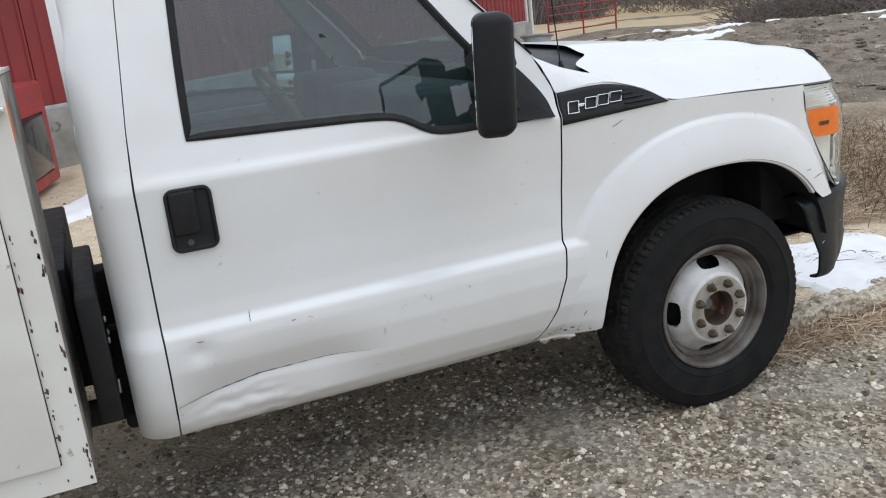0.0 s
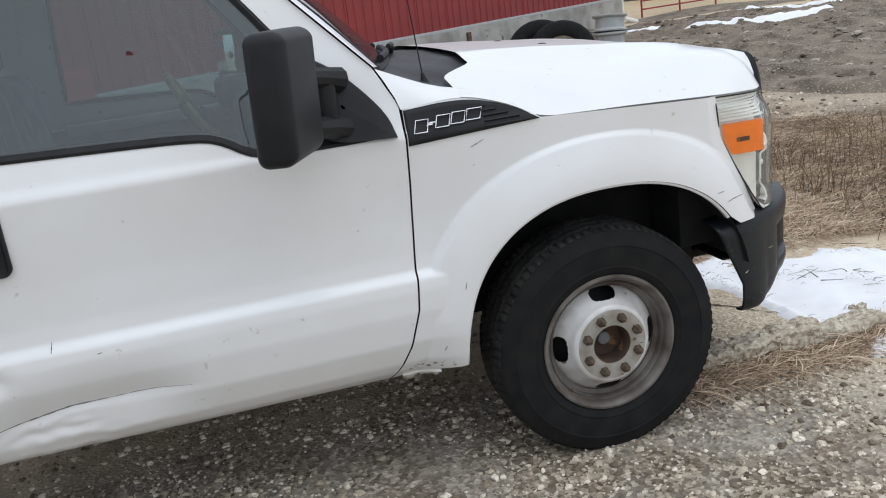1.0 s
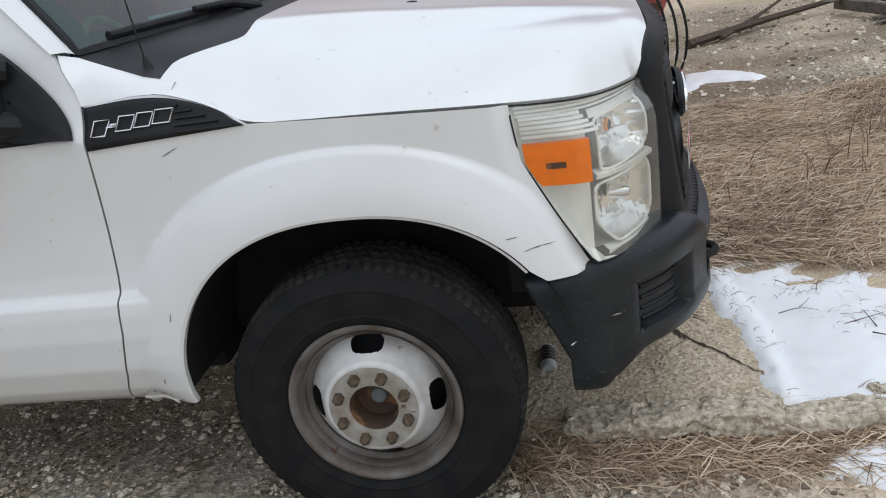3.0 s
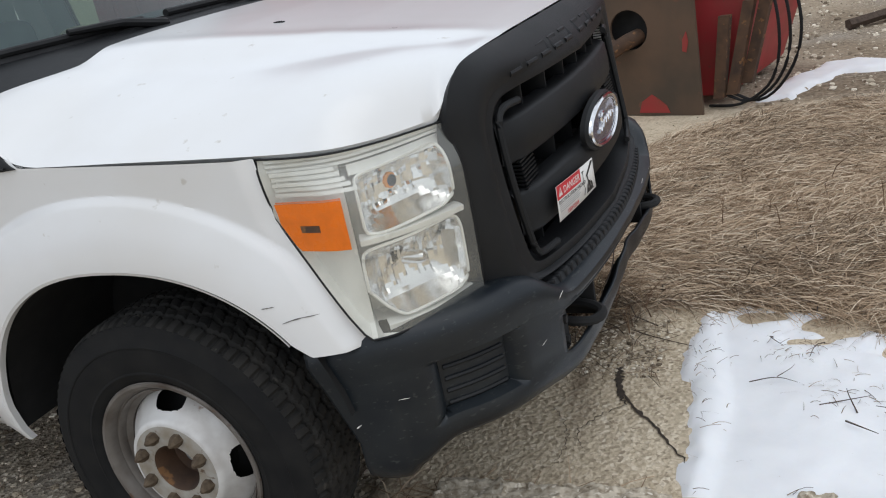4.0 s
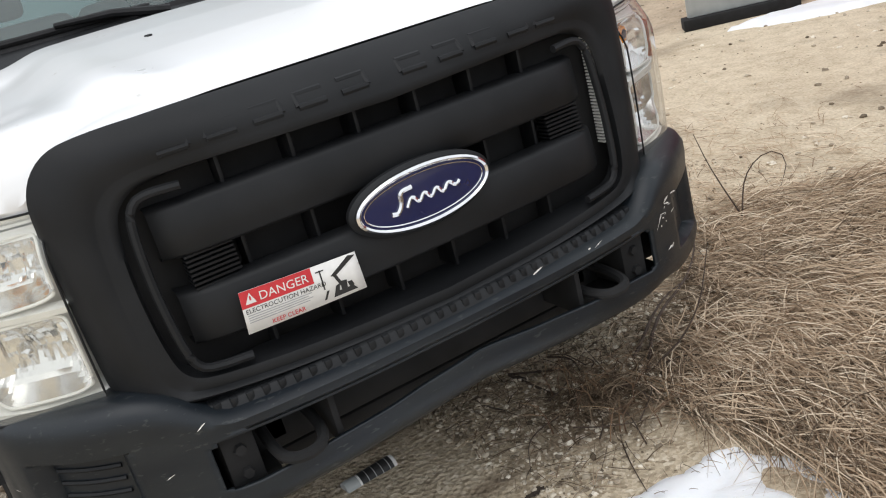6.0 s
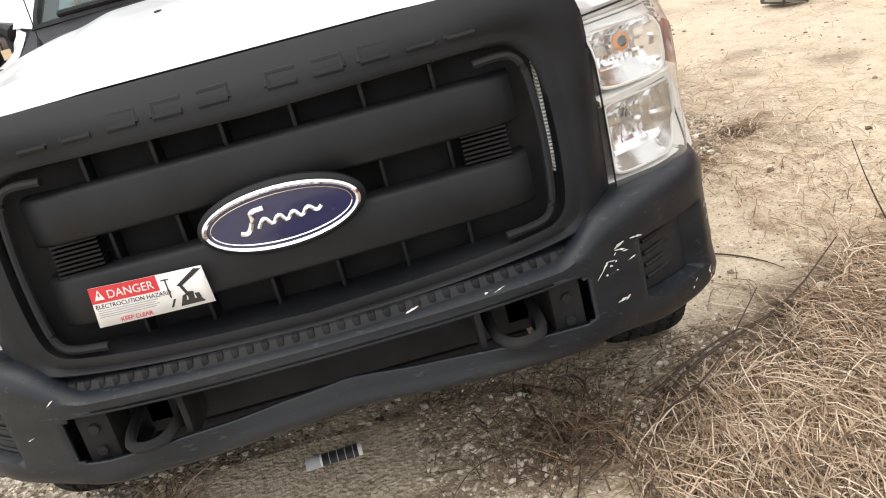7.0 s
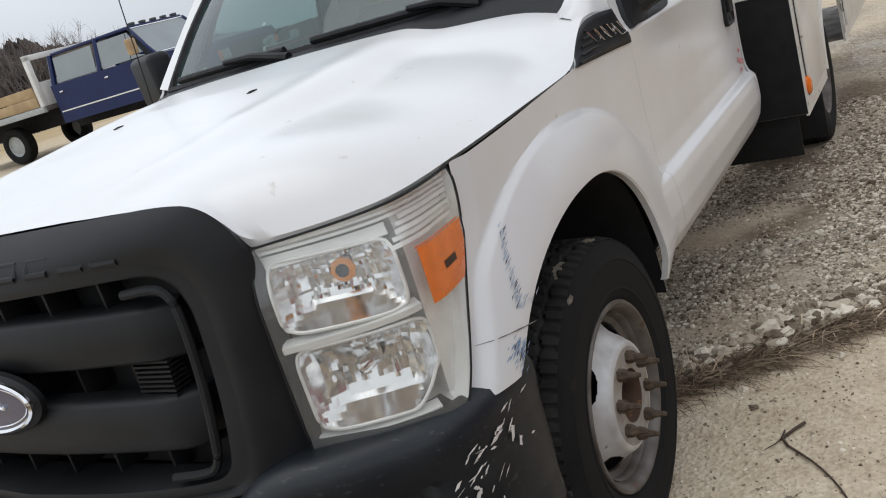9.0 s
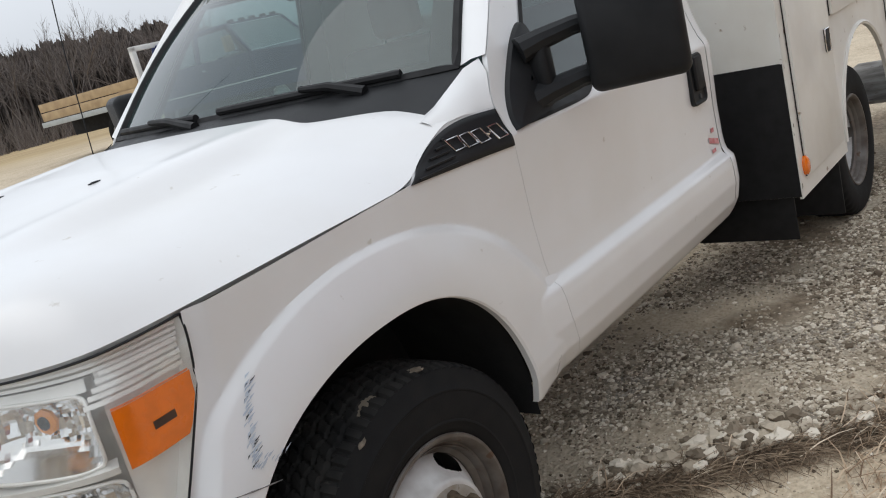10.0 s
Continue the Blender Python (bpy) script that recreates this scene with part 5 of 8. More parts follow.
def make_wheel(cx, cy, s, front=True, dirt=False, turn=0):
    hub = (cx, cy, 0.386)
    w = part("wheel", lathe([(0.217, -0.10), (0.205, -0.08), (0.19, -0.06), (0.19, 0.06), (0.203, 0.070), (0.206, 0.086), (0.210, 0.091), (0.213, 0.086), (0.217, 0.088), (0.221, 0.104), (0.227, 0.113), (0.233, 0.118), (0.240, 0.118), (0.243, 0.113), (0.240, 0.106), (0.228, 0.098)], 72, hub, s), RIMLIP, truck, "black tyre on silver painted steel wheel" if front else "dual rear wheel with silver rim")
    if front:
        rubber = joined(lathe([(r * 1.02, o) for r, o in SIDEWALL], 96, hub, s), lathe([(r * 1.02, -o) for r, o in SIDEWALL[::-1]], 96, hub, s))
        part("tread", tread_band(hub, s), TREAD, w, "dusty blocky tread", angle=40)
    else:
        rubber = lathe(TP, NT, hub, s, tread)
    part("tyre", rubber, TYRE, w, "worn black tyre with caked mud" if dirt else "worn black tyre", angle=40)
    if front:
        prof = smooth_line([(0.200, 0.020), (0.197, 0.040), (0.182, 0.064), (0.162, 0.086), (0.147, 0.104), (0.138, 0.122), (0.130, 0.1275), (0.124, 0.1280)], 30, 1)
        face = [(0.124, 0.1280), (0.100, 0.1285), (0.075, 0.1285), (0.068, 0.1275)]
    else:
        prof = [(0.192, 0.060), (0.185, 0.02), (0.165, -0.02), (0.150, -0.045), (0.140, -0.05), (0.135, -0.05), (0.13, -0.05), (0.124, -0.05)]
        face = [(0.124, -0.05), (0.100, -0.05), (0.075, -0.05), (0.068, -0.05)]
    v, f = lathe(prof, 240, hub, s)
    # cut the four rounded openings out of the dish
    keep, holes = [], [q + turn for q in (90, 180, 270, 0)]
    rr_, oo_ = [p[0] for p in prof][::-1], [p[1] for p in prof][::-1]

    def in_hole(p, h):
        r, a = math.hypot(p[0], p[2]), math.degrees(math.atan2(p[2], p[0]))
        d = (a - h + 180) % 360 - 180
        return d, r - 0.171, ((abs(d) / 15.5) ** 2.8 + (abs(r - 0.171) / 0.0185) ** 2.8) ** (1 / 2.8)

    for q in f:
        c = np.mean([v[i] for i in q], 0) - np.array(hub)
        if min(in_hole(c, h)[2] for h in holes) >= 1:
            keep.append(q)
    for i in {i for q in keep for i in q}:
        for h in holes:
            d, e, k = in_hole(v[i] - np.array(hub), h)
            if 0.2 < k < 1:
                a, r = radians(h + d / k), 0.171 + e / k
                v[i] = np.array(hub) + np.array([r * math.cos(a), s * np.interp(r, rr_, oo_), r * math.sin(a)])
    part("dish", (v, keep), RIM, w, "silver painted dish with oval openings", angle=60)
    part("hub_face", lathe(face, 64, hub, s), HUBPAINT, w, "scuffed hub face with eight rusty nuts")
    off = 0.128 if front else -0.05
    part("hub_bore", lathe([(0.070, off), (0.067, off - 0.006), (0.064, off - 0.03), (0.062, off - 0.070), (0.050, off - 0.078), (0.001, off - 0.080)], 40, hub, s), RUST, w, "rusty hub bore")
    part("hub_cap", lathe([(0.026, off - 0.080), (0.022, off - 0.064), (0.016, off - 0.060), (0.001, off - 0.059)], 24, hub, s), GREY, w)
    part("brake_drum", lathe([(0.19, -0.02), (0.12, 0.03), (0.001, 0.03)], 32, hub, s), DARK, w)
    for k in range(8):
        a = radians(22.5 + 45 * k + turn)
        c = (cx + 0.0985 * math.cos(a), cy, hub[2] + 0.0985 * math.sin(a))
        part("lug_nut", lathe([(0.017, off - 0.002), (0.0165, off + 0.014), (0.0135, off + 0.022), (0.010, off + 0.026), (0.0055, off + (0.056 if s > 0 and front else 0.034)), (0.0005, off + (0.058 if s > 0 and front else 0.035))], 6, c, s), NUT, w)
    return w


make_wheel(0.012, -0.872, -1)
lw = make_wheel(0.012, 0.872, 1, dirt=True, turn=37)
for s in (-1, 1):
    make_wheel(-3.58, s * 0.95, s, front=False)
for s in (-1, 1):
    part("inner_tyre", lathe(TP, 60, (-3.58, s * 0.67, 0.392), s), TYRE, truck, "inner tyre of the dual pair")
    # unseen flap; like the inner tyre, added to block light under the truck
    part("flap_blocker", box(-3.02, -3.008, min(s * 0.56, s * 1.12), max(s * 0.56, s * 1.12), 0.16, 0.47, bevel=0.003), SEAL, truck, "unseen black flap added to block light before the rear wheels")
MUD = mat("dried_mud", (0.30, 0.25, 0.19), 0.9, var=0.4, scale=40, bump=0.6, bump_scale=90)
rng = random.Random(3)
for a, r, y, w_ in ((75, 0.396, 0.93, 0.032), (62, 0.386, 0.978, 0.018), (98, 0.395, 0.955, 0.022)):
    bm = bmesh.new()
    bmesh.ops.create_icosphere(bm, subdivisions=3, radius=1.0)
    for v in bm.verts:
        k = 1 + 0.5 * noise.noise(v.co * 2.1 + Vector((a, r, y)))
        v.co = Vector((v.co.x * w_ * k, v.co.y * w_ * 0.7 * k, v.co.z * 0.006 * k))
    m = Matrix.Translation((r * math.cos(radians(a)), y, 0.392 + r * math.sin(radians(a)))) @ Matrix.Rotation(radians(90 - a), 4, "Y")
    bm.transform(m)
    part("mud_cake", bm, MUD, lw, "dried mud")
# ladder frame and things under the cab
for s in (-1, 1):
    part("frame_rail", box(-5.6, 0.80, min(s * 0.40, s * 0.47), max(s * 0.40, s * 0.47), 0.48, 0.66, bevel=0.01), DARK, truck, "dark steel frame rail")
part("front_axle", joined(tube([(0, -0.85, 0.39), (0, 0.85, 0.39)], 0.05, 12), box_piece(-0.2, 0.2, -0.25, 0.15, 0.30, 0.5, bevel=0.05)), DARK, truck, "dark front axle")
part("rear_axle", joined(tube([(-3.58, -0.85, 0.39), (-3.58, 0.85, 0.39)], 0.06, 12), box_piece(-3.75, -3.4, -0.2, 0.2, 0.25, 0.55, bevel=0.08)), DARK, truck, "dark rear axle")

# unseen underbody shapes, added to block light crossing below the truck
part("tank_blocker", box(-3.1, -1.15, 0.50, 0.76, 0.34, 0.62, bevel=0.05, seg=3), DARK, truck, "unseen dark tank shape added to block light under the truck")
part("driveline_blocker", joined(box_piece(-1.5, -0.45, -0.22, 0.22, 0.36, 0.70, bevel=0.06), tube([(-1.5, 0, 0.5), (-3.5, 0, 0.42)], 0.06, 10)), DARK, truck, "unseen dark driveline shapes added to block light under the truck")
part("sump_tray_blocker", joined(box_piece(-0.45, 0.70, -0.42, 0.42, 0.36, 0.60, bevel=0.05), box_piece(-2.1, -0.5, -0.74, -0.30, 0.40, 0.46, bevel=0.02)), DARK, truck, "unseen dark sump and tray shapes added to block cross light")
part("pipe_blocker", tube([(-0.4, -0.50, 0.42), (-1.6, -0.52, 0.40), (-3.2, -0.55, 0.42)], 0.045, 10), DARK, truck, "unseen dark pipe added to block light under the truck")

# service body: two rows of white tool boxes over the rear wheels
def open_arch(x0, x1, z0, z1, cx, r, y0, y1):
    """A side plate with a round-topped wheel opening, as an extruded outline."""
    pts = [(x1, z0), (x1, z1), (x0, z1), (x0, z0), (cx - r, z0)]
    pts += [(cx + r * math.cos(a), 0.50 + r * 0.95 * math.sin(a)) for a in np.linspace(math.pi, 0, 20)]
    pts += [(cx + r, z0)]
    return slab_from([(x, y0, z) for x, z in pts], (0, y1 - y0, 0))


for s in (-1, 1):
    xf = -2.20 if s < 0 else -2.33
    yo = 1.13 if s < 0 else 1.15
    ztop = 1.555 if s < 0 else 1.62
    side = open_arch(-5.6, xf, 0.45, ztop, -3.58, 0.50, s * (yo - 0.012), s * yo)
    top = box_piece(-5.6, xf, min(s * 0.62, s * (yo - 0.012)), max(s * 0.62, s * (yo - 0.012)), ztop - 0.012, ztop, bevel=0.002)
    sb = part("service_body", joined(side, top), CREAM, truck, "white steel service body with chipped rusty edges", angle=20)
    lowf = 0.455
    if s < 0:
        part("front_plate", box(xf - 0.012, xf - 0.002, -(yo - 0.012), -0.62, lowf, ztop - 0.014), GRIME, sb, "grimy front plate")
    else:
        part("front_plate", box(xf - 0.012, xf - 0.002, 0.60, yo - 0.012, 1.02, ztop - 0.014), CREAM, sb, "white front plate")
        # dark sheet drawn for the shade of the underside below the guard
        part("guard_shade", box(xf - 0.075, xf - 0.065, 0.64, yo - 0.06, 0.25, 0.46, bevel=0.003), SEAL, sb, "dark sheet standing in for shade below the guard")
        part("mud_guard", box(xf - 0.010, xf + 0.002, 0.60, yo - 0.004, 0.46, 1.018), SEAL, sb, "black rubber guard")
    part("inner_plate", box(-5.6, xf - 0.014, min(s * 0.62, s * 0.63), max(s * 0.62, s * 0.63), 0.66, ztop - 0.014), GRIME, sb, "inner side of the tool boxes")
    for fx0, fx1 in ((-3.05, xf - 0.014), (-5.6, -4.12)):
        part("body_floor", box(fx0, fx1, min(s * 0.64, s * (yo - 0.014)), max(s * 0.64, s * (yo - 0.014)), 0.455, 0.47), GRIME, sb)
    # doors of the boxes
    for x0, x1, z0, z1 in ((xf - 0.66, xf - 0.075, 0.53, ztop - 0.17), (-4.10, xf - 0.74, 1.10, ztop - 0.17), (-5.5, -4.18, 0.53, ztop - 0.17)):
        dr = part("locker_door", box(x0, x1, min(s * yo, s * (yo + 0.018)), max(s * yo, s * (yo + 0.018)), z0, z1, bevel=0.005), CREAM, sb, "white steel locker door")
        lx = x0 + 0.05 if s < 0 else x0 + 0.04
        part("latch", box(lx, lx + 0.07, min(s * (yo + 0.012), s * (yo + 0.024)), max(s * (yo + 0.012), s * (yo + 0.024)), (0.96 if z0 < 1 else 1.2), (1.06 if z0 < 1 else 1.3), bevel=0.006), SEAL, dr, "dark recessed paddle latch")
        part("latch_rim", tube([(lx + a * 0.07, s * (yo + 0.024), (0.96 if z0 < 1 else 1.2) + b * 0.10) for a, b in ((0, 0), (1, 0), (1, 1), (0, 1))], 0.004, 5, closed=True), CHROME, dr)
        part("door_gasket", box(x0 - 0.0025, x1 + 0.0025, min(s * (yo + 0.001), s * (yo + 0.005)), max(s * (yo + 0.001), s * (yo + 0.005)), z0 - 0.0025, z1 + 0.0025), SEAL, dr)
    part("fender_trim", tube([(-3.58 + 0.51 * math.cos(a), s * (yo + 0.002), 0.50 + 0.485 * math.sin(a)) for a in np.linspace(math.pi, 0, 24)], 0.012, 6), CREAM, sb)
    lz, lxx = (1.505, xf - 0.065) if s < 0 else (0.575, xf - 0.075)
    part("marker_lamp", moved(lathe([(0.033, 0.0), (0.033, 0.012), (0.024, 0.020), (0.001, 0.023)], 20), Matrix.Translation((lxx, s * yo, lz)) @ Matrix.Rotation(0 if s > 0 else math.pi, 4, "X") @ Matrix.Diagonal((0.8 if s > 0 else 1.3, 1, 1.25 if s > 0 else 0.8, 1))), AMBER, sb, "amber marker lamp")
    if s < 0:
        part("lamp_bracket", box(lxx - 0.05, lxx + 0.06, -(yo + 0.03), -yo, lz - 0.05, lz - 0.032, bevel=0.003), CHROME, sb)
        part("reflector_strip", box(xf - 0.004, xf + 0.003, -(yo - 0.004), -(yo - 0.022), 1.385, 1.48), AMBER, sb, "orange strip")
    # rust chips along the front edge
    rng = random.Random(21 + s)
    for _ in range(46 if s < 0 else 12):
        z = rng.uniform(0.46, 1.15)
        x = xf - rng.choice((0.0, 0.004, 0.058, 0.062)) - rng.uniform(0, 0.008)
        h, wd = rng.uniform(0.004, 0.03), rng.uniform(0.002, 0.007)
        y = s * (yo + 0.0012)
        part("rust_chip", (np.array([(x, y, z), (x - wd, y, z + h * 0.3), (x - wd * 0.6, y, z + h), (x + wd * 0.2, y, z + h * 0.7)]), [(0, 1, 2, 3)]), RUST, sb, "rust chip")
part("battery_box", joined(box_piece(-2.16, -2.10, -1.0, -0.30, 0.55, 0.93, bevel=0.01), box_piece(-2.5, -2.18, -0.6, 0.6, 0.62, 0.93, bevel=0.01)), SEAL, truck, "black bulkhead behind the cab")
for y, z in ((-0.80, 0.80), (-0.74, 0.74), (-0.84, 0.745)):
    part("bolt", moved(lathe([(0.001, 0.006), (0.009, 0.005), (0.010, 0)], 8), Matrix.Translation((-2.098, y, z)) @ Matrix.Rotation(radians(-90), 4, "Z")), SCRAPE, truck, "bright bolt head")
# rubbed blue paint on the left wing, scuffs on both
BLUE_RUB = mat("rubbed_blue_paint", (0.42, 0.48, 0.57), 0.5, var=0.5, scale=60, tint=(0.55, 0.6, 0.65))
BLUE_DEEP = mat("rubbed_deep_blue_paint", (0.13, 0.24, 0.42), 0.5, var=0.5, scale=60, tint=(0.30, 0.42, 0.56))
rng = random.Random(8)
for k in range(150):
    t = rng.random()
    if k < 84:
        x, z = 0.395 + 0.065 * t ** 0.6 + rng.gauss(0, 0.004), 0.995 - 0.15 * t + rng.gauss(0, 0.005)
    elif k < 100:
        x, z = 0.43 + rng.gauss(0, 0.018), 0.845 + rng.gauss(0, 0.005)
    else:
        x, z = 0.505 + rng.gauss(0, 0.013), 0.772 + rng.gauss(0, 0.014)
    L = rng.uniform(0.006, 0.018)
    q = [(x, z), (x - L, z + L * 0.6), (x - L * 1.02, z + L * 0.6 + 0.0009), (x - 0.3 * L, z + 0.3 * L + 0.0014)]
    part("paint_rub", (np.array([(a, side_y(a, b, 1) + 0.0015, b) for a, b in q]), [(0, 1, 2, 3)]), (BLUE_DEEP if k >= 100 else BLUE_RUB) if rng.random() < 0.9 else DASH, truck, "rubbed blue paint")
SCUFF_SHADE = mat("dark_scuff_and_shade", (0.20, 0.19, 0.18), 0.7, var=0.4, scale=50)
# shade in the fold of the dent, painted as a thin dark line
fold = [(-1.95, 0.538), (-1.81, 0.560), (-1.70, 0.577), (-1.60, 0.578), (-1.45, 0.578), (-1.35, 0.572)]
part("dent_fold_shade", tube([(x, -(side_y(x, z, -1) + 0.0006), z) for x, z in resample(fold, 60)], 0.002, 5, radii=[0.0005 + 0.0022 * math.sin(math.pi * (k / 59) ** 1.5) * (0.75 + 0.25 * math.sin(k * 1.3)) for k in range(60)][::-1]), SCUFF_SHADE, truck, "dark line painted as shade in the fold of the dent")
# torn, grimy foot of the right front fender
rng = random.Random(21)
rows = [[], [], []]
for k in range(30):
    x = -0.700 + 0.0043 * k
    y = side_y(x, 0.405, -1)
    h = (0.008 + 0.012 * (0.5 + noise.noise((x * 26, 3.0, 1.0)))) * math.sin(math.pi * min(1.0, (k + 0.5) / 14)) ** 0.5 if k < 14 else 0.012 + 0.010 * noise.noise((x * 40, 3.0, 1.0)) + rng.uniform(-0.002, 0.002)
    h *= min(1.0, (30 - k) / 5)
    for row, dy, z in zip(rows, (-0.002, -0.004, 0.008), (0.418, 0.404, 0.404 - h)):
        row.append((x, -y + dy, z))
solid(part("torn_lip", grid(np.array(rows)), CREAM, truck, "torn grimy fender lip"), 0.003)
for k in range(14):
    x, z = -0.62 + rng.gauss(0, 0.05), 0.432 + abs(rng.gauss(0, 0.022))
    if x < np.interp(z, [0.398, 0.45, 0.53], [-0.735, -0.707, -0.67]) or x > -0.51:
        continue
    r = rng.uniform(0.002, 0.007)
    ring = [(x + r * rng.uniform(0.6, 1.5) * math.cos(a), z + r * 0.6 * rng.uniform(0.6, 1.4) * math.sin(a)) for a in np.linspace(0, 6.28, 9)[:-1]]
    part("dirt_spot", (np.array([(a, -(side_y(a, b, -1) + 0.0009), b) for a, b in ring]), [tuple(range(8))]), GRIME, truck, "dirt spot")
for s, pts in ((1, [(0.42, 0.800), (0.50, 0.812), (0.56, 0.822)]), (-1, [(0.47, 0.808), (0.50, 0.812), (0.54, 0.815)]), (-1, [(0.43, 0.845), (0.455, 0.843)]), (-1, [(-0.40, 1.135), (-0.36, 1.15)]), (-1, [(-1.86, 0.735), (-1.845, 0.73)]), (-1, [(-1.70, 0.76), (-1.699, 0.785)]), (-1, [(-1.58, 0.735), (-1.57, 0.733)]), (-1, [(-0.565, 0.50), (-0.56, 0.515)]), (-1, [(-0.48, 0.70), (-0.478, 0.72)])):
    part("scuff", tube([(x, s * (side_y(x, z, s) + 0.0008), z) for x, z in smooth_line([(px + 0.004 * ((k * 7) % 3 - 1), pz + 0.002 * ((k * 5) % 3 - 1)) for k, (px, pz) in enumerate(pts)], 8, 1)], 0.0013, 5, radii=[0.0004, 0.0014, 0.0009, 0.0018, 0.0007, 0.0013, 0.0009, 0.0003]), SCUFF_SHADE, truck, "dark scuff")

# ---- ground ----
GRASS = [(0.72, 0.66), (0.30, 0.95), (0.00, 1.45), (-0.06, 1.85), (0.26, 2.5), (1.0, 3.35), (2.9, 3.75), (4.2, 3.7), (5.2, 2.2), (4.6, 0.2), (3.4, -0.6), (2.6, 0.40), (1.8, 0.62), (1.05, 0.74)]
SLAB = [(0.30, -0.62), (1.18, -0.60), (1.20, 0.0), (1.10, 0.62), (0.55, 0.75), (0.28, 0.30)]
SNOW = [(1.06, 0.54), (1.22, 0.68), (1.46, 0.62), (1.68, 0.46), (1.90, 0.36), (2.15, 0.12), (2.05, -0.20), (1.80, -0.40), (1.60, -0.50), (1.44, -0.55), (1.17, -0.50), (1.13, -0.2), (1.10, 0.05), (1.08, 0.30)]


def poly_dist(x, y, poly):
    """Signed distance to a polygon, positive inside."""
    best, inside = 1e9, False
    n = len(poly)
    for i in range(n):
        (x0, y0), (x1, y1) = poly[i], poly[(i + 1) % n]
        dx, dy = x1 - x0, y1 - y0
        t = min(max(((x - x0) * dx + (y - y0) * dy) / (dx * dx + dy * dy), 0), 1)
        best = min(best, math.hypot(x - x0 - t * dx, y - y0 - t * dy))
        if (y0 > y) != (y1 > y) and x < x0 + (y - y0) * dx / dy:
            inside = not inside
    return best if inside else -best


def ground_z(x, y):
    r = math.hypot(x, y)
    z = 0.0
    if r > 6:
        z += 0.040 * min(r - 6.0, 14) * step(2.0, -8.0, y) if y < 2 else 0.0
        if y > 0:
            z += 0.010 * min(r - 6.0, 40) * step(0, 1, (y - 2) / 10)
    if r > 30:
        z -= 0.012 * (r - 30) * step(5, -20, y) if y < 5 else 0.0
    if y > 14 and x > 6:
        z += 0.5 * noise.noise((x * 0.2, y * 0.2, 4.0)) * step(0, 1, (y - 14) / 6)
    near = 1 - step(0, 1, r / 30)
    z += near * 0.014 * noise.noise((x * 1.1, y * 1.1, 0.3)) + near * 0.006 * noise.noise((x * 5, y * 5, 1.3))
    if r < 6:
        d = poly_dist(x, y, SLAB)
        z += 0.035 * step(-0.05, 0.01, d)
    return z


def axis_steps(lo, hi, fine, far):
    mid = list(np.arange(lo, hi + 1e-6, fine))
    up, d, v = [], fine * 1.35, hi
    while v < far:
        v += d
        up.append(v)
        d *= 1.25
    down, d, v = [], fine * 1.35, lo
    while v > -far:
        v -= d
        down.append(v)
        d *= 1.25
    return down[::-1] + mid + up


gx, gy = axis_steps(-4.5, 4.5, 0.05, 900), axis_steps(-3.0, 4.5, 0.05, 900)
ground_mat = bpy.data.materials.new("gravel_and_dirt")
ground_mat.use_nodes = True
GND = np.array([[(x, y, ground_z(x, y)) for x in gx] for y in gy])
ground = tagged(ob_from("ground", *grid(GND), ground_mat), "gravel and sandy dirt yard with patches of dry grass", "ground", kind="structure")


def strip_x(y):
    """The line of weedy dirt between gravel and sandy soil on the left side."""
    return -0.72 - 0.86 * (y - 0.9)


# how much gravel, pale concrete and straw litter lies at each place
zones = ground.data.color_attributes.new("zones", "FLOAT_COLOR", "POINT")
vals = []
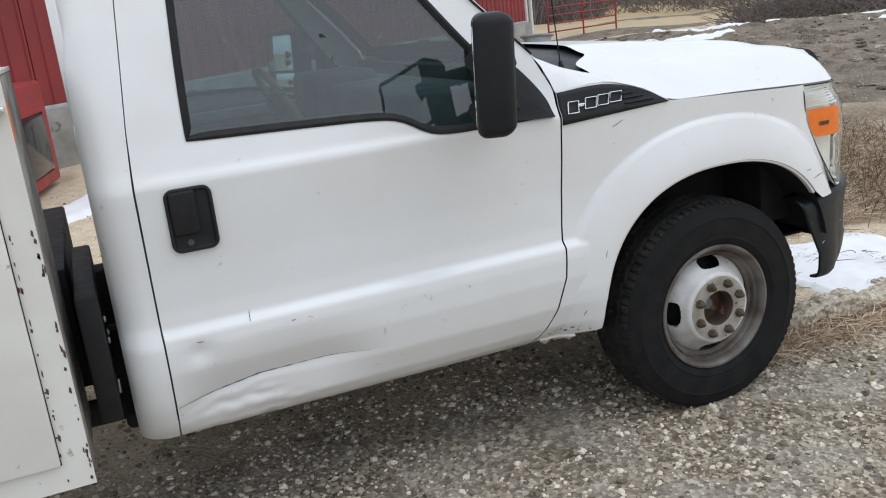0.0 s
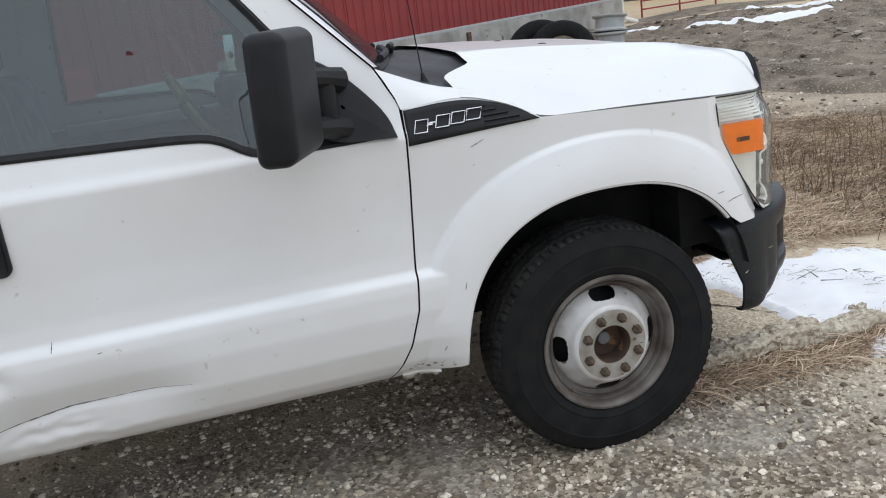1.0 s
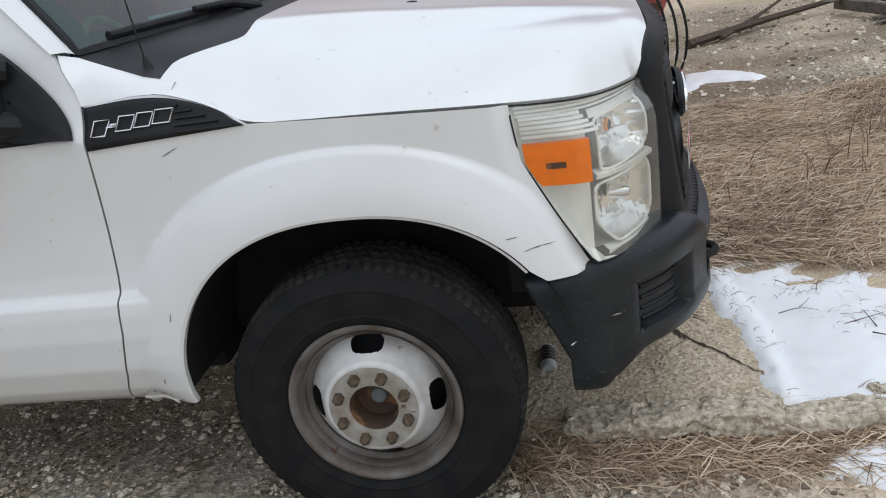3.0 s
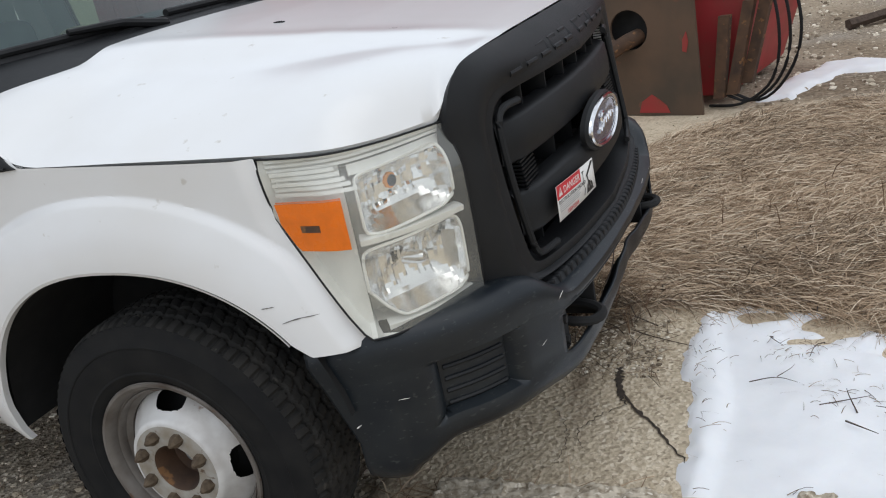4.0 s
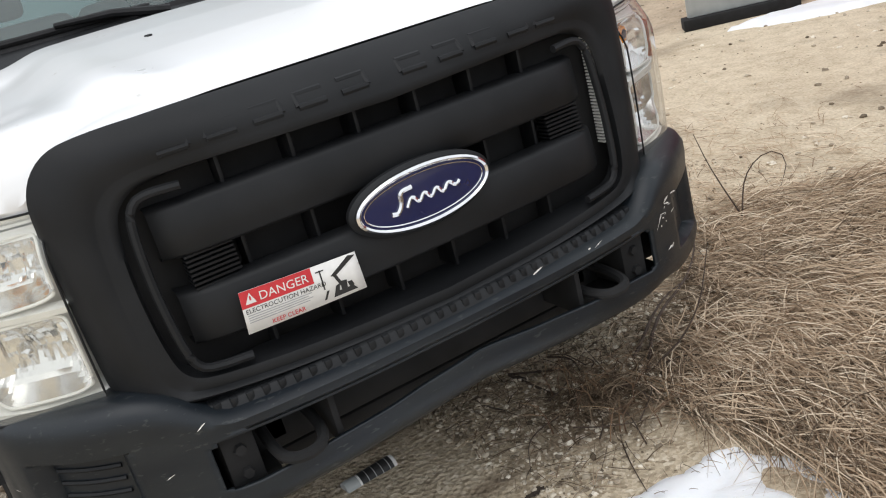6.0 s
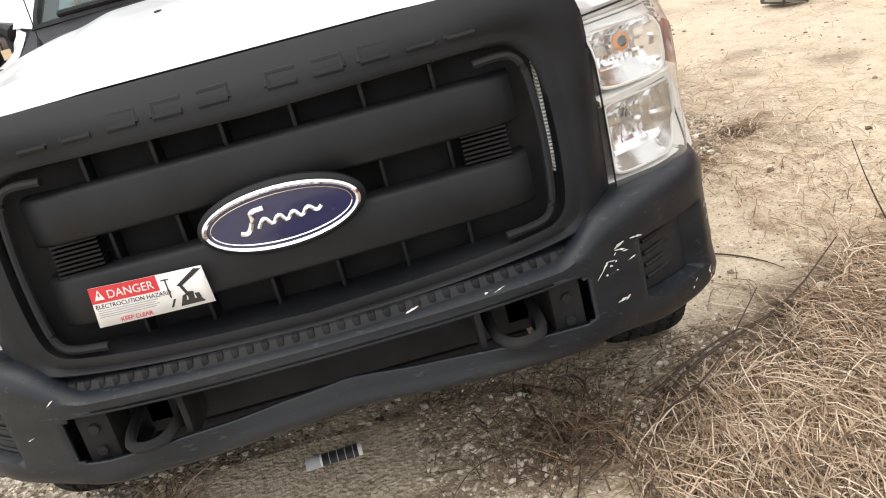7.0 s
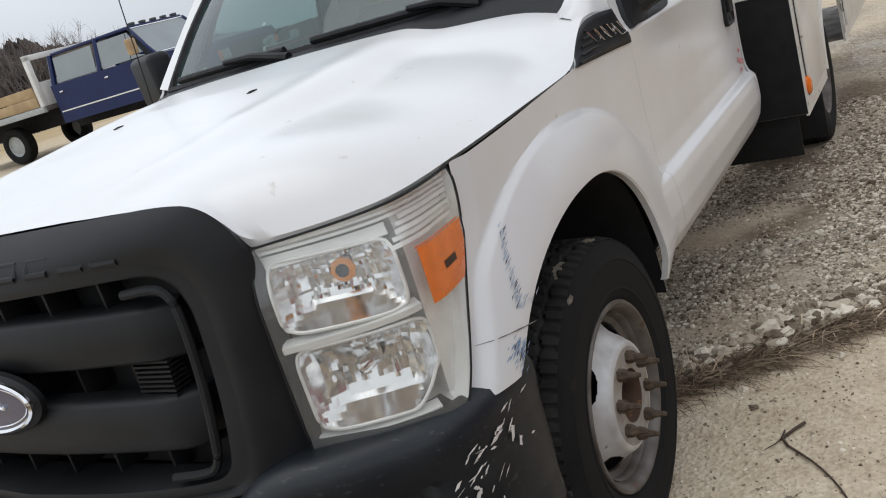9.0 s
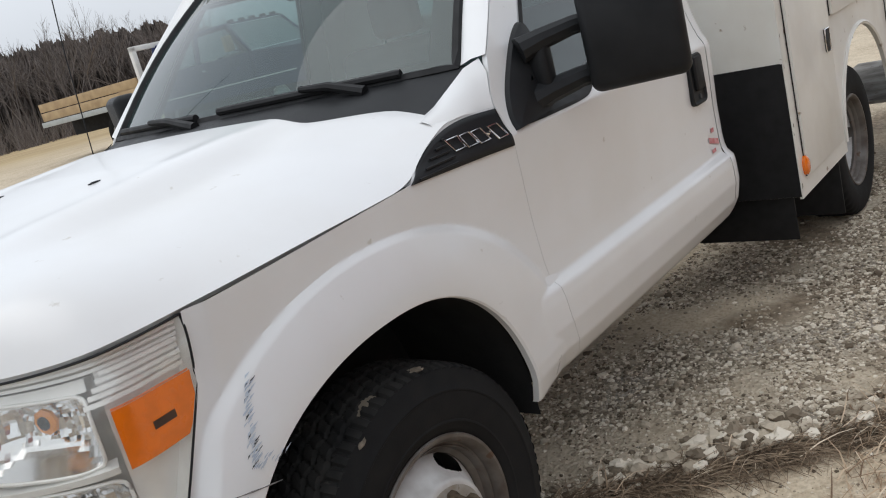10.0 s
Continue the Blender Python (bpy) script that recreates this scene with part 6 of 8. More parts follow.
for row in GND:
    for x, y, z in row:
        wob = 0.25 * noise.noise((x * 0.9, y * 0.9, 7.0)) + 0.10 * noise.noise((x * 4, y * 4, 2.0))
        near = math.hypot(x, y) < 9
        gravel = step(-0.10, 0.35, wob - y - 0.1) if near else 0.2
        left = step(-0.10, 0.12, strip_x(y) - x + wob * 0.5) * step(0.3, 0.7, y) * step(2.8, 1.5, y + wob) if near else 0.0
        gravel = max(gravel * step(1.6, 0.6, x) if x > 0.6 else gravel, left * min(1, max(0, 0.75 - 1.3 * noise.noise((x * 1.7, y * 1.7, 3.0)))))
        pale = step(-0.06, 0.05, poly_dist(x, y, SLAB) + 0.1 * wob) if near else 0.0
        straw = step(-0.2, 0.15, poly_dist(x, y, GRASS) + 0.4 * wob) if near else 0.0
        if near and 0.75 < y < 2.3:
            straw = max(straw, 0.75 * step(0.13, 0.02, abs(x - strip_x(y) - 0.03 + 0.25 * wob)))
            straw = max(straw, 0.6 * step(0.25, 0.05, abs(x + 3.55 + 0.9 * (y - 1.6) + 0.4 * wob)))
        if near and x > 0.3 and -0.4 < y < 0.9:
            crack = abs(x - 0.73 + 0.16 * (y - 0.2) + 0.12 * wob + 0.03 * noise.noise((x * 9, y * 9, 3.0)))
            straw = max(straw, 0.95 * step(0.035, 0.008, crack) * step(-0.3, 0.0, y), step(0.20, 0.07, math.hypot(x - 0.67, (y - 0.52) * 0.8) + 0.5 * wob))
        if near and x < -1.7 and 0.6 < y < 2.0:
            straw = max(straw, 0.8 * step(0.06, 0.26, noise.noise((x * 2.1, y * 2.1, 12.0)) + 0.4 * wob))
        if near and x > 0.2 and y > 2.6:
            beyond = step(0.3, 1.3, x + 0.5 * wob) * step(3.0, 3.6, y + 0.6 * wob + 0.1 * x)
            gravel = max(gravel, beyond * min(1, max(0.25, 0.6 + 1.2 * noise.noise((x * 1.1, y * 1.1, 21.0)))))
            straw = max(straw, beyond * min(0.85, max(0.15, 0.42 + 1.1 * noise.noise((x * 0.8, y * 1.9, 17.0)) + wob)))
        if near and y > 1.4:
            straw = max(straw, 0.55 * step(0.05, 0.30, wob + 0.25 * noise.noise((x * 2.5, y * 2.5, 8.0))))
        vals += [gravel * (1 - pale), pale, straw, 1.0]
zones.data.foreach_set("color", vals)


def ground_nodes():
    n, l = ground_mat.node_tree.nodes, ground_mat.node_tree.links
    b = n["Principled BSDF"]
    b.inputs["Roughness"].default_value = 0.95
    b.inputs["Specular IOR Level"].default_value = 0.15
    co = n.new("ShaderNodeTexCoord")

    def tex(kind, scale, detail=4):
        t = n.new(kind)
        t.inputs["Scale"].default_value = scale
        if kind == "ShaderNodeTexNoise":
            t.inputs["Detail"].default_value = detail
        l.new(co.outputs["Object"], t.inputs["Vector"])
        return t

    def ramp(src, stops):
        r = n.new("ShaderNodeValToRGB")
        e = r.color_ramp.elements
        while len(e) < len(stops):
            e.new(0.5)
        for k, (p, c) in enumerate(stops):
            e[k].position, e[k].color = p, (*c, 1)
        l.new(src, r.inputs["Fac"])
        return r.outputs["Color"]

    def mix(f, a, bb, fixed=None):
        m = n.new("ShaderNodeMix")
        m.data_type = "RGBA"
        if fixed is None:
            l.new(f, m.inputs["Factor"])
        else:
            m.inputs["Factor"].default_value = fixed
        l.new(a, m.inputs["A"])
        l.new(bb, m.inputs["B"])
        return m.outputs["Result"]

    peb = tex("ShaderNodeTexVoronoi", 62)
    pc = ramp(peb.outputs["Color"], [(0.0, (0.062, 0.049, 0.036)), (0.4, (0.21, 0.172, 0.126)), (0.75, (0.45, 0.385, 0.295)), (1.0, (0.72, 0.65, 0.545))])
    dust = ramp(tex("ShaderNodeTexNoise", 2.2, 8).outputs["Fac"], [(0.40, (0, 0, 0)), (0.66, (1, 1, 1))])
    pale_dust = ramp(tex("ShaderNodeTexNoise", 70, 6).outputs["Fac"], [(0.3, (0.38, 0.345, 0.295)), (0.7, (0.60, 0.565, 0.51))])
    d1 = ramp(tex("ShaderNodeTexNoise", 1.3, 9).outputs["Fac"], [(0.28, (0.429, 0.330, 0.226)), (0.5, (0.682, 0.561, 0.402)), (0.72, (0.814, 0.699, 0.533))])
    d2 = ramp(tex("ShaderNodeTexNoise", 55, 7).outputs["Fac"], [(0.30, (0.286, 0.220, 0.149)), (0.5, (0.627, 0.517, 0.374)), (0.75, (0.820, 0.748, 0.583))])
    d3 = ramp(tex("ShaderNodeTexNoise", 9, 8).outputs["Fac"], [(0.34, (0.330, 0.259, 0.182)), (0.5, (0.638, 0.539, 0.407)), (0.66, (0.814, 0.721, 0.583))])
    dirt = mix(None, mix(None, d1, d3, 0.4), d2, 0.40)
    damp = ramp(tex("ShaderNodeTexNoise", 1.9, 10).outputs["Fac"], [(0.50, (0, 0, 0)), (0.68, (1, 1, 1))])
    mud = ramp(tex("ShaderNodeTexNoise", 40, 8).outputs["Fac"], [(0.3, (0.085, 0.062, 0.042)), (0.7, (0.34, 0.27, 0.195))])
    halfdamp = n.new("ShaderNodeMath")
    halfdamp.operation = "MULTIPLY"
    halfdamp.inputs[1].default_value = 0.6
    l.new(damp, halfdamp.inputs[0])
    gravel = mix(halfdamp.outputs[0], mix(dust, pc, mix(None, pc, pale_dust, 0.48)), mix(None, pc, mud, 0.6))
    conc_a = ramp(tex("ShaderNodeTexVoronoi", 80).outputs["Color"], [(0.0, (0.13, 0.096, 0.062)), (0.3, (0.40, 0.325, 0.225)), (0.7, (0.60, 0.505, 0.375)), (1.0, (0.78, 0.70, 0.57))])
    conc = mix(None, conc_a, d1, 0.28)
    straw = ramp(tex("ShaderNodeTexNoise", 26, 8).outputs["Fac"], [(0.3, (0.10, 0.074, 0.050)), (0.55, (0.25, 0.19, 0.13)), (0.8, (0.44, 0.355, 0.255))])
    at = n.new("ShaderNodeAttribute")
    at.attribute_name = "zones"
    sep = n.new("ShaderNodeSeparateColor")
    l.new(at.outputs["Color"], sep.inputs["Color"])
    c = mix(sep.outputs["Red"], dirt, gravel)
    c = mix(sep.outputs["Green"], c, conc)
    c = mix(sep.outputs["Blue"], c, straw)
    leng = n.new("ShaderNodeVectorMath")
    leng.operation = "LENGTH"
    l.new(co.outputs["Object"], leng.inputs[0])
    far = n.new("ShaderNodeMapRange")
    far.inputs["From Min"].default_value, far.inputs["From Max"].default_value = 19, 34
    l.new(leng.outputs["Value"], far.inputs["Value"])
    field = ramp(tex("ShaderNodeTexNoise", 0.3, 9).outputs["Fac"], [(0.3, (0.34, 0.25, 0.14)), (0.6, (0.46, 0.35, 0.20)), (0.8, (0.38, 0.29, 0.18))])
    l.new(mix(far.outputs["Result"], c, field), b.inputs["Base Color"])
    bp = n.new("ShaderNodeBump")
    bp.inputs["Strength"].default_value, bp.inputs["Distance"].default_value = 0.5, 0.012
    l.new(peb.outputs["Distance"], bp.inputs["Height"])
    bp2 = n.new("ShaderNodeBump")
    bp2.inputs["Strength"].default_value, bp2.inputs["Distance"].default_value = 0.7, 0.010
    l.new(tex("ShaderNodeTexNoise", 75, 10).outputs["Fac"], bp2.inputs["Height"])
    l.new(bp.outputs["Normal"], bp2.inputs["Normal"])
    l.new(bp2.outputs["Normal"], b.inputs["Normal"])


ground_nodes()


def island_mat(name, stops, rough=0.9, bump=0.4, bump_scale=120):
    """Colour that differs from one loose piece to the next."""
    m = bpy.data.materials.new(name)
    m.use_nodes = True
    n, l = m.node_tree.nodes, m.node_tree.links
    b = n["Principled BSDF"]
    b.inputs["Roughness"].default_value = rough
    b.inputs["Specular IOR Level"].default_value = 0.25
    g = n.new("ShaderNodeNewGeometry")
    r = n.new("ShaderNodeValToRGB")
    e = r.color_ramp.elements
    while len(e) < len(stops):
        e.new(0.5)
    for k, (p, c) in enumerate(stops):
        e[k].position, e[k].color = p, (*c, 1)
    l.new(g.outputs["Random Per Island"], r.inputs["Fac"])
    t = n.new("ShaderNodeTexNoise")
    t.inputs["Scale"].default_value = bump_scale
    co = n.new("ShaderNodeTexCoord")
    l.new(co.outputs["Object"], t.inputs["Vector"])
    l.new(r.outputs["Color"], b.inputs["Base Color"])
    bp = n.new("ShaderNodeBump")
    bp.inputs["Strength"].default_value, bp.inputs["Distance"].default_value = bump, 0.004
    l.new(t.outputs["Fac"], bp.inputs["Height"])
    l.new(bp.outputs["Normal"], b.inputs["Normal"])
    return m


STONE = island_mat("gravel_stone", [(0.0, (0.12, 0.092, 0.064)), (0.3, (0.33, 0.272, 0.20)), (0.65, (0.60, 0.52, 0.405)), (1.0, (0.86, 0.785, 0.66))])
STRAW = island_mat("dry_straw", [(0.0, (0.16, 0.103, 0.064)), (0.3, (0.375, 0.265, 0.170)), (0.7, (0.60, 0.455, 0.315)), (1.0, (0.80, 0.675, 0.515))], bump=0.0)
TWIG = mat("dead_twig", (0.085, 0.058, 0.042), 0.9, var=0.4, scale=40, bump=0.5, bump_scale=200)
rs = np.random.RandomState(4)


def stone_shapes(k, fine=1):
    out = []
    for q in range(k):
        bm = bmesh.new()
        bmesh.ops.create_icosphere(bm, subdivisions=fine, radius=1.0)
        for v in bm.verts:
            v.co *= 0.62 + 0.7 * rs.rand() if fine == 1 else 0.9 + 0.75 * noise.noise(v.co * 1.3 + Vector((q * 3.1, 0, 0))) + 0.12 * rs.rand()
        sx, sy = rs.uniform(0.75, 1.35), rs.uniform(0.7, 1.1)
        for v in bm.verts:
            v.co = Vector((v.co.x * sx, v.co.y * sy, v.co.z * 0.62))
        bm.verts.ensure_lookup_table()
        out.append((np.array([v.co[:] for v in bm.verts]), [tuple(v.index for v in f.verts) for f in bm.faces]))
        bm.free()
    return out


SHAPES = stone_shapes(18)
BIG = stone_shapes(14, 2)


def scatter_stones(name, label, count, place, sizes):
    v, f, k = [], [], 0
    for _ in range(count):
        x, y = place()
        sz = sizes[0] * (sizes[1] / sizes[0]) ** (rs.rand() ** 2.2)
        pv, pf = SHAPES[rs.randint(len(SHAPES))] if sz < 0.0125 else BIG[rs.randint(len(BIG))]
        a = rs.rand() * 6.283
        c, s_ = math.cos(a), math.sin(a)
        q = pv * sz
        q = np.stack([q[:, 0] * c - q[:, 1] * s_, q[:, 0] * s_ + q[:, 1] * c, q[:, 2]], 1)
        v.append(q + np.array([x, y, ground_z(x, y) + sz * 0.22]))
        f += [tuple(i + k for i in t) for t in pf]
        k += len(pv)
    ob = ob_from(name, np.concatenate(v), f, STONE, smooth=False)
    return tagged(ob, label, "gravel", kind="stuff")


def right_gravel():
    while True:
        x, y = rs.uniform(-2.7, 0.9), rs.uniform(-1.95, 0.3)
        if noise.noise((x * 2.2, y * 2.2, 9.0)) + rs.normal(0, 0.2) < 0.22 and poly_dist(x, y, SLAB) < 0.0:
            return x, y


scatter_stones("gravel_stones", "loose grey and tan gravel stones beside the truck", 10000, right_gravel, (0.004, 0.016))
scatter_stones("gravel_stones", "loose grey and tan gravel stones beside the truck", 1500, lambda: (rs.uniform(0.5, 2.2), -0.75 - abs(rs.normal(0, 0.5))), (0.005, 0.018))
def left_gravel():
    while True:
        x, y = rs.uniform(-4.4, -0.5), rs.uniform(0.35, 2.1)
        if x < strip_x(y) + 0.10 * rs.rand() and noise.noise((x * 1.7, y * 1.7, 3.0)) + 0.5 * noise.noise((x * 5, y * 5, 6.0)) + rs.normal(0, 0.14) < 0.30 - 0.3 * max(0, y - 1.4):
            return x, y


scatter_stones("gravel_stones", "loose pale crushed gravel along the truck", 34000, left_gravel, (0.0035, 0.012))
scatter_stones("gravel_stones", "coarse pale broken stones in dirt beside the truck", 520, left_gravel, (0.009, 0.026))
scatter_stones("gravel_stones", "pale broken stones in a row on the dirt", 420, lambda: ((lambda y: (strip_x(y) - 0.13 + rs.normal(0, 0.075), y))(rs.uniform(0.85, 1.9))), (0.010, 0.040))
scatter_stones("gravel_stones", "grey crushed gravel patch before the pallet", 2600, lambda: (3.35 + rs.normal(0, 0.5), 4.15 + rs.normal(0, 0.45)), (0.005, 0.015))
scatter_stones("gravel_stones", "loose stones on the rubbly soil beyond the grass", 3000, lambda: (rs.uniform(0.9, 5.5), rs.uniform(3.5, 8.5)), (0.006, 0.028))
scatter_stones("gravel_stones", "scattered small stones on sandy dirt", 2600, lambda: (rs.uniform(-6, 4.5), rs.uniform(0.8, 7)), (0.005, 0.020))
scatter_stones("gravel_stones", "fine grit on the sandy dirt beside the truck", 6500, lambda: (rs.uniform(-1.6, 0.6), rs.uniform(0.75, 2.4)), (0.0018, 0.007))


def bare_soil():
    while True:
        x, y = rs.uniform(0.0, 1.0), rs.uniform(0.1, 1.15)
        if y + 1.48 * x < 1.80 + rs.normal(0, 0.12) and math.hypot(x, 0.4 * (y - 0.87)) > 0.20:
            return x, y


scatter_stones("gravel_stones", "small stones in brown soil under the bumper", 4200, bare_soil, (0.003, 0.011))

# matted dry grass
def blades(count, place, length, height, flow, width=0.0022, lift=0.0):
    v, f, k = [], [], 0
    for _ in range(count):
        x, y = place()
        a = flow(x, y)
        L = rs.uniform(*length)
        h = rs.uniform(*height)
        z0 = ground_z(x, y) + lift
        d = np.array([math.cos(a), math.sin(a)])
        side = np.array([-d[1], d[0]]) * width * rs.uniform(0.7, 1.6)
        bend = rs.normal(0, 0.22)
        pts = []
        for t in (0.0, 0.35, 0.7, 1.0):
            b = a + bend * t
            p = np.array([x, y]) + np.array([math.cos(b), math.sin(b)]) * L * t
            z = z0 + 0.004 + h * math.sin(math.pi * min(t * 0.75 + 0.1, 1))
            w = side * (1 - 0.75 * t)
            pts += [(*(p - w), z), (*(p + w), z + 0.001)]
        v += pts
        for i in (0, 2, 4):
            f.append((k + i, k + i + 1, k + i + 3, k + i + 2))
        k += 8
    return np.array(v), f


def flow(x, y):
    return 0.35 + 1.8 * noise.noise((x * 0.9, y * 0.7, 5.0)) + rs.normal(0, 0.65) + (math.pi if rs.rand() < 0.35 else 0)


def in_grass():
    while True:
        x, y = rs.uniform(-0.2, 4.6), rs.uniform(-0.3, 3.8)
        if x < 0.95 and y + 1.48 * x < 1.74 + 0.3 * noise.noise((x * 4, y * 4, 9.0)) and rs.rand() > 0.05:
            continue
        d = poly_dist(x, y, GRASS) + 0.18 * noise.noise((x * 2, y * 2, 1.0))
        if d > -0.10 * rs.rand() and poly_dist(x, y, SNOW) < 0.03 * rs.rand() and (math.hypot(x - 1, y - 1.2) < 1.5 or rs.rand() < 0.55):
            return x, y


tagged(ob_from("dry_grass", *blades(62000, in_grass, (0.07, 0.28), (0.003, 0.050), flow, 0.0016), STRAW, smooth=False), "matted dry tan grass lying flat on the ground", "grass", kind="stuff")


def near_edges():
    k = rs.rand()
    if k < 0.45:
        return rs.uniform(0.35, 1.9), -0.72 + rs.normal(0, 0.07)
    if k < 0.47:
        return (lambda y: (strip_x(y) + 0.03 + rs.normal(0, 0.07), y))(rs.uniform(0.8, 2.0))
    return rs.uniform(-3.5, 0.4), 1.55 + abs(rs.normal(0, 0.7))


SOGGY = island_mat("soggy_grass", [(0.0, (0.06, 0.04, 0.026)), (0.6, (0.19, 0.135, 0.088)), (1.0, (0.38, 0.29, 0.20))], bump=0.0)


def weed_strip():
    while True:
        y = rs.uniform(0.78, 2.1)
        x = strip_x(y) + 0.04 + rs.normal(0, 0.06)
        if noise.noise((x * 3, y * 3, 2.0)) + rs.normal(0, 0.2) > -0.1:
            return x, y


tagged(ob_from("dry_grass", *blades(2600, weed_strip, (0.04, 0.16), (0.002, 0.022), lambda x, y: 2.0 + rs.normal(0, 0.8) + (math.pi if rs.rand() < 0.5 else 0), 0.0014), SOGGY, smooth=False), "flattened brown weeds in a strip on the dirt", "grass", kind="stuff")


tagged(ob_from("dry_grass", *blades(900, bare_soil, (0.03, 0.13), (0.002, 0.014), lambda x, y: rs.uniform(0, 6.283), 0.0012), SOGGY, smooth=False), "sparse brown litter on bare soil", "grass", kind="stuff")


def brown_patch():
    while True:
        x, y = in_grass()
        if noise.noise((x * 1.3, y * 1.3, 15.0)) + rs.normal(0, 0.1) > 0.12:
            return x, y


tagged(ob_from("dry_grass", *blades(11000, brown_patch, (0.06, 0.24), (0.006, 0.055), flow, 0.0016), SOGGY, smooth=False), "darker brown matted grass between straw", "grass", kind="stuff")
tagged(ob_from("dry_grass", *blades(6500, near_edges, (0.05, 0.24), (0.003, 0.035), lambda x, y: rs.normal(0, 0.7) + (math.pi if rs.rand() < 0.5 else 0), 0.0018), STRAW, smooth=False), "thin strands of dry grass along the slab edge", "grass", kind="stuff")


def far_grass():
    while True:
        x, y = rs.uniform(2.0, 5.2), rs.uniform(-0.4, 3.6)
        if poly_dist(x, y, SNOW) < 0.0 and rs.normal(2.5, 0.25) < x and noise.noise((x * 1.6, y * 1.6, 19.0)) + rs.normal(0, 0.2) > -0.15:
            return x, y


tagged(ob_from("dry_grass", *blades(8000, far_grass, (0.06, 0.26), (0.01, 0.07), flow, 0.0022), SOGGY, smooth=False), "dark brown tussocks of wet dead grass", "grass", kind="stuff")
# upright dry weeds
WEED = island_mat("dry_weed", [(0.0, (0.10, 0.055, 0.035)), (0.5, (0.20, 0.125, 0.075)), (1.0, (0.36, 0.26, 0.16))], bump=0.0)


def weed_clump(cx, cy, n, h, spread):
    vs_ = []
    for _ in range(n):
        x, y = cx + rs.normal(0, spread), cy + rs.normal(0, spread)
        hh = h * rs.uniform(0.4, 1.1)
        lx, ly = rs.normal(0, 0.3) * hh, rs.normal(0, 0.3) * hh
        z0 = ground_z(x, y)
        p = [(x, y, z0), (x + lx * 0.35, y + ly * 0.35, z0 + hh * 0.55), (x + lx, y + ly, z0 + hh)]
        vs_.append(tube(p, 0.002, 4, radii=[0.0028, 0.002, 0.0008]))
        for _ in range(3):
            t = rs.uniform(0.45, 0.95)
            q = np.array(p[1]) * (1 - (t - 0.45) / 0.5) + np.array(p[2]) * ((t - 0.45) / 0.5)
            e = q + np.array([rs.normal(0, 0.06), rs.normal(0, 0.06), rs.uniform(0.01, 0.07)])
            vs_.append(tube([q, (q + e) / 2 + np.array([0, 0, 0.004]), e], 0.0012, 3, radii=[0.0015, 0.001, 0.0005]))
    return joined(*vs_)


for k, (cx, cy, n_, h_, sp) in enumerate(((2.6, 1.2, 40, 0.26, 0.22), (3.1, 2.0, 44, 0.32, 0.26), (2.9, 0.6, 30, 0.24, 0.20), (3.6, 1.1, 40, 0.30, 0.26), (2.7, 0.15, 46, 0.20, 0.20), (3.3, 1.6, 60, 0.24, 0.40), (4.0, 2.3, 50, 0.28, 0.35), (2.2, 1.9, 24, 0.24, 0.22), (1.5, 1.5, 10, 0.18, 0.3), (0.72, 0.55, 22, 0.09, 0.10))):
    tagged(ob_from("weed_clump", *weed_clump(cx, cy, n_, h_, sp), WEED, smooth=False), "clump of dead brown weeds standing in matted grass", "weeds", kind="stuff")


# snow patches
SNOWM = mat("old_snow", (0.87, 0.875, 0.885), 0.55, var=0.10, scale=5, tint=(0.79, 0.795, 0.81), bump=0.5, bump_scale=70, spots=0.27, spot_scale=50, spot_colour=(0.42, 0.36, 0.28), spec=0.3)
SNOWM.node_tree.nodes["Principled BSDF"].inputs["Subsurface Weight"].default_value = 0.15
SNOWM.node_tree.nodes["Principled BSDF"].inputs["Subsurface Radius"].default_value = (0.02, 0.025, 0.03)


def bank_z(x, y):
    """Rough bank of dumped soil behind the yard."""
    edge = x + 0.5 * y - 7.6 + 0.8 * noise.noise((x * 0.5, y * 0.5, 3.0))
    far = math.hypot(x + 2, y + 3.5)
    k = step(0.0, 1.2, edge) * step(26.5, 22.5, far)
    big = 0.10 + 0.16 * step(9, 18, far)
    lump = big * (1 - abs(noise.noise((x * 0.45, y * 0.45, 1.0)))) + 0.5 * big * noise.noise((x * 1.3, y * 1.3, 2.0)) + 0.035 * noise.noise((x * 4, y * 4, 4.0))
    # broken clods and washed-out steps
    lump += 0.10 * (0.4 - abs(noise.noise((x * 2.1 + 0.5 * noise.noise((x, y, 5.0)), y * 2.1, 8.0)))) + 0.06 * abs(noise.noise((x * 5.5, y * 5.5, 9.0)))
    ledge = (x + 0.55 * y) * 1.1 + 1.2 * noise.noise((x * 0.7, y * 0.7, 11.0))
    lump += 0.11 * step(0.0, 0.10, ledge % 1.0) * step(1.0, 0.3, ledge % 1.0)
    return ground_z(x, y) - 0.06 + k * (0.06 + 0.55 * max(lump, -0.02))


bx, by = np.arange(3.6, 22.5, 0.085), np.arange(1.0, 25.0, 0.085)
BANK = mat("dumped_soil", (0.24, 0.20, 0.155), 0.95, var=0.6, scale=2.6, tint=(0.105, 0.086, 0.066), bump=1.0, bump_scale=24, spots=0.42, spot_scale=38, spot_colour=(0.36, 0.315, 0.25), spec=0.1)
tagged(ob_from("soil_bank", *grid(np.array([[(x, y, bank_z(x, y)) for x in bx] for y in by])), BANK), "rough grey-brown bank of dumped soil behind the yard", "ground", kind="structure")
CLOD = island_mat("soil_clod", [(0.0, (0.060, 0.047, 0.036)), (0.45, (0.17, 0.14, 0.105)), (0.8, (0.29, 0.25, 0.20)), (1.0, (0.46, 0.42, 0.36))], bump=0.8, bump_scale=40)


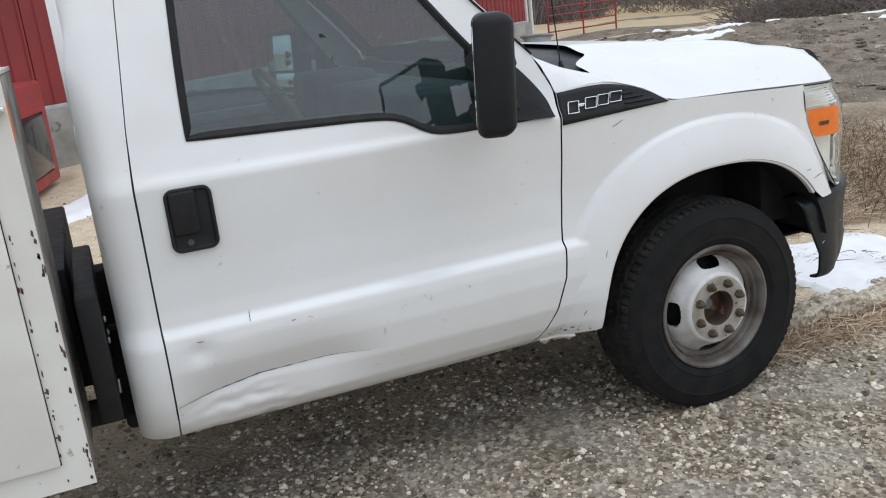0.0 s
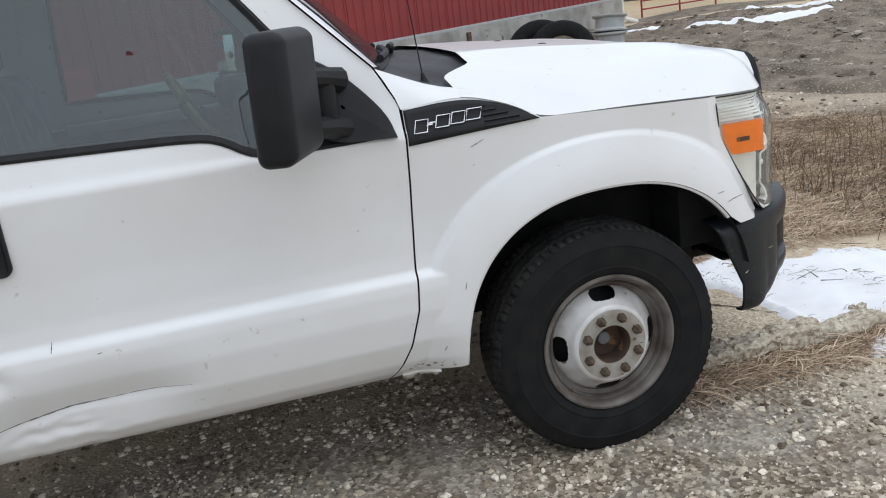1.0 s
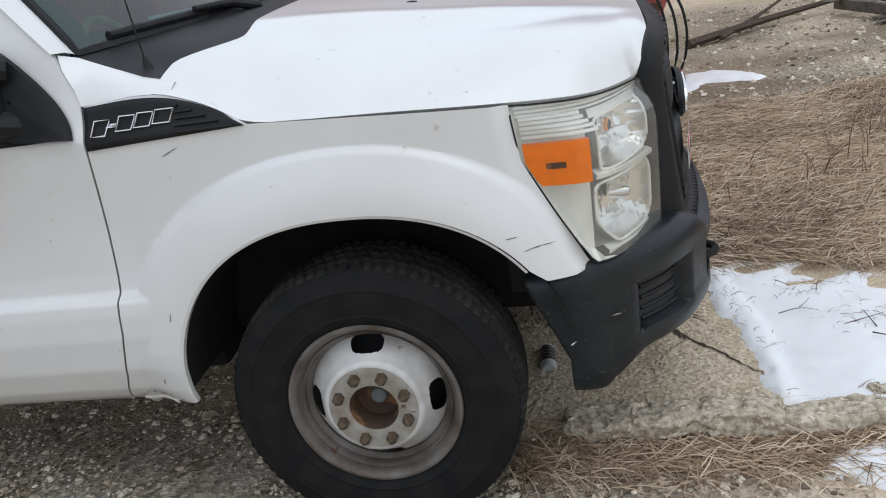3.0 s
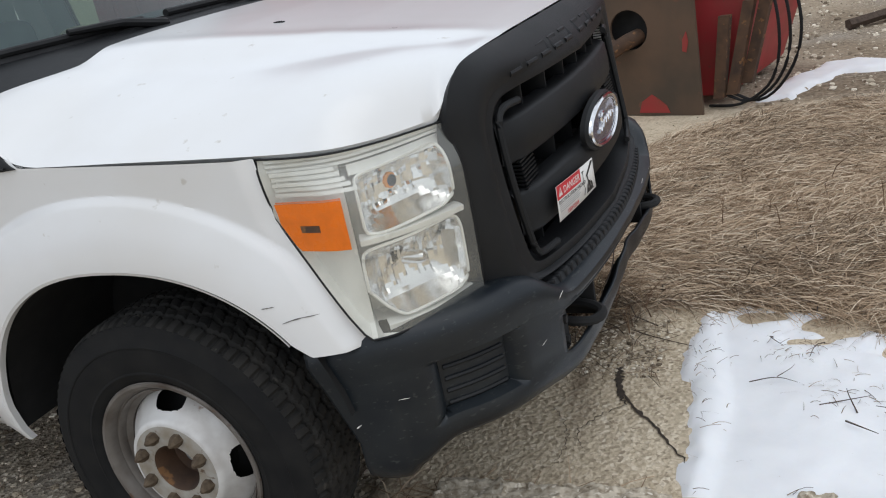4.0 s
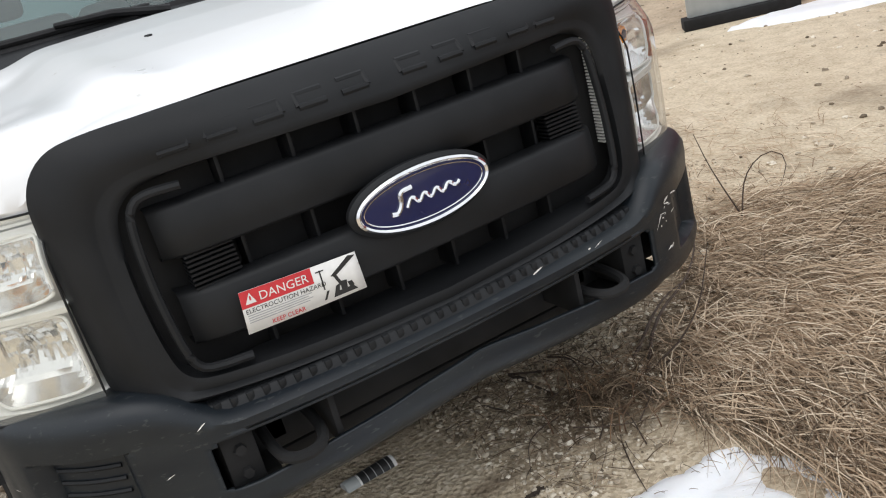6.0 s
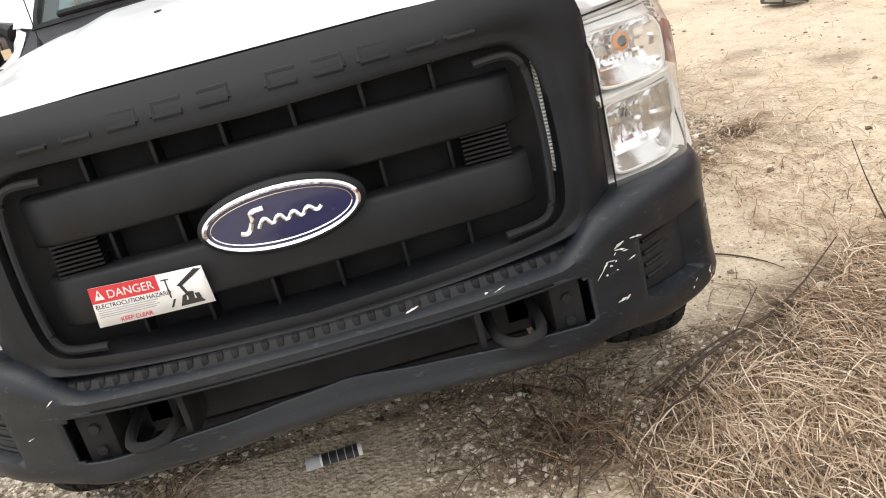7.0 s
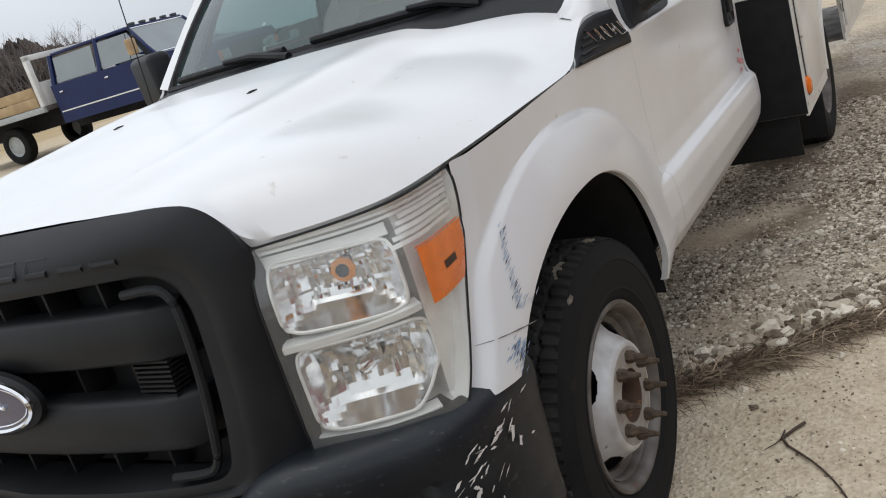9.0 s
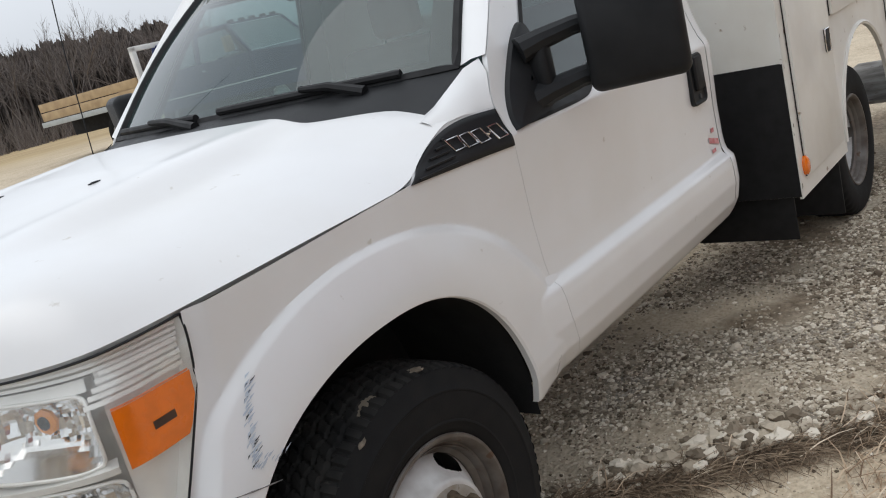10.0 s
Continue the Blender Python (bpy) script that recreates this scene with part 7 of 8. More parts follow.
def clods(count, sizes):
    """Lumps of soil and broken stone strewn over the bank."""
    v, f, k = [], [], 0
    while len(v) < count:
        x, y = rs.uniform(4.2, 17), rs.uniform(1.2, 19)
        if x + 0.5 * y < 7.7 or noise.noise((x * 0.6, y * 0.6, 31.0)) + rs.normal(0, 0.25) < 0.05:
            continue
        sz = sizes[0] * (sizes[1] / sizes[0]) ** (rs.rand() ** 2.4)
        pv, pf = BIG[rs.randint(len(BIG))] if sz > 0.05 else SHAPES[rs.randint(len(SHAPES))]
        a = rs.rand() * 6.283
        c, s_ = math.cos(a) * sz, math.sin(a) * sz
        v.append(np.stack([pv[:, 0] * c - pv[:, 1] * s_ + x, pv[:, 0] * s_ + pv[:, 1] * c + y, pv[:, 2] * sz * 0.75 + bank_z(x, y)], 1))
        f += [tuple(i + k for i in t) for t in pf]
        k += len(pv)
    return np.concatenate(v), f


tagged(ob_from("soil_clods", *clods(4200, (0.016, 0.085)), CLOD, smooth=False), "brown clods and broken stones strewn over the soil bank", "soil", kind="stuff")


def snow(poly, thick, label, cell=0.016, holes=()):
    p = np.array(poly)
    xs, ys = np.arange(p[:, 0].min() - 0.1, p[:, 0].max() + 0.1, cell), np.arange(p[:, 1].min() - 0.1, p[:, 1].max() + 0.1, cell)
    rows, dist = [], []
    for y in ys:
        row = []
        for x in xs:
            d = poly_dist(x, y, poly) + 0.05 * noise.noise((x * 6, y * 6, 2.0)) + 0.025 * noise.noise((x * 20, y * 20, 3.0))
            for hx, hy, hr in holes:
                d = min(d, math.hypot((x - hx) * 0.55, y - hy) - hr + 0.04 * noise.noise((x * 12, y * 12, 9.0)))
            h = thick * math.tanh(d / 0.028) if d > 0 else 0.45 * d
            h += (0.012 * noise.noise((x * 3, y * 3, 6.0)) + 0.006 * noise.noise((x * 11, y * 11, 1.0))) * min(max(d / 0.06, 0), 1)
            row.append((x, y, max(ground_z(x, y), bank_z(x, y) if x > 3.6 and y > 1 else -9.0) + h))
            dist.append(d)
        rows.append(row)
    v, f = grid(np.array(rows))
    f = [q for q in f if max(dist[i] for i in q) > -0.03]
    used = sorted({i for q in f for i in q})
    ren = {o: k for k, o in enumerate(used)}
    return tagged(ob_from("snow_patch", v[used], [tuple(ren[i] for i in q) for q in f], SNOWM, angle=70), label, "snow")


snow(SNOW, 0.022, "old white snow patch with twigs on it", holes=((1.30, 0.60, 0.05), (1.55, 0.52, 0.07), (1.75, 0.36, 0.06), (1.45, 0.42, 0.035)))
snow([(1.16, -0.80), (1.36, -0.70), (1.48, -0.62), (1.75, -0.66), (2.0, -0.85), (1.7, -1.05), (1.4, -0.98)], 0.025, "small melting snow patch by a concrete edge")
snow([(1.05, 3.80), (1.28, 3.78), (1.42, 4.10), (1.62, 4.40), (2.02, 4.30), (2.10, 4.42), (1.72, 4.82), (1.50, 4.75), (1.25, 4.35)], 0.03, "thin snow patch in a dirt rut", cell=0.03)
snow([(-2.85, 4.95), (-2.25, 5.35), (-1.55, 6.15), (-0.95, 7.0), (-1.05, 7.7), (-1.6, 7.6), (-2.35, 6.1), (-2.75, 5.4)], 0.05, "snow strip beside red equipment", cell=0.04)
for (x0, y0, x1, y1, w_) in ((8.5, 13.0, 12.0, 12.2, 0.35), (11.0, 15.0, 15.0, 13.5, 0.4), (9.6, 17.5, 13, 17.0, 0.35), (14, 11, 18, 9, 0.4), (16, 14, 21, 12, 0.5), (7.2, 14.5, 8.8, 14.2, 0.25), (12, 18.5, 17, 17.5, 0.4)):
    snow([(x0, y0), (x0 * 0.5 + x1 * 0.5, y0 * 0.5 + y1 * 0.5 - w_), (x1, y1), (x1 * 0.5 + x0 * 0.5, y0 * 0.5 + y1 * 0.5 + w_)], 0.06, "streak of old snow on the far bank", cell=0.12)

def on_snow():
    while True:
        x, y = rs.uniform(1.0, 2.2), rs.uniform(-0.6, 0.75)
        d = poly_dist(x, y, SNOW)
        c = min(math.hypot(x - 1.55, y - 0.08), math.hypot(x - 1.42, y - 0.34), math.hypot(x - 1.75, y + 0.20))
        if 0 < d and (rs.rand() < math.exp(-d / 0.05) * (1 if y > 0.1 else 0.25) or rs.rand() < 0.8 * math.exp(-(c / 0.08) ** 2)):
            return x, y


tagged(ob_from("dry_grass", *blades(420, on_snow, (0.015, 0.06), (0.002, 0.010), lambda x, y: rs.uniform(0, 6.283), 0.0009, 0.022), SOGGY, smooth=False), "wet brown grass poking through melting snow", "grass", kind="stuff")


def clump():
    a, r = rs.uniform(0, 6.283), abs(rs.normal(0, 0.10))
    return 0.67 + r * math.cos(a), 0.52 + r * 1.2 * math.sin(a)


tagged(ob_from("dead_stems", *blades(420, clump, (0.04, 0.16), (0.004, 0.05), lambda x, y: rs.uniform(0, 6.283), 0.0013), SOGGY, smooth=False), "tangle of dark dead stems under the bumper", "weeds", kind="stuff")

# broken slab edge: chunks of pebbly concrete
CHUNK = mat("pebbly_concrete", (0.60, 0.53, 0.42), 0.95, var=0.6, scale=48, tint=(0.24, 0.19, 0.13), bump=1.0, bump_scale=90, spots=0.40, spot_scale=75, spot_colour=(0.70, 0.64, 0.54))


def chunk(cx, cy, lx, ly, lz, turn, seed):
    bm = box(-1, 1, -1, 1, -1, 1)
    bmesh.ops.subdivide_edges(bm, edges=bm.edges[:], cuts=15, use_grid_fill=True)
    half = Vector((lx / 2, ly / 2, lz / 2))
    for v in bm.verts:
        k = (abs(v.co.x) ** 7 + abs(v.co.y) ** 5 + abs(v.co.z) ** 5) ** (1 / 6)
        v.co = Vector((v.co.x / k * half.x, v.co.y / k * half.y, v.co.z / k * half.z))
        p = v.co + Vector((seed, seed * 0.7, 0))
        v.co += noise.noise_vector(p * 9) * 0.016 + noise.noise_vector(p * 34) * 0.012 + noise.noise_vector(p * 80) * 0.008
    bm.transform(Matrix.Translation((cx, cy, ground_z(cx, cy) + lz * 0.28)) @ Matrix.Rotation(radians(turn), 4, "Z"))
    me = bpy.data.meshes.new("concrete_chunk")
    bm.to_mesh(me)
    bm.free()
    me.shade_smooth()
    me.set_sharp_from_angle(angle=radians(40))
    me.materials.append(CHUNK)
    return tagged(new("concrete_chunk", me), "broken pebbly concrete chunk at the slab edge", "concrete", group="broken slab edge")


for k, c in enumerate(((1.31, -0.60, 0.34, 0.12, 0.085, 4), (1.02, -0.60, 0.25, 0.13, 0.085, -5), (0.80, -0.605, 0.25, 0.12, 0.075, 5), (0.60, -0.60, 0.21, 0.13, 0.06, -6), (1.72, -0.58, 0.22, 0.11, 0.08, -25), (1.48, -0.44, 0.10, 0.05, 0.05, 15))):
    chunk(*c, seed=k * 3.1)


# dirt-filled cracks in the slab
CRACK = mat("damp_dirt", (0.055, 0.040, 0.028), 0.95, var=0.5, scale=60, bump=0.6, bump_scale=120)


def crack(pts, width, seed):
    p = smooth_line(pts, 60, 1)
    left, right = [], []
    for k, (x, y) in enumerate(p):
        d = p[min(k + 1, 59)] - p[max(k - 1, 0)]
        d = np.array([-d[1], d[0]]) / (np.linalg.norm(d) + 1e-9)
        x, y = np.array([x, y]) + d * 0.012 * noise.noise((k * 0.35, seed, 0.0))
        w = width * (0.35 + 0.9 * abs(noise.noise((k * 0.22, seed, 5.0)))) * min(1, (60 - k) / 20, (k + 4) / 10)
        for side, row in ((1, left), (-1, right)):
            qx, qy = x + d[0] * w * side, y + d[1] * w * side
            row.append((qx, qy, ground_z(qx, qy) + 0.004))
    return tagged(ob_from("slab_crack", *grid(np.array([left, right]), flip=True), CRACK), "dark dirt-filled crack across the concrete slab", "crack", kind="structure")


crack([(0.86, 0.10), (0.895, 0.02), (0.95, -0.08), (1.01, -0.14), (1.10, -0.27), (1.165, -0.37)], 0.010, 1.0)
crack([(0.86, 0.16), (0.88, 0.05), (0.905, -0.03), (0.93, -0.07)], 0.022, 4.0)
crack([(0.93, -0.06), (0.85, -0.14), (0.80, -0.24), (0.86, -0.33)], 0.003, 7.0)
crack([(0.70, -0.10), (0.76, -0.18), (0.80, -0.30), (0.78, -0.42)], 0.0025, 9.0)


# twigs and fallen sticks
def stick(pts, r, label="thin dead twig lying on the ground"):
    p = smooth_line(pts, 12, 2)
    return tagged(ob_from("twig", *tube(p, r, 5, radii=np.linspace(r, r * 0.35, 12)), TWIG), label, "twig")


stick([(0.70, 0.55, 0.02), (0.90, 0.40, 0.03), (1.13, 0.30, 0.03)], 0.003)
stick([(0.72, 0.52, 0.02), (0.90, 0.34, 0.03), (0.98, 0.22, 0.03)], 0.002)
stick([(0.66, 0.72, 0.02), (0.45, 0.95, 0.05), (0.30, 1.30, 0.04), (-0.05, 1.67, 0.06)], 0.007)
stick([(0.66, 0.72, 0.02), (0.72, 0.90, 0.14), (0.60, 1.10, 0.30)], 0.004, "upright dead twig in dry grass")
stick([(-0.46, 1.29, 0.012), (-0.37, 1.23, 0.012), (-0.35, 1.25, 0.010), (-0.25, 1.35, 0.014), (-0.13, 1.43, 0.012), (-0.02, 1.46, 0.012)], 0.005)
stick([(-0.42, 1.24, 0.010), (-0.36, 1.235, 0.012), (-0.32, 1.20, 0.010)], 0.003)
stick([(0.35, 0.27, 0.02), (0.55, 0.36, 0.03), (0.75, 0.62, 0.03)], 0.006)
stick([(0.32, 0.46, 0.02), (0.50, 0.48, 0.03), (0.70, 0.60, 0.03)], 0.006)
stick([(0.28, 0.45, 0.02), (0.45, 0.62, 0.02), (0.68, 0.68, 0.02)], 0.004)
stick([(0.05, 1.84, 0.01), (0.0, 1.93, 0.16), (0.08, 2.0, 0.26), (0.16, 2.03, 0.22), (0.13, 2.0, 0.10)], 0.004, "arched dead twig standing in dirt")
stick([(0.05, 1.84, 0.01), (-0.05, 1.80, 0.22), (-0.10, 1.78, 0.38)], 0.004, "upright dead twig in dirt")
stick([(0.60, 0.69, 0.03), (0.54, 0.80, 0.035), (0.45, 0.935, 0.05), (0.36, 1.09, 0.045), (0.325, 1.20, 0.04), (0.30, 1.32, 0.03)], 0.0065, "long bent dead twig lying beside a wheel")
stick([(0.26, 0.25, 0.02), (0.43, 0.28, 0.04), (0.545, 0.337, 0.03), (0.64, 0.40, 0.02)], 0.005)
stick([(0.29, 0.45, 0.02), (0.486, 0.44, 0.045), (0.62, 0.485, 0.02)], 0.007)
stick([(0.30, 0.60, 0.02), (0.403, 0.629, 0.04), (0.497, 0.588, 0.04), (0.58, 0.55, 0.02)], 0.004)
stick([(0.70, 0.738, 0.02), (0.669, 0.78, 0.035), (0.683, 0.843, 0.035), (0.72, 0.91, 0.02)], 0.004)
stick([(1.28, 0.10, 0.030), (1.36, 0.13, 0.036), (1.42, 0.10, 0.034)], 0.002, "dark twig on snow")
stick([(1.36, 0.13, 0.034), (1.40, 0.17, 0.042), (1.41, 0.20, 0.040)], 0.0015, "dark twig on snow")
stick([(1.55, -0.10, 0.034), (1.63, -0.16, 0.038)], 0.003, "dark twig on snow")
stick([(1.66, 6.05, 0.05), (2.4, 6.6, 0.10), (3.2, 7.2, 0.12), (4.1, 7.6, 0.2)], 0.05, "grey dead branch lying on dirt")
stick([(2.0, 6.2, 0.05), (2.6, 7.0, 0.15), (3.0, 7.6, 0.25)], 0.03, "grey dead branch lying on dirt")
rs2 = np.random.RandomState(12)
for k in range(26):
    x, y = (rs2.uniform(0.5, 1.0), rs2.uniform(0.35, 0.85)) if k < 16 else (rs2.uniform(1.15, 2.0), rs2.uniform(-0.3, 0.6))
    a, L = rs2.uniform(0, 6.28), rs2.uniform(0.08, 0.3 if k < 16 else 0.14)
    z = ground_z(x, y) + (0.015 if k < 16 else 0.028)
    stick([(x, y, z), (x + 0.5 * L * math.cos(a) + rs2.normal(0, 0.02), y + 0.5 * L * math.sin(a) + rs2.normal(0, 0.02), z + rs2.uniform(0, 0.04)), (x + L * math.cos(a + 0.3), y + L * math.sin(a + 0.3), z + rs2.uniform(0, 0.03))], 0.0025)

# discarded spray can under the bumper
can = tagged(root("spray_can", (0.425, -0.145, 0.029), 94), "white and black printed spray can lying on dirt", "can")
m90 = Matrix.Rotation(radians(90), 4, "Z") @ Matrix.Diagonal((0.92, 0.92, 0.92, 1))
part("can_body", moved(lathe([(0.001, -0.085), (0.028, -0.085), (0.031, -0.080), (0.031, 0.055), (0.029, 0.062), (0.018, 0.072), (0.016, 0.078), (0.001, 0.079)], 28), m90), WHITE_PRINT, can)
part("can_band", moved(lathe([(0.0315, -0.072), (0.0315, 0.045)], 28), m90), BLACK_PRINT, can, "black printed band")
for k in range(4):
    part("print_line", moved(lathe([(0.0319, -0.058 + 0.026 * k), (0.0319, -0.0555 + 0.026 * k)], 28), m90), GREY_PRINT, can)
part("can_cap", moved(lathe([(0.0312, 0.052), (0.032, 0.056), (0.032, 0.095), (0.030, 0.099), (0.001, 0.099)], 24), m90), LIGHTGREY, can, "pale cap")

# ---- things round the yard ----
RED_SIDING = mat("red_metal_siding", (0.27, 0.030, 0.030), 0.45, var=0.2, scale=1.2, tint=(0.21, 0.026, 0.026), spots=0.3, spot_scale=6, spot_colour=(0.20, 0.04, 0.035))
CONCRETE = mat("stained_concrete", (0.36, 0.35, 0.32), 0.92, var=0.5, scale=2.2, tint=(0.21, 0.20, 0.18), bump=0.8, bump_scale=30, spots=0.36, spot_scale=5, spot_colour=(0.13, 0.125, 0.11))
WHITE_TRIM = mat("white_trim", (0.76, 0.75, 0.72), 0.5, var=0.1, scale=6)
RED_PAINT = mat("faded_red_paint", (0.36, 0.026, 0.030), 0.5, var=0.4, scale=5, tint=(0.27, 0.045, 0.035), spots=0.34, spot_scale=14, spot_colour=(0.14, 0.06, 0.035))
GREYWOOD = mat("weathered_wood", (0.14, 0.127, 0.11), 0.9, var=0.5, scale=6, tint=(0.075, 0.066, 0.058), bump=0.6, bump_scale=60, stretch=(1, 6, 6))
PALEWOOD = mat("sun_bleached_wood", (0.31, 0.29, 0.25), 0.9, var=0.5, scale=6, tint=(0.20, 0.18, 0.15), bump=0.6, bump_scale=60, stretch=(1, 6, 6))
TANWOOD = mat("tan_plywood", (0.47, 0.34, 0.19), 0.8, var=0.3, scale=5, tint=(0.36, 0.25, 0.14), bump=0.3, bump_scale=60)
NAVY = mat("navy_paint", (0.008, 0.018, 0.085), 0.34, coat=0.12, spec=0.3, var=0.2, scale=3)
DARKGLASS = mat("dark_window", (0.02, 0.022, 0.024), 0.08, var=0.1, scale=4, spec=0.8)
PALEGLASS = mat("reflecting_window", (0.22, 0.25, 0.26), 0.08, var=0.1, scale=2, spec=0.9)

# red shed on a concrete footing; its long wall runs from A to the corner B
A, B = np.array([-6.5, 6.0]), np.array([10.5, 19.75])
along = (B - A) / np.linalg.norm(B - A)
LEN = float(np.linalg.norm(B - A))
shed = tagged(root("shed", (A[0], A[1], 0), math.degrees(math.atan2(along[1], along[0]))), "red metal-sided shed on a stained concrete footing", "shed")


def siding(w, z0, z1):
    """One sheet with raised ribs, along x, its face to -y."""
    prof = []
    x = 0.0
    while x < w - 1e-6:
        prof += [(x, 0.0), (min(x + 0.20, w), 0.0), (min(x + 0.215, w), -0.022), (min(x + 0.245, w), -0.022), (min(x + 0.26, w), 0.0)]
        x += 0.26
    p = np.array([(a, b) for a, b in prof if a <= w])
    return grid(np.array([[(a, b, z0) for a, b in p], [(a, b, z1) for a, b in p]]), flip=True)


nsheet = 21
for k in range(nsheet):
    w = LEN / nsheet
    sh = part("siding_sheet", siding(w, 0.82, 4.6), RED_SIDING, shed, "red ribbed metal sheet", smooth=False)
    sh.location = (k * w, 0, 0)
part("footing", box(-0.05, LEN + 0.05, -0.10, 0.25, -0.3, 0.80, bevel=0.02), CONCRETE, shed, "grey stained concrete footing")
part("sill_trim", box(0, LEN, -0.045, -0.005, 0.80, 0.86, bevel=0.005), LIGHTGREY, shed, "pale sill trim")
part("corner_trim", box(LEN - 0.09, LEN + 0.03, -0.05, 0.05, 0.80, 4.6, bevel=0.005), WHITE_TRIM, shed, "white corner trim")
part("downpipe", tube([(LEN + 0.16, -0.08, 4.5), (LEN + 0.16, -0.08, 0.45), (LEN + 0.22, -0.14, 0.25), (LEN + 0.55, -0.35, 0.12)], 0.055, 10), WHITE_TRIM, shed, "white downpipe")
part("end_wall", box(LEN - 0.02, LEN, 0.25, 9.0, -0.3, 4.6), RED_SIDING, shed)
part("roof", joined(box_piece(-0.4, LEN + 0.4, -0.4, 9.2, 4.6, 4.75, bevel=0.02)), RED_SIDING, shed, "low metal roof")
part("back_wall", joined(box_piece(-0.02, LEN, 8.9, 9.0, -0.3, 4.6), box_piece(-0.02, 0.0, 0.25, 8.9, -0.3, 4.6)), RED_SIDING, shed)
for k in range(5):
    part("wall_stud", box(1.6 + 3.1 * k, 1.72 + 3.1 * k, -0.16, -0.10, 0.0, 0.72, bevel=0.01), RUST, shed, "rusty stud on the footing")

# red tubular gate past the shed corner
gate = tagged(root("gate", (12.2, 21.5, 0.1), 15), "red tubular steel gate beyond the shed corner", "gate")
for z in (0.25, 0.5, 0.75, 1.0, 1.25):
    part("rail", tube([(0, 0, z), (3.2, 0, z)], 0.025, 6), RED_PAINT, gate)
for x in (0, 1.6, 3.2):
    part("upright", tube([(x, 0, 0.0), (x, 0, 1.3)], 0.03, 6), RED_PAINT, gate)


# big old truck tyres leaning on the footing
def spare(at, turn, tilt, scale, label, hub_on):
    r = tagged(root("discarded_tyre", at, 0), label, "tyre", group="discarded tyres by the shed")
    r.rotation_euler = (radians(tilt), 0, radians(turn))
    c = (0, 0, 0.50 * scale)
    k = scale * 1.25
    part("tyre", lathe([(a * k, b * k) for a, b in TP], 90, c, -1, lambda q, i: tread(q, i) * k), TYRE, r, "worn black tyre")
    part("rim", lathe([(0.222 * k, 0.09 * k), (0.20 * k, 0.05 * k), (0.19 * k, 0.0), (0.15 * k, -0.02), (0.11 * k, 0.0), (0.07 * k, 0.0)], 48, c, -1), HUBPAINT if hub_on else RUST, r, "pale painted rim")
    part("hub_hole", lathe([(0.07 * k, 0.0), (0.065 * k, -0.02), (0.05 * k, -0.03), (0.001, -0.03)], 24, c, -1), RUST, r, "rusty hub")
    for q in range(6):
        a = radians(60 * q + 15)
        part("hand_hole", lathe([(0.022 * k, 0.014), (0.018 * k, 0.016), (0.001, 0.016)], 10, (0.145 * k * math.cos(a), 0.0, c[2] + 0.145 * k * math.sin(a)), -1), DARK, r)
    return r


spare((3.85, 8.25, 0.02), -22, -12, 1.0, "old truck tyre with pale rim leaning by the footing", True)
spare((3.72, 8.75, 0.03), -25, -14, 1.02, "old bare black tyre behind another one", False)
rims = tagged(root("wheel_rims", (5.92, 10.95, bank_z(5.92, 10.95)), 52), "pale dusty steel wheel rims lying behind the tyres", "rims")
for k in range(2):
    part("rim", moved(lathe([(0.20, -0.13), (0.27, -0.12), (0.27, -0.10), (0.22, -0.07), (0.215, 0.07), (0.27, 0.10), (0.27, 0.12), (0.20, 0.13), (0.12, 0.06), (0.001, 0.06)], 40), Matrix.Diagonal((1.15, 1.15, 1.15, 1)) @ Matrix.Translation((0.05 * k, 0.0, 0.13 + 0.25 * k)) @ Matrix.Rotation(radians(2 + 6 * k), 4, "Y") @ Matrix.Rotation(radians(90), 4, "X")), LIGHTGREY, rims, "pale dusty rim")

# weathered pallet with loose boards
pal = tagged(root("pallet", (4.22, 5.85, 0.03), 18), "weathered grey wooden pallet with gaps between its boards", "pallet")
for k, y in enumerate((-0.47, 0.02, 0.26, 0.80, 1.30)):
    b = box(-0.60, 0.60 - 0.12 * (k == 4), y - 0.055, y + 0.055, 0.155 - 0.01 * (k == 1), 0.178 - 0.01 * (k == 1), bevel=0.003)
    b.transform(Matrix.Rotation(radians((1.5, -2.0, 1.0, -1.0, 6.0)[k]), 4, "Z"))
    part("deck_board", b, PALEWOOD if k != 1 else GREYWOOD, pal, "pale weathered board" if k != 1 else "dark weathered board")
for x in (-0.52, 0.0, 0.52):
    part("bearer", box(x - 0.035, x + 0.035, -0.54, 1.38, 0.045, 0.150, bevel=0.004), GREYWOOD, pal)
for y in (-0.52, 0.0, 0.52):
    part("bottom_board", box(-0.66, 0.66, y - 0.06, y + 0.06, 0.020, 0.045, bevel=0.003), GREYWOOD, pal)
for k in range(3):
    b = box(-0.13, 0.13, -0.05, 0.05, 0.05 + 0.05 * k, 0.09 + 0.05 * k, bevel=0.004)
    b.transform(Matrix.Translation((-0.62, -0.40 + 0.05 * k, 0)) @ Matrix.Rotation(radians(14 * k - 10), 4, "Z"))
    part("block", b, GREYWOOD, pal)

PLATE = mat("brown_steel_plate", (0.120, 0.074, 0.046), 0.75, var=0.6, scale=2.5, tint=(0.075, 0.056, 0.040), spots=0.36, spot_scale=7, spot_colour=(0.15, 0.072, 0.045), bump=0.3, bump_scale=80)
# rusty plate end of a red farm machine
P0, P1 = np.array([-0.134, 3.873]), np.array([0.735, 3.56])
ax = (P1 - P0) / np.linalg.norm(P1 - P0)
mach = tagged(root("farm_machine", (P0[0], P0[1], 0), math.degrees(math.atan2(ax[1], ax[0]))), "red farm machine with a rusty steel end plate", "machine")
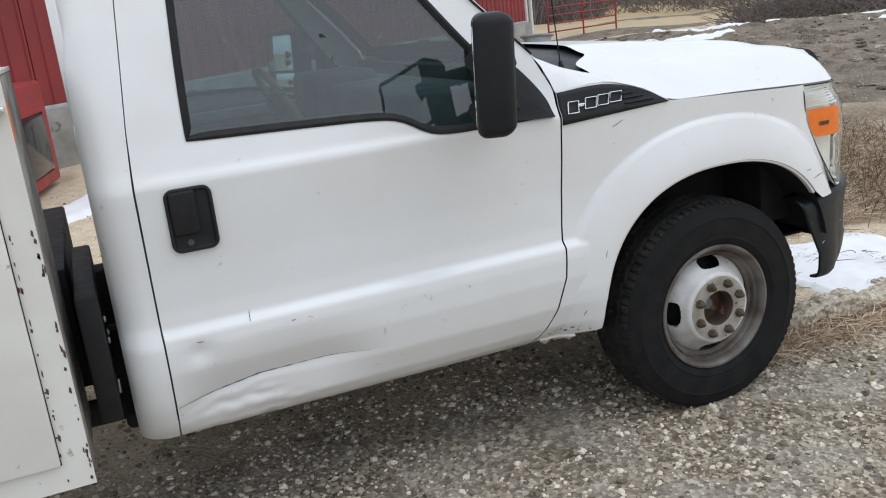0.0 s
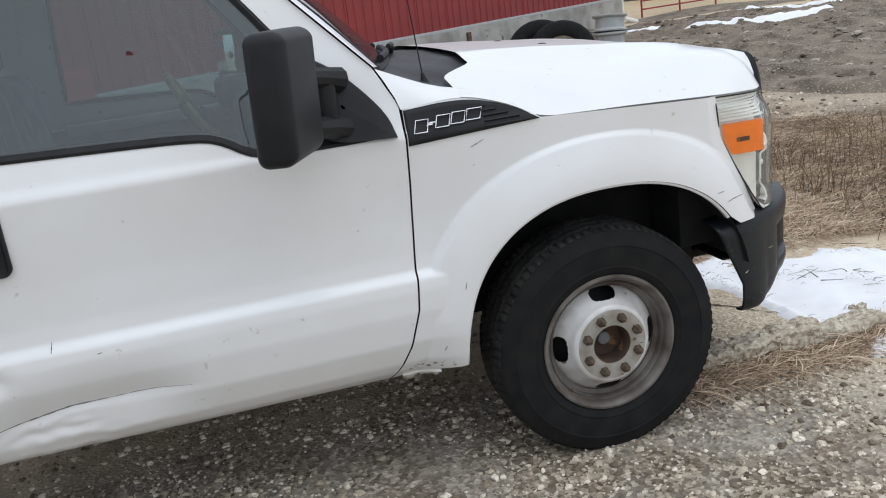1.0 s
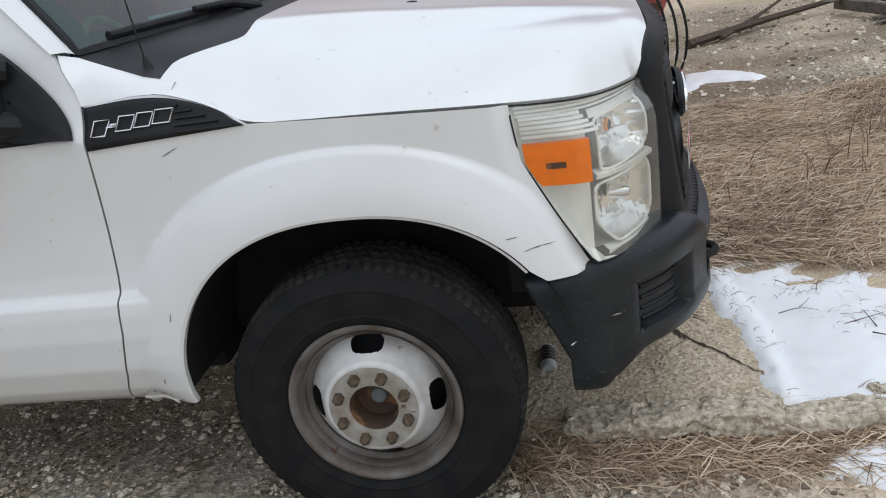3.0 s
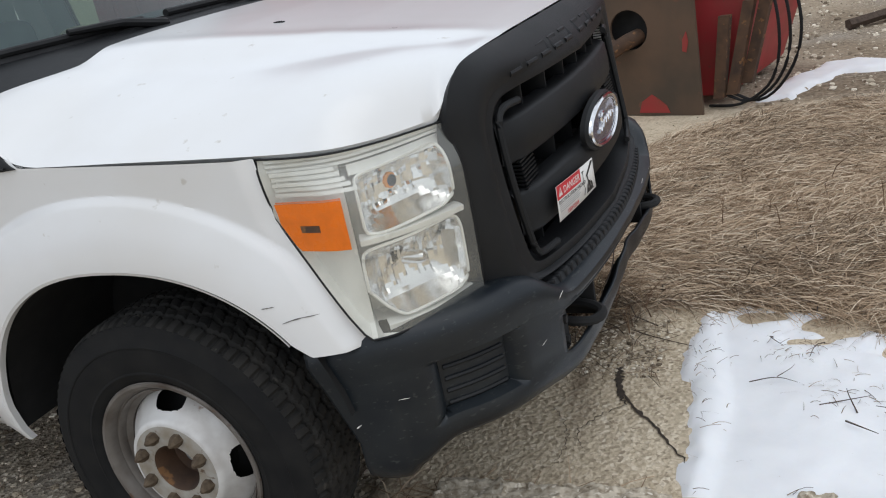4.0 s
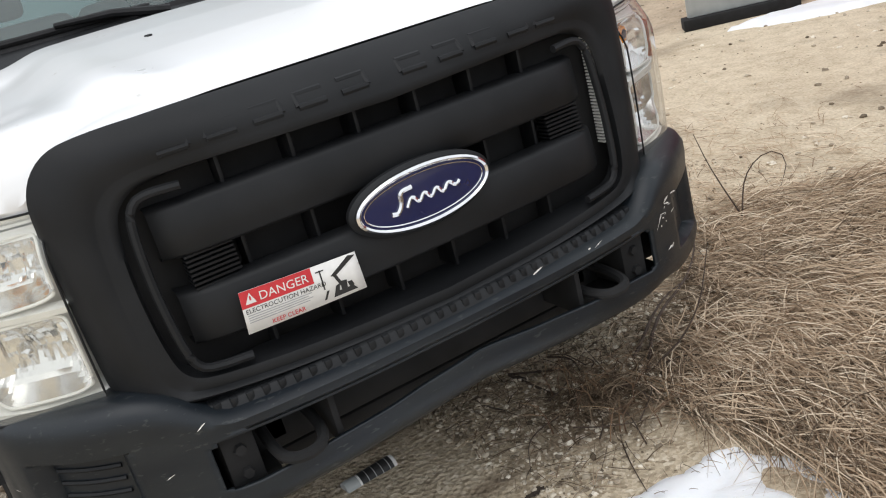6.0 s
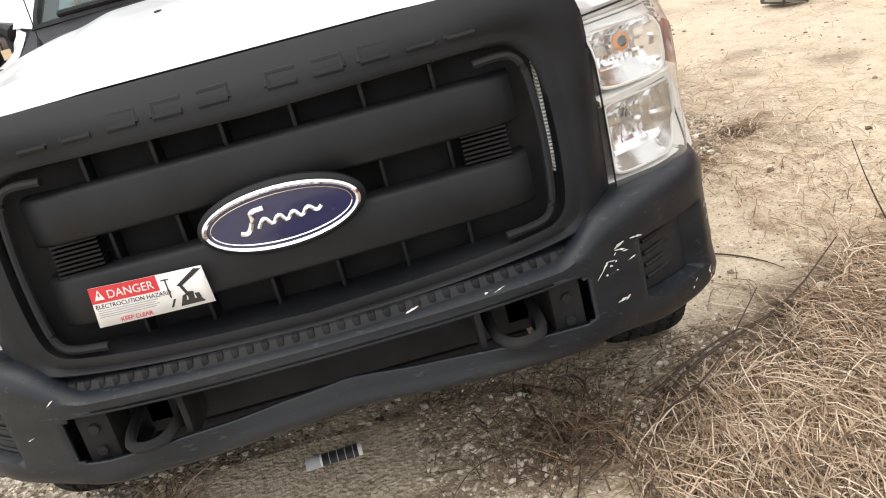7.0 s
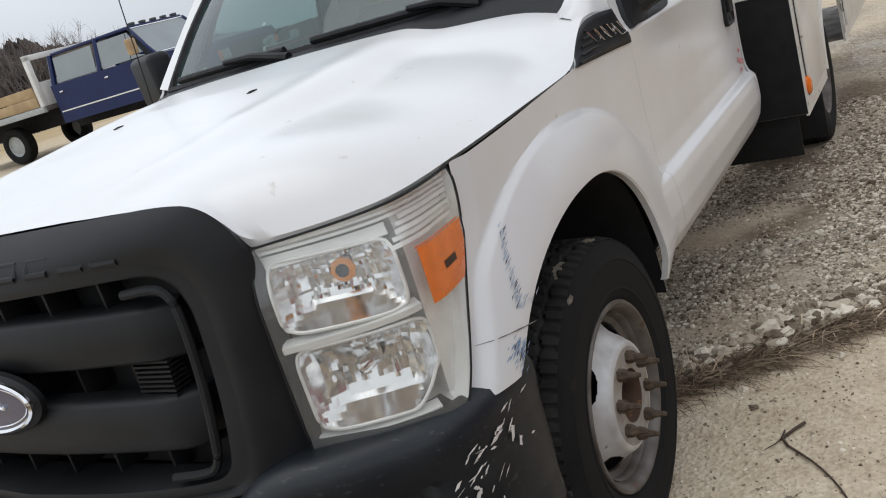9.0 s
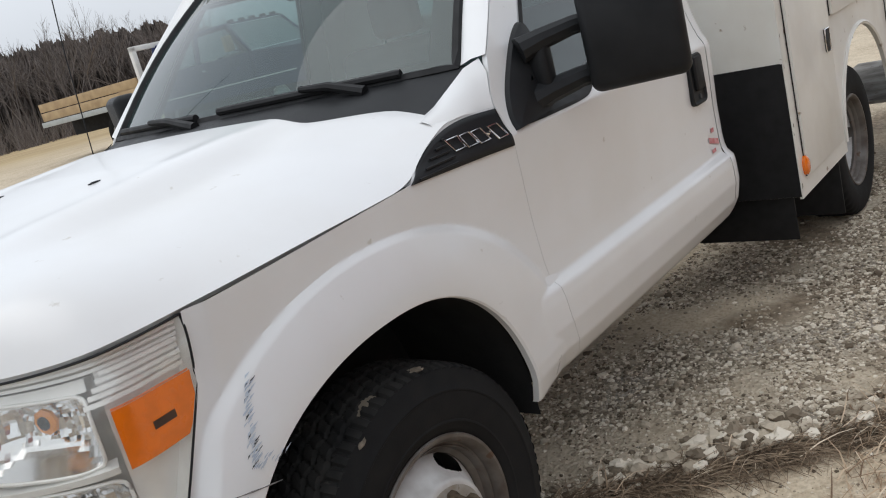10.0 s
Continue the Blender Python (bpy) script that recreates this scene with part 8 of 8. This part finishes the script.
W_, HT, hc, hr = 0.92, 1.15, (0.42, 0.60), 0.145
nb_ = 48
outer, inner = [], []
for k in range(nb_):
    a = 2 * math.pi * k / nb_ + math.pi / 4
    c, d = math.cos(a), math.sin(a)
    m_ = max(abs(c), abs(d))
    outer.append((W_ / 2 + c / m_ * W_ / 2, 0.0, HT / 2 + d / m_ * HT / 2))
    inner.append((hc[0] + hr * math.cos(a), 0.0, hc[1] + hr * 0.95 * math.sin(a)))
o, i_ = np.array(outer), np.array(inner)
dep = np.array([0, 0.02, 0])
part("end_plate", grid(np.array([o + dep, o, i_, i_ + dep, o + dep]), closed=True), PLATE, mach, "rusty brown plate with a round hole", smooth=False)
part("red_mark", slab_from([(0.44, -0.003, 0.02), (0.68, -0.003, 0.02), (0.66, -0.003, 0.07), (0.60, -0.003, 0.12), (0.55, -0.003, 0.15), (0.47, -0.003, 0.10)], (0, 0.002, 0)), RED_PAINT, mach, "faded red paint patch")
part("red_mark", slab_from([(0.81, -0.003, 0.44), (0.84, -0.003, 0.43), (0.86, -0.003, 0.50), (0.85, -0.003, 0.57), (0.82, -0.003, 0.52)], (0, 0.002, 0)), RED_PAINT, mach, "faded red paint patch")
part("red_mark", slab_from([(0.42, -0.003, 0.94), (0.53, -0.003, 0.95), (0.50, -0.003, 1.10), (0.44, -0.003, 1.10)], (0, 0.002, 0)), RED_PAINT, mach, "faded red paint patch")
part("shaft", joined(tube([(0.46, 0.35, 0.55), (0.42, 0.02, 0.53), (0.36, -0.10, 0.50)], 0.05, 12, radii=[0.06, 0.055, 0.05]), tube([(0.37, -0.08, 0.51), (0.30, -0.17, 0.45), (0.29, -0.19, 0.36)], 0.04, 10, radii=[0.062, 0.055, 0.04]), box_piece(0.25, 0.35, -0.22, -0.12, 0.40, 0.47, bevel=0.02), tube([(0.28, -0.17, 0.38), (0.37, -0.16, 0.24)], 0.018, 8)), RUST, mach, "rusty drive shaft stub")
part("plate_pin", tube([(-0.06, 0.0, 0.05), (0.06, 0.0, 0.05)], 0.012, 8), RUST, mach)
part("dark_hollow", box(0.22, 0.66, 0.10, 0.13, 0.36, 0.84), DARK, mach, "dark hollow behind the hole")
hull = [(0.10, 0.15, 0.10), (0.98, 0.25, 0.06), (1.06, 0.36, 0.40), (1.24, 0.40, 0.86), (0.90, 0.20, 1.02), (0.10, 0.15, 1.0)]
bmh = bmesh.new()
ring0 = [bmh.verts.new(p) for p in hull]
ring1 = [bmh.verts.new((p[0] * 0.92, p[1] + 1.15, p[2] * 0.95 + 0.02)) for p in hull]
bmh.faces.new(ring0)
bmh.faces.new(ring1[::-1])
for k in range(6):
    bmh.faces.new((ring0[k], ring1[k], ring1[(k + 1) % 6], ring0[(k + 1) % 6]))
bmesh.ops.recalc_face_normals(bmh, faces=bmh.faces)
bmesh.ops.bevel(bmh, geom=bmh.edges[:], offset=0.03, segments=2, profile=0.5, affect="EDGES")
part("housing", bmh, RED_PAINT, mach, "faded red sheet-metal housing")
for x, y, z0, z1, tl in ((0.94, 0.17, 0.08, 0.62, 0.06), (1.02, 0.20, 0.10, 0.70, 0.14), (1.10, 0.26, 0.16, 0.78, 0.17)):
    part("rib", slab_from([(x, y, z0), (x + 0.07, y + 0.01, z0), (x + 0.07 + tl, y + 0.05, z1), (x + tl, y + 0.04, z1)], (0, -0.05, 0)), RUST, mach, "rusty stiffening rib")
for k in range(3):
    xx = 1.00 + 0.07 * k
    part("hose", tube(smooth_line([(xx - 0.1, 0.30, 0.98 + 0.02 * k), (xx + 0.24, 0.16, 0.99), (xx + 0.42, 0.12, 0.72), (xx + 0.40, 0.14, 0.22 + 0.06 * k), (xx + 0.14, 0.16, 0.022), (xx - 0.12, 0.18, 0.018 + 0.10 * (k > 0))], 30, 2), 0.010, 6), SEAL, mach, "black hydraulic hose")
part("top_frame", joined(box_piece(0.7, 1.52, 0.30, 0.38, 0.97, 1.05, bevel=0.01), box_piece(1.24, 1.32, 0.25, 1.1, 0.90, 0.97, bevel=0.01), box_piece(1.44, 1.56, 0.27, 0.41, 0.94, 1.08, bevel=0.02), box_piece(0.98, 1.04, 0.22, 0.30, 0.86, 1.08, bevel=0.01)), RED_PAINT, mach, "red top frame")

# red equipment with dark slots further back
eq = tagged(root("red_equipment", (-2.80, 5.80, 0), 78), "red metal equipment cover with dark rounded slots", "equipment")
part("cover", box(0.0, 2.2, 0.02, 1.0, 0.07, 1.25, bevel=0.05, seg=3), RED_PAINT, eq, "red cover")
for k in range(3):
    part("slot", box(0.14 + 0.22 * k, 0.28 + 0.22 * k, 0.0, 0.05, 0.34, 0.95, bevel=0.045, seg=4), DARK, eq, "dark rounded slot")
    part("slot_rim", tube(smooth_line([(0.13 + 0.22 * k, 0.012, 0.40), (0.13 + 0.22 * k, 0.012, 0.90), (0.21 + 0.22 * k, 0.012, 0.97), (0.29 + 0.22 * k, 0.012, 0.90), (0.29 + 0.22 * k, 0.012, 0.40), (0.21 + 0.22 * k, 0.012, 0.32), (0.13 + 0.22 * k, 0.012, 0.40)], 30, 1), 0.006, 5), CHROME, eq)
part("window", box(0.92, 1.95, 0.0, 0.05, 0.22, 0.90, bevel=0.04, seg=3), DARKGLASS, eq, "dark window")
part("skid", box(0.1, 2.1, 0.25, 0.9, 0.0, 0.09, bevel=0.02), DARK, eq, "dark skid under it")
gp = tagged(root("grey_panel", (-3.35, 5.05, 0), 52), "grey sheet-metal panel standing beside red equipment", "panel")
part("sheet", box(0.0, 0.9, 0.0, 0.06, 0.10, 1.1, bevel=0.01), LIGHTGREY, gp)
part("foot", box(-0.05, 0.95, -0.08, 0.14, 0.0, 0.10, bevel=0.01), DARK, gp)

# dark implement and debris out on the dirt
imp = tagged(root("old_implement", (-8.6, 3.2, 0.02), 20), "dark old implement resting on snow-edged dirt", "implement")
part("beam", box(-1.2, 1.2, -0.15, 0.15, 0.10, 0.55, bevel=0.05), DARK, imp)
part("drum", moved(lathe([(0.001, -0.5), (0.35, -0.5), (0.38, -0.46), (0.38, 0.46), (0.35, 0.5), (0.001, 0.5)], 28), Matrix.Translation((0.3, 0.2, 0.38))), SEAL, imp)
snow([(-7.9, 2.2), (-6.9, 2.7), (-7.3, 3.4), (-8.3, 2.9)], 0.04, "thin snow beside a dark implement", cell=0.06)
deb = tagged(root("scrap_pile", (-4.75, 3.85, 0.0), 10), "small heap of pale scrap on the dirt", "scrap")
for k in range(7):
    b = box(-0.16, 0.16, -0.05, 0.05, -0.02, 0.02, bevel=0.006)
    b.transform(Matrix.Translation((0.12 * (k % 3) - 0.1, 0.1 * (k // 3), 0.05 + 0.03 * k)) @ Euler((0.3 * k, 0.2 * k, 0.9 * k)).to_matrix().to_4x4())
    part("scrap_piece", b, LIGHTGREY if k % 2 else GREYWOOD, deb)

# ---- navy crew-cab flatbed truck with a red plow ----
gz = 0.52
bt = tagged(root("flatbed_truck", (-11.15, -10.72, gz), 95), "navy blue crew-cab flatbed truck with a plank-sided bed", "truck")
# local x forward from the front axle, y to its left; camera sees its right side (-y)
def extr(pts, y0, y1, mat_, name, label=""):
    return part(name, slab_from([(x, y0, z) for x, z in pts], (0, y1 - y0, 0)), mat_, bt, label, smooth=False)


extr([(0.95, 0.55), (0.95, 1.12), (0.90, 1.22), (-0.45, 1.33), (-0.5, 0.60)], -0.98, 0.98, NAVY, "nose", "navy hood and wings")
extr([(-0.45, 0.58), (-0.45, 1.33), (-3.35, 1.36), (-3.35, 0.58)], -0.99, 0.99, NAVY, "cab_body", "navy cab with two doors a side")
part("roof", box(-3.25, -1.02, -0.80, 0.80, 1.90, 1.97, bevel=0.03), NAVY, bt)
for x0, x1 in ((-0.50, -1.02),):
    for y in (-0.86, 0.86):
        part("pillar", tube([(x0, y * 1.06, 1.33), (x1, y * 0.93, 1.92)], 0.035, 6), NAVY, bt)
for x in (-1.95, -3.28):
    for y in (-0.86, 0.86):
        part("pillar", tube([(x, y * 1.10, 1.34), (x + 0.03, y * 0.94, 1.92)], 0.06, 6), NAVY, bt)
part("windshield", slab_from([(-0.50, -0.86, 1.34), (-0.50, 0.86, 1.34), (-1.02, 0.76, 1.90), (-1.02, -0.76, 1.90)], (0.01, 0, 0.005)), PALEGLASS, bt, "pale reflecting windshield")
part("windshield_rim", tube([(-0.49, -0.88, 1.34), (-1.01, -0.78, 1.91), (-1.01, 0.78, 1.91), (-0.49, 0.88, 1.34)], 0.016, 6, closed=True), CHROME, bt, "bright windshield rim")
for y, sg in ((-0.93, -1), (0.93, 1)):
    for xa, xb, ta, tb in ((-0.72, -1.08, -1.06, -1.10), (-1.10, -1.90, -1.12, -1.90), (-2.05, -3.15, -2.05, -3.15)):
        part("side_window", slab_from([(xa, y, 1.37), (xb, y, 1.37), (tb, y * 0.90, 1.86), (ta, y * 0.90, 1.86)], (0, sg * 0.01, 0)), PALEGLASS, bt, "side window")
    part("body_line", box(-3.3, 0.6, min(sg * 0.99, sg * 1.0), max(sg * 0.99, sg * 1.0), 0.80, 0.825), WHITE_TRIM, bt, "pale side moulding")
    for x in (-1.75, -3.05):
        part("handle", box(x - 0.1, x, min(sg * 0.99, sg * 1.01), max(sg * 0.99, sg * 1.01), 1.18, 1.21, bevel=0.005), CHROME, bt)
    mh = part("mirror", box(-0.78, -0.66, min(sg * 1.10, sg * 1.30), max(sg * 1.10, sg * 1.30), 1.42, 1.72, bevel=0.03), TANWOOD if sg < 0 else WHITE_TRIM, bt, "pale side mirror")
    part("mirror_arm", tube([(-0.72, sg * 0.95, 1.40), (-0.72, sg * 1.15, 1.44)], 0.02, 6), CHROME, mh)
    for x in (0.0, -5.1):
        yy = sg * 0.82
        wl = part("wheel", lathe(TP, 60, (x, yy, 0.39), sg), TYRE, bt, "black tyre with pale wheel")
        part("rim", lathe([(0.222, 0.10), (0.20, 0.06), (0.17, 0.05), (0.10, 0.08), (0.05, 0.09), (0.001, 0.09)], 32, (x, yy, 0.39), sg), LIGHTGREY, wl)
    part("headlight", box(0.93, 0.965, min(sg * 0.62, sg * 0.86), max(sg * 0.62, sg * 0.86), 0.86, 1.04, bevel=0.01), LIGHTGREY, bt, "square headlight")
    part("signal_lamp", box(0.93, 0.965, min(sg * 0.87, sg * 0.97), max(sg * 0.87, sg * 0.97), 0.86, 1.04, bevel=0.01), AMBER, bt, "amber signal lamp")
for k in range(5):
    part("cab_light", box(-1.12, -1.02, -0.62 + 0.31 * k - 0.06, -0.62 + 0.31 * k + 0.06, 1.965, 2.02, bevel=0.015), DASH, bt, "small roof lamp")
part("bumper", box(0.95, 1.10, -1.0, 1.0, 0.48, 0.66, bevel=0.02), CHROME, bt)
part("grille", box(0.94, 0.97, -0.6, 0.6, 0.76, 1.08, bevel=0.01), DARK, bt)
part("bed_deck", box(-7.4, -3.55, -1.15, 1.15, 0.92, 1.02, bevel=0.01), GREYWOOD, bt, "wooden bed deck")
part("bed_frame", joined(box_piece(-7.4, -3.6, -0.45, -0.3, 0.55, 0.92), box_piece(-7.4, -3.6, 0.3, 0.45, 0.55, 0.92), box_piece(-3.6, 0.9, -0.45, 0.45, 0.42, 0.60)), DARK, bt)
for sg in (-1, 1):
    for k in range(2):
        part("side_board", box(-7.4, -3.7, min(sg * 1.12, sg * 1.16), max(sg * 1.12, sg * 1.16), 1.04 + 0.21 * k, 1.23 + 0.21 * k, bevel=0.004), TANWOOD, bt, "tan side board")
    part("bed_rail", box(-7.45, -3.55, min(sg * 1.10, sg * 1.20), max(sg * 1.10, sg * 1.20), 0.90, 1.02, bevel=0.01), LIGHTGREY, bt)
part("headboard", joined(box_piece(-3.66, -3.56, -1.15, -1.03, 1.0, 2.05, bevel=0.01), box_piece(-3.66, -3.56, 1.03, 1.15, 1.0, 2.05, bevel=0.01), box_piece(-3.66, -3.56, -1.15, 1.15, 1.95, 2.06, bevel=0.01), box_piece(-3.64, -3.58, -1.1, 1.1, 1.0, 1.5, bevel=0.01)), WHITE_TRIM, bt, "pale steel headboard frame")

plow = tagged(root("snow_plow", (-11.3, -8.55, 0.42), 95), "red steel snow plow blade in front of a truck", "plow")
for sg in (-1, 1):
    rows = []
    for z, d in ((0.0, 0.10), (0.25, 0.0), (0.5, -0.03), (0.75, 0.02), (0.90, 0.12)):
        rows.append([(0.25 + d - 0.20 * abs(y), sg * y, z) for y in np.linspace(0, 1.35, 8)])
    wing = solid(part("blade_wing", grid(np.array(rows)), RED_PAINT, plow, "red curved blade wing"), 0.03, 0.0)
    part("wing_edge", tube([(0.0, sg * 1.35, 0.0), (-0.06, sg * 1.35, 0.5), (0.10, sg * 1.37, 0.98)], 0.03, 6), WHITE_TRIM, plow)
    for k in range(4):
        y = 0.40 + 0.17 * k
        part("plain_mark", box(0.20 - 0.2 * y - 0.02, 0.20 - 0.2 * y + 0.045, sg * y - 0.05, sg * y + 0.05, 0.45, 0.58, bevel=0.01), WHITE_TRIM, plow, "pale plain mark")
part("a_frame", joined(box_piece(-0.9, 0.15, -0.3, 0.3, 0.10, 0.30, bevel=0.03), tube([(-0.5, 0, 0.3), (-0.5, 0, 1.0)], 0.05, 8)), DARK, plow)
part("plow_lamp", joined(box_piece(-0.5, -0.38, -0.55, -0.35, 0.95, 1.10, bevel=0.03), box_piece(-0.5, -0.38, 0.35, 0.55, 0.95, 1.10, bevel=0.03), tube([(-0.45, -0.45, 0.95), (-0.45, 0.45, 0.95)], 0.02, 6)), LIGHTGREY, plow, "pale plow lamp")


# ---- far woods: bare trees ----
# bark colour lightened and greyed to put the soft branch haze into it
HAZED_BARK = island_mat("hazed_wood_far", [(0.0, (0.10, 0.083, 0.074)), (0.5, (0.15, 0.127, 0.115)), (1.0, (0.21, 0.183, 0.168))], bump=0.0)
rt = np.random.RandomState(31)


def bare_tree(x, y, z, h):
    """Trunk and forked limbs down to fine twigs, each a thin three-sided stick."""
    out = []

    def limb(p, d, L, r, depth):
        e = p + d * L
        out.append(tube([p, e], r, 3, radii=[r, r * 0.5]))
        if depth == 0:
            return
        for _ in range(rt.randint(3, 5) if depth > 1 else 5):
            nd = d + rt.normal(0, 0.45, 3) + np.array([0, 0, 0.15])
            nd /= np.linalg.norm(nd)
            limb(p + d * L * rt.uniform(0.45, 1.0), nd, L * rt.uniform(0.45, 0.7), r * 0.5, depth - 1)

    limb(np.array([x, y, z]), np.array([rt.normal(0, 0.04), rt.normal(0, 0.04), 1.0]), h * 0.45, h * 0.009, 3)
    return joined(*out)


def woods(azs, dist, heights, n, label, origin=(1.5, 1.8)):
    trees = []
    for k in range(n):
        a = radians(rt.uniform(*azs))
        d = rt.uniform(*dist)
        hh = np.interp(math.degrees(a), *heights) * rt.uniform(0.75, 1.1)
        x, y = origin[0] + d * math.cos(a), origin[1] + d * math.sin(a)
        trees.append(bare_tree(x, y, ground_z(x, y) - 0.3, hh))
    return tagged(ob_from("far_woods", *joined(*trees), HAZED_BARK, smooth=False), label, "trees", kind="stuff")


WOODMASS = mat("far_woodland", (0.125, 0.105, 0.095), 1.0, var=0.6, scale=0.9, tint=(0.085, 0.068, 0.060), bump=0.0, spots=0.45, spot_scale=2.2, spot_colour=(0.17, 0.148, 0.135), spec=0.0, stretch=(1, 1, 0.22))


def wood_ridge(azs, dist, heights, label, origin=(1.5, 1.8), n=700):
    """A rough ridge of woodland: uneven rows one behind the other, thinning towards the top."""
    rows = []
    fr = (0.0, 0.35, 0.55, 0.70, 0.80, 0.87, 0.92)
    for q, frac in enumerate(fr):
        row = []
        for k in range(n):
            deg = azs[0] + (azs[1] - azs[0]) * k / (n - 1)
            a = radians(deg)
            d = dist + 2.5 * q + rt.normal(0, 0.5)
            x, y = origin[0] + d * math.cos(a), origin[1] + d * math.sin(a)
            h = np.interp(deg, *heights)
            lump = 0.93 + 0.09 * noise.noise((deg * 0.9, q * 0.4, 1.0)) + 0.06 * noise.noise((deg * 3.5, q, 2.0))
            row.append((x, y, ground_z(x, y) - 0.5 + h * frac * lump + (rt.uniform(-0.02, 0.03) * h if q else 0)))
        rows.append(row)
    return tagged(ob_from("far_woods", *grid(np.array(rows)), WOODMASS, smooth=False), label, "trees", kind="stuff")


EAST = ([-140, -136, -132, -129.5, -125, -117, -100], [3.8, 5.2, 7.8, 8.6, 10.8, 11.6, 12.0])
wood_ridge((-140, -100), 84, EAST, "dense brown winter woodland beyond the field")
wood_ridge((-178, -137), 170, ([-178, -145, -137], [5, 5, 6.5]), "low hazy band of distant woodland")
wood_ridge((52, 104), 60, ([52, 104], [6, 8]), "dense brown woodland behind the shed", origin=(-2, -3.5))
wood_ridge((15, 56), 110, ([15, 56], [6, 6]), "low brown woodland on the far slope", origin=(-2, -3.5))
woods((-138, -102), (80, 96), (EAST[0], [h * 0.98 for h in EAST[1]]), 330, "band of bare leafless winter trees beyond the field")
woods((-175, -136), (165, 220), ([-175, -145, -136], [5.5, 5.5, 7]), 60, "distant low band of bare winter woods")
woods((55, 100), (48, 75), ([55, 100], [10, 12]), 70, "bare winter trees behind the shed", origin=(-2, -3.5))
woods((20, 55), (70, 120), ([20, 55], [8, 9]), 60, "bare shrubs and trees on the far slope", origin=(-2, -3.5))
# brush along the foot of the woods
def brush(azs, dist, n, hmax, label, origin):
    out = []
    for _ in range(n):
        a, d = radians(rt.uniform(*azs)), rt.uniform(*dist)
        x, y = origin[0] + d * math.cos(a), origin[1] + d * math.sin(a)
        z = ground_z(x, y) - 0.1
        for _ in range(7):
            e = np.array([x + rt.normal(0, 0.7), y + rt.normal(0, 0.7), z + rt.uniform(0.3, 1) * hmax])
            out.append(tube([(x + rt.normal(0, 0.4), y + rt.normal(0, 0.4), z), e], 0.05, 3, radii=[0.016, 0.006]))
    return tagged(ob_from("brush", *joined(*out), HAZED_BARK, smooth=False), label, "brush", kind="stuff")


brush((-138, -100), (70, 86), 500, 3.0, "dense brown brush at the foot of the woods", (1.5, 1.8))
brush((30, 49), (27, 33), 620, 0.8, "tangled brown brush behind the soil bank", (-2, -3.5))
brush((57, 82), (36, 50), 620, 2.6, "dark brown brush at the edge of the woods behind the shed", (-2, -3.5))
brush((48, 62), (38, 60), 260, 1.6, "low brown shrubs on the grassy slope", (-2, -3.5))
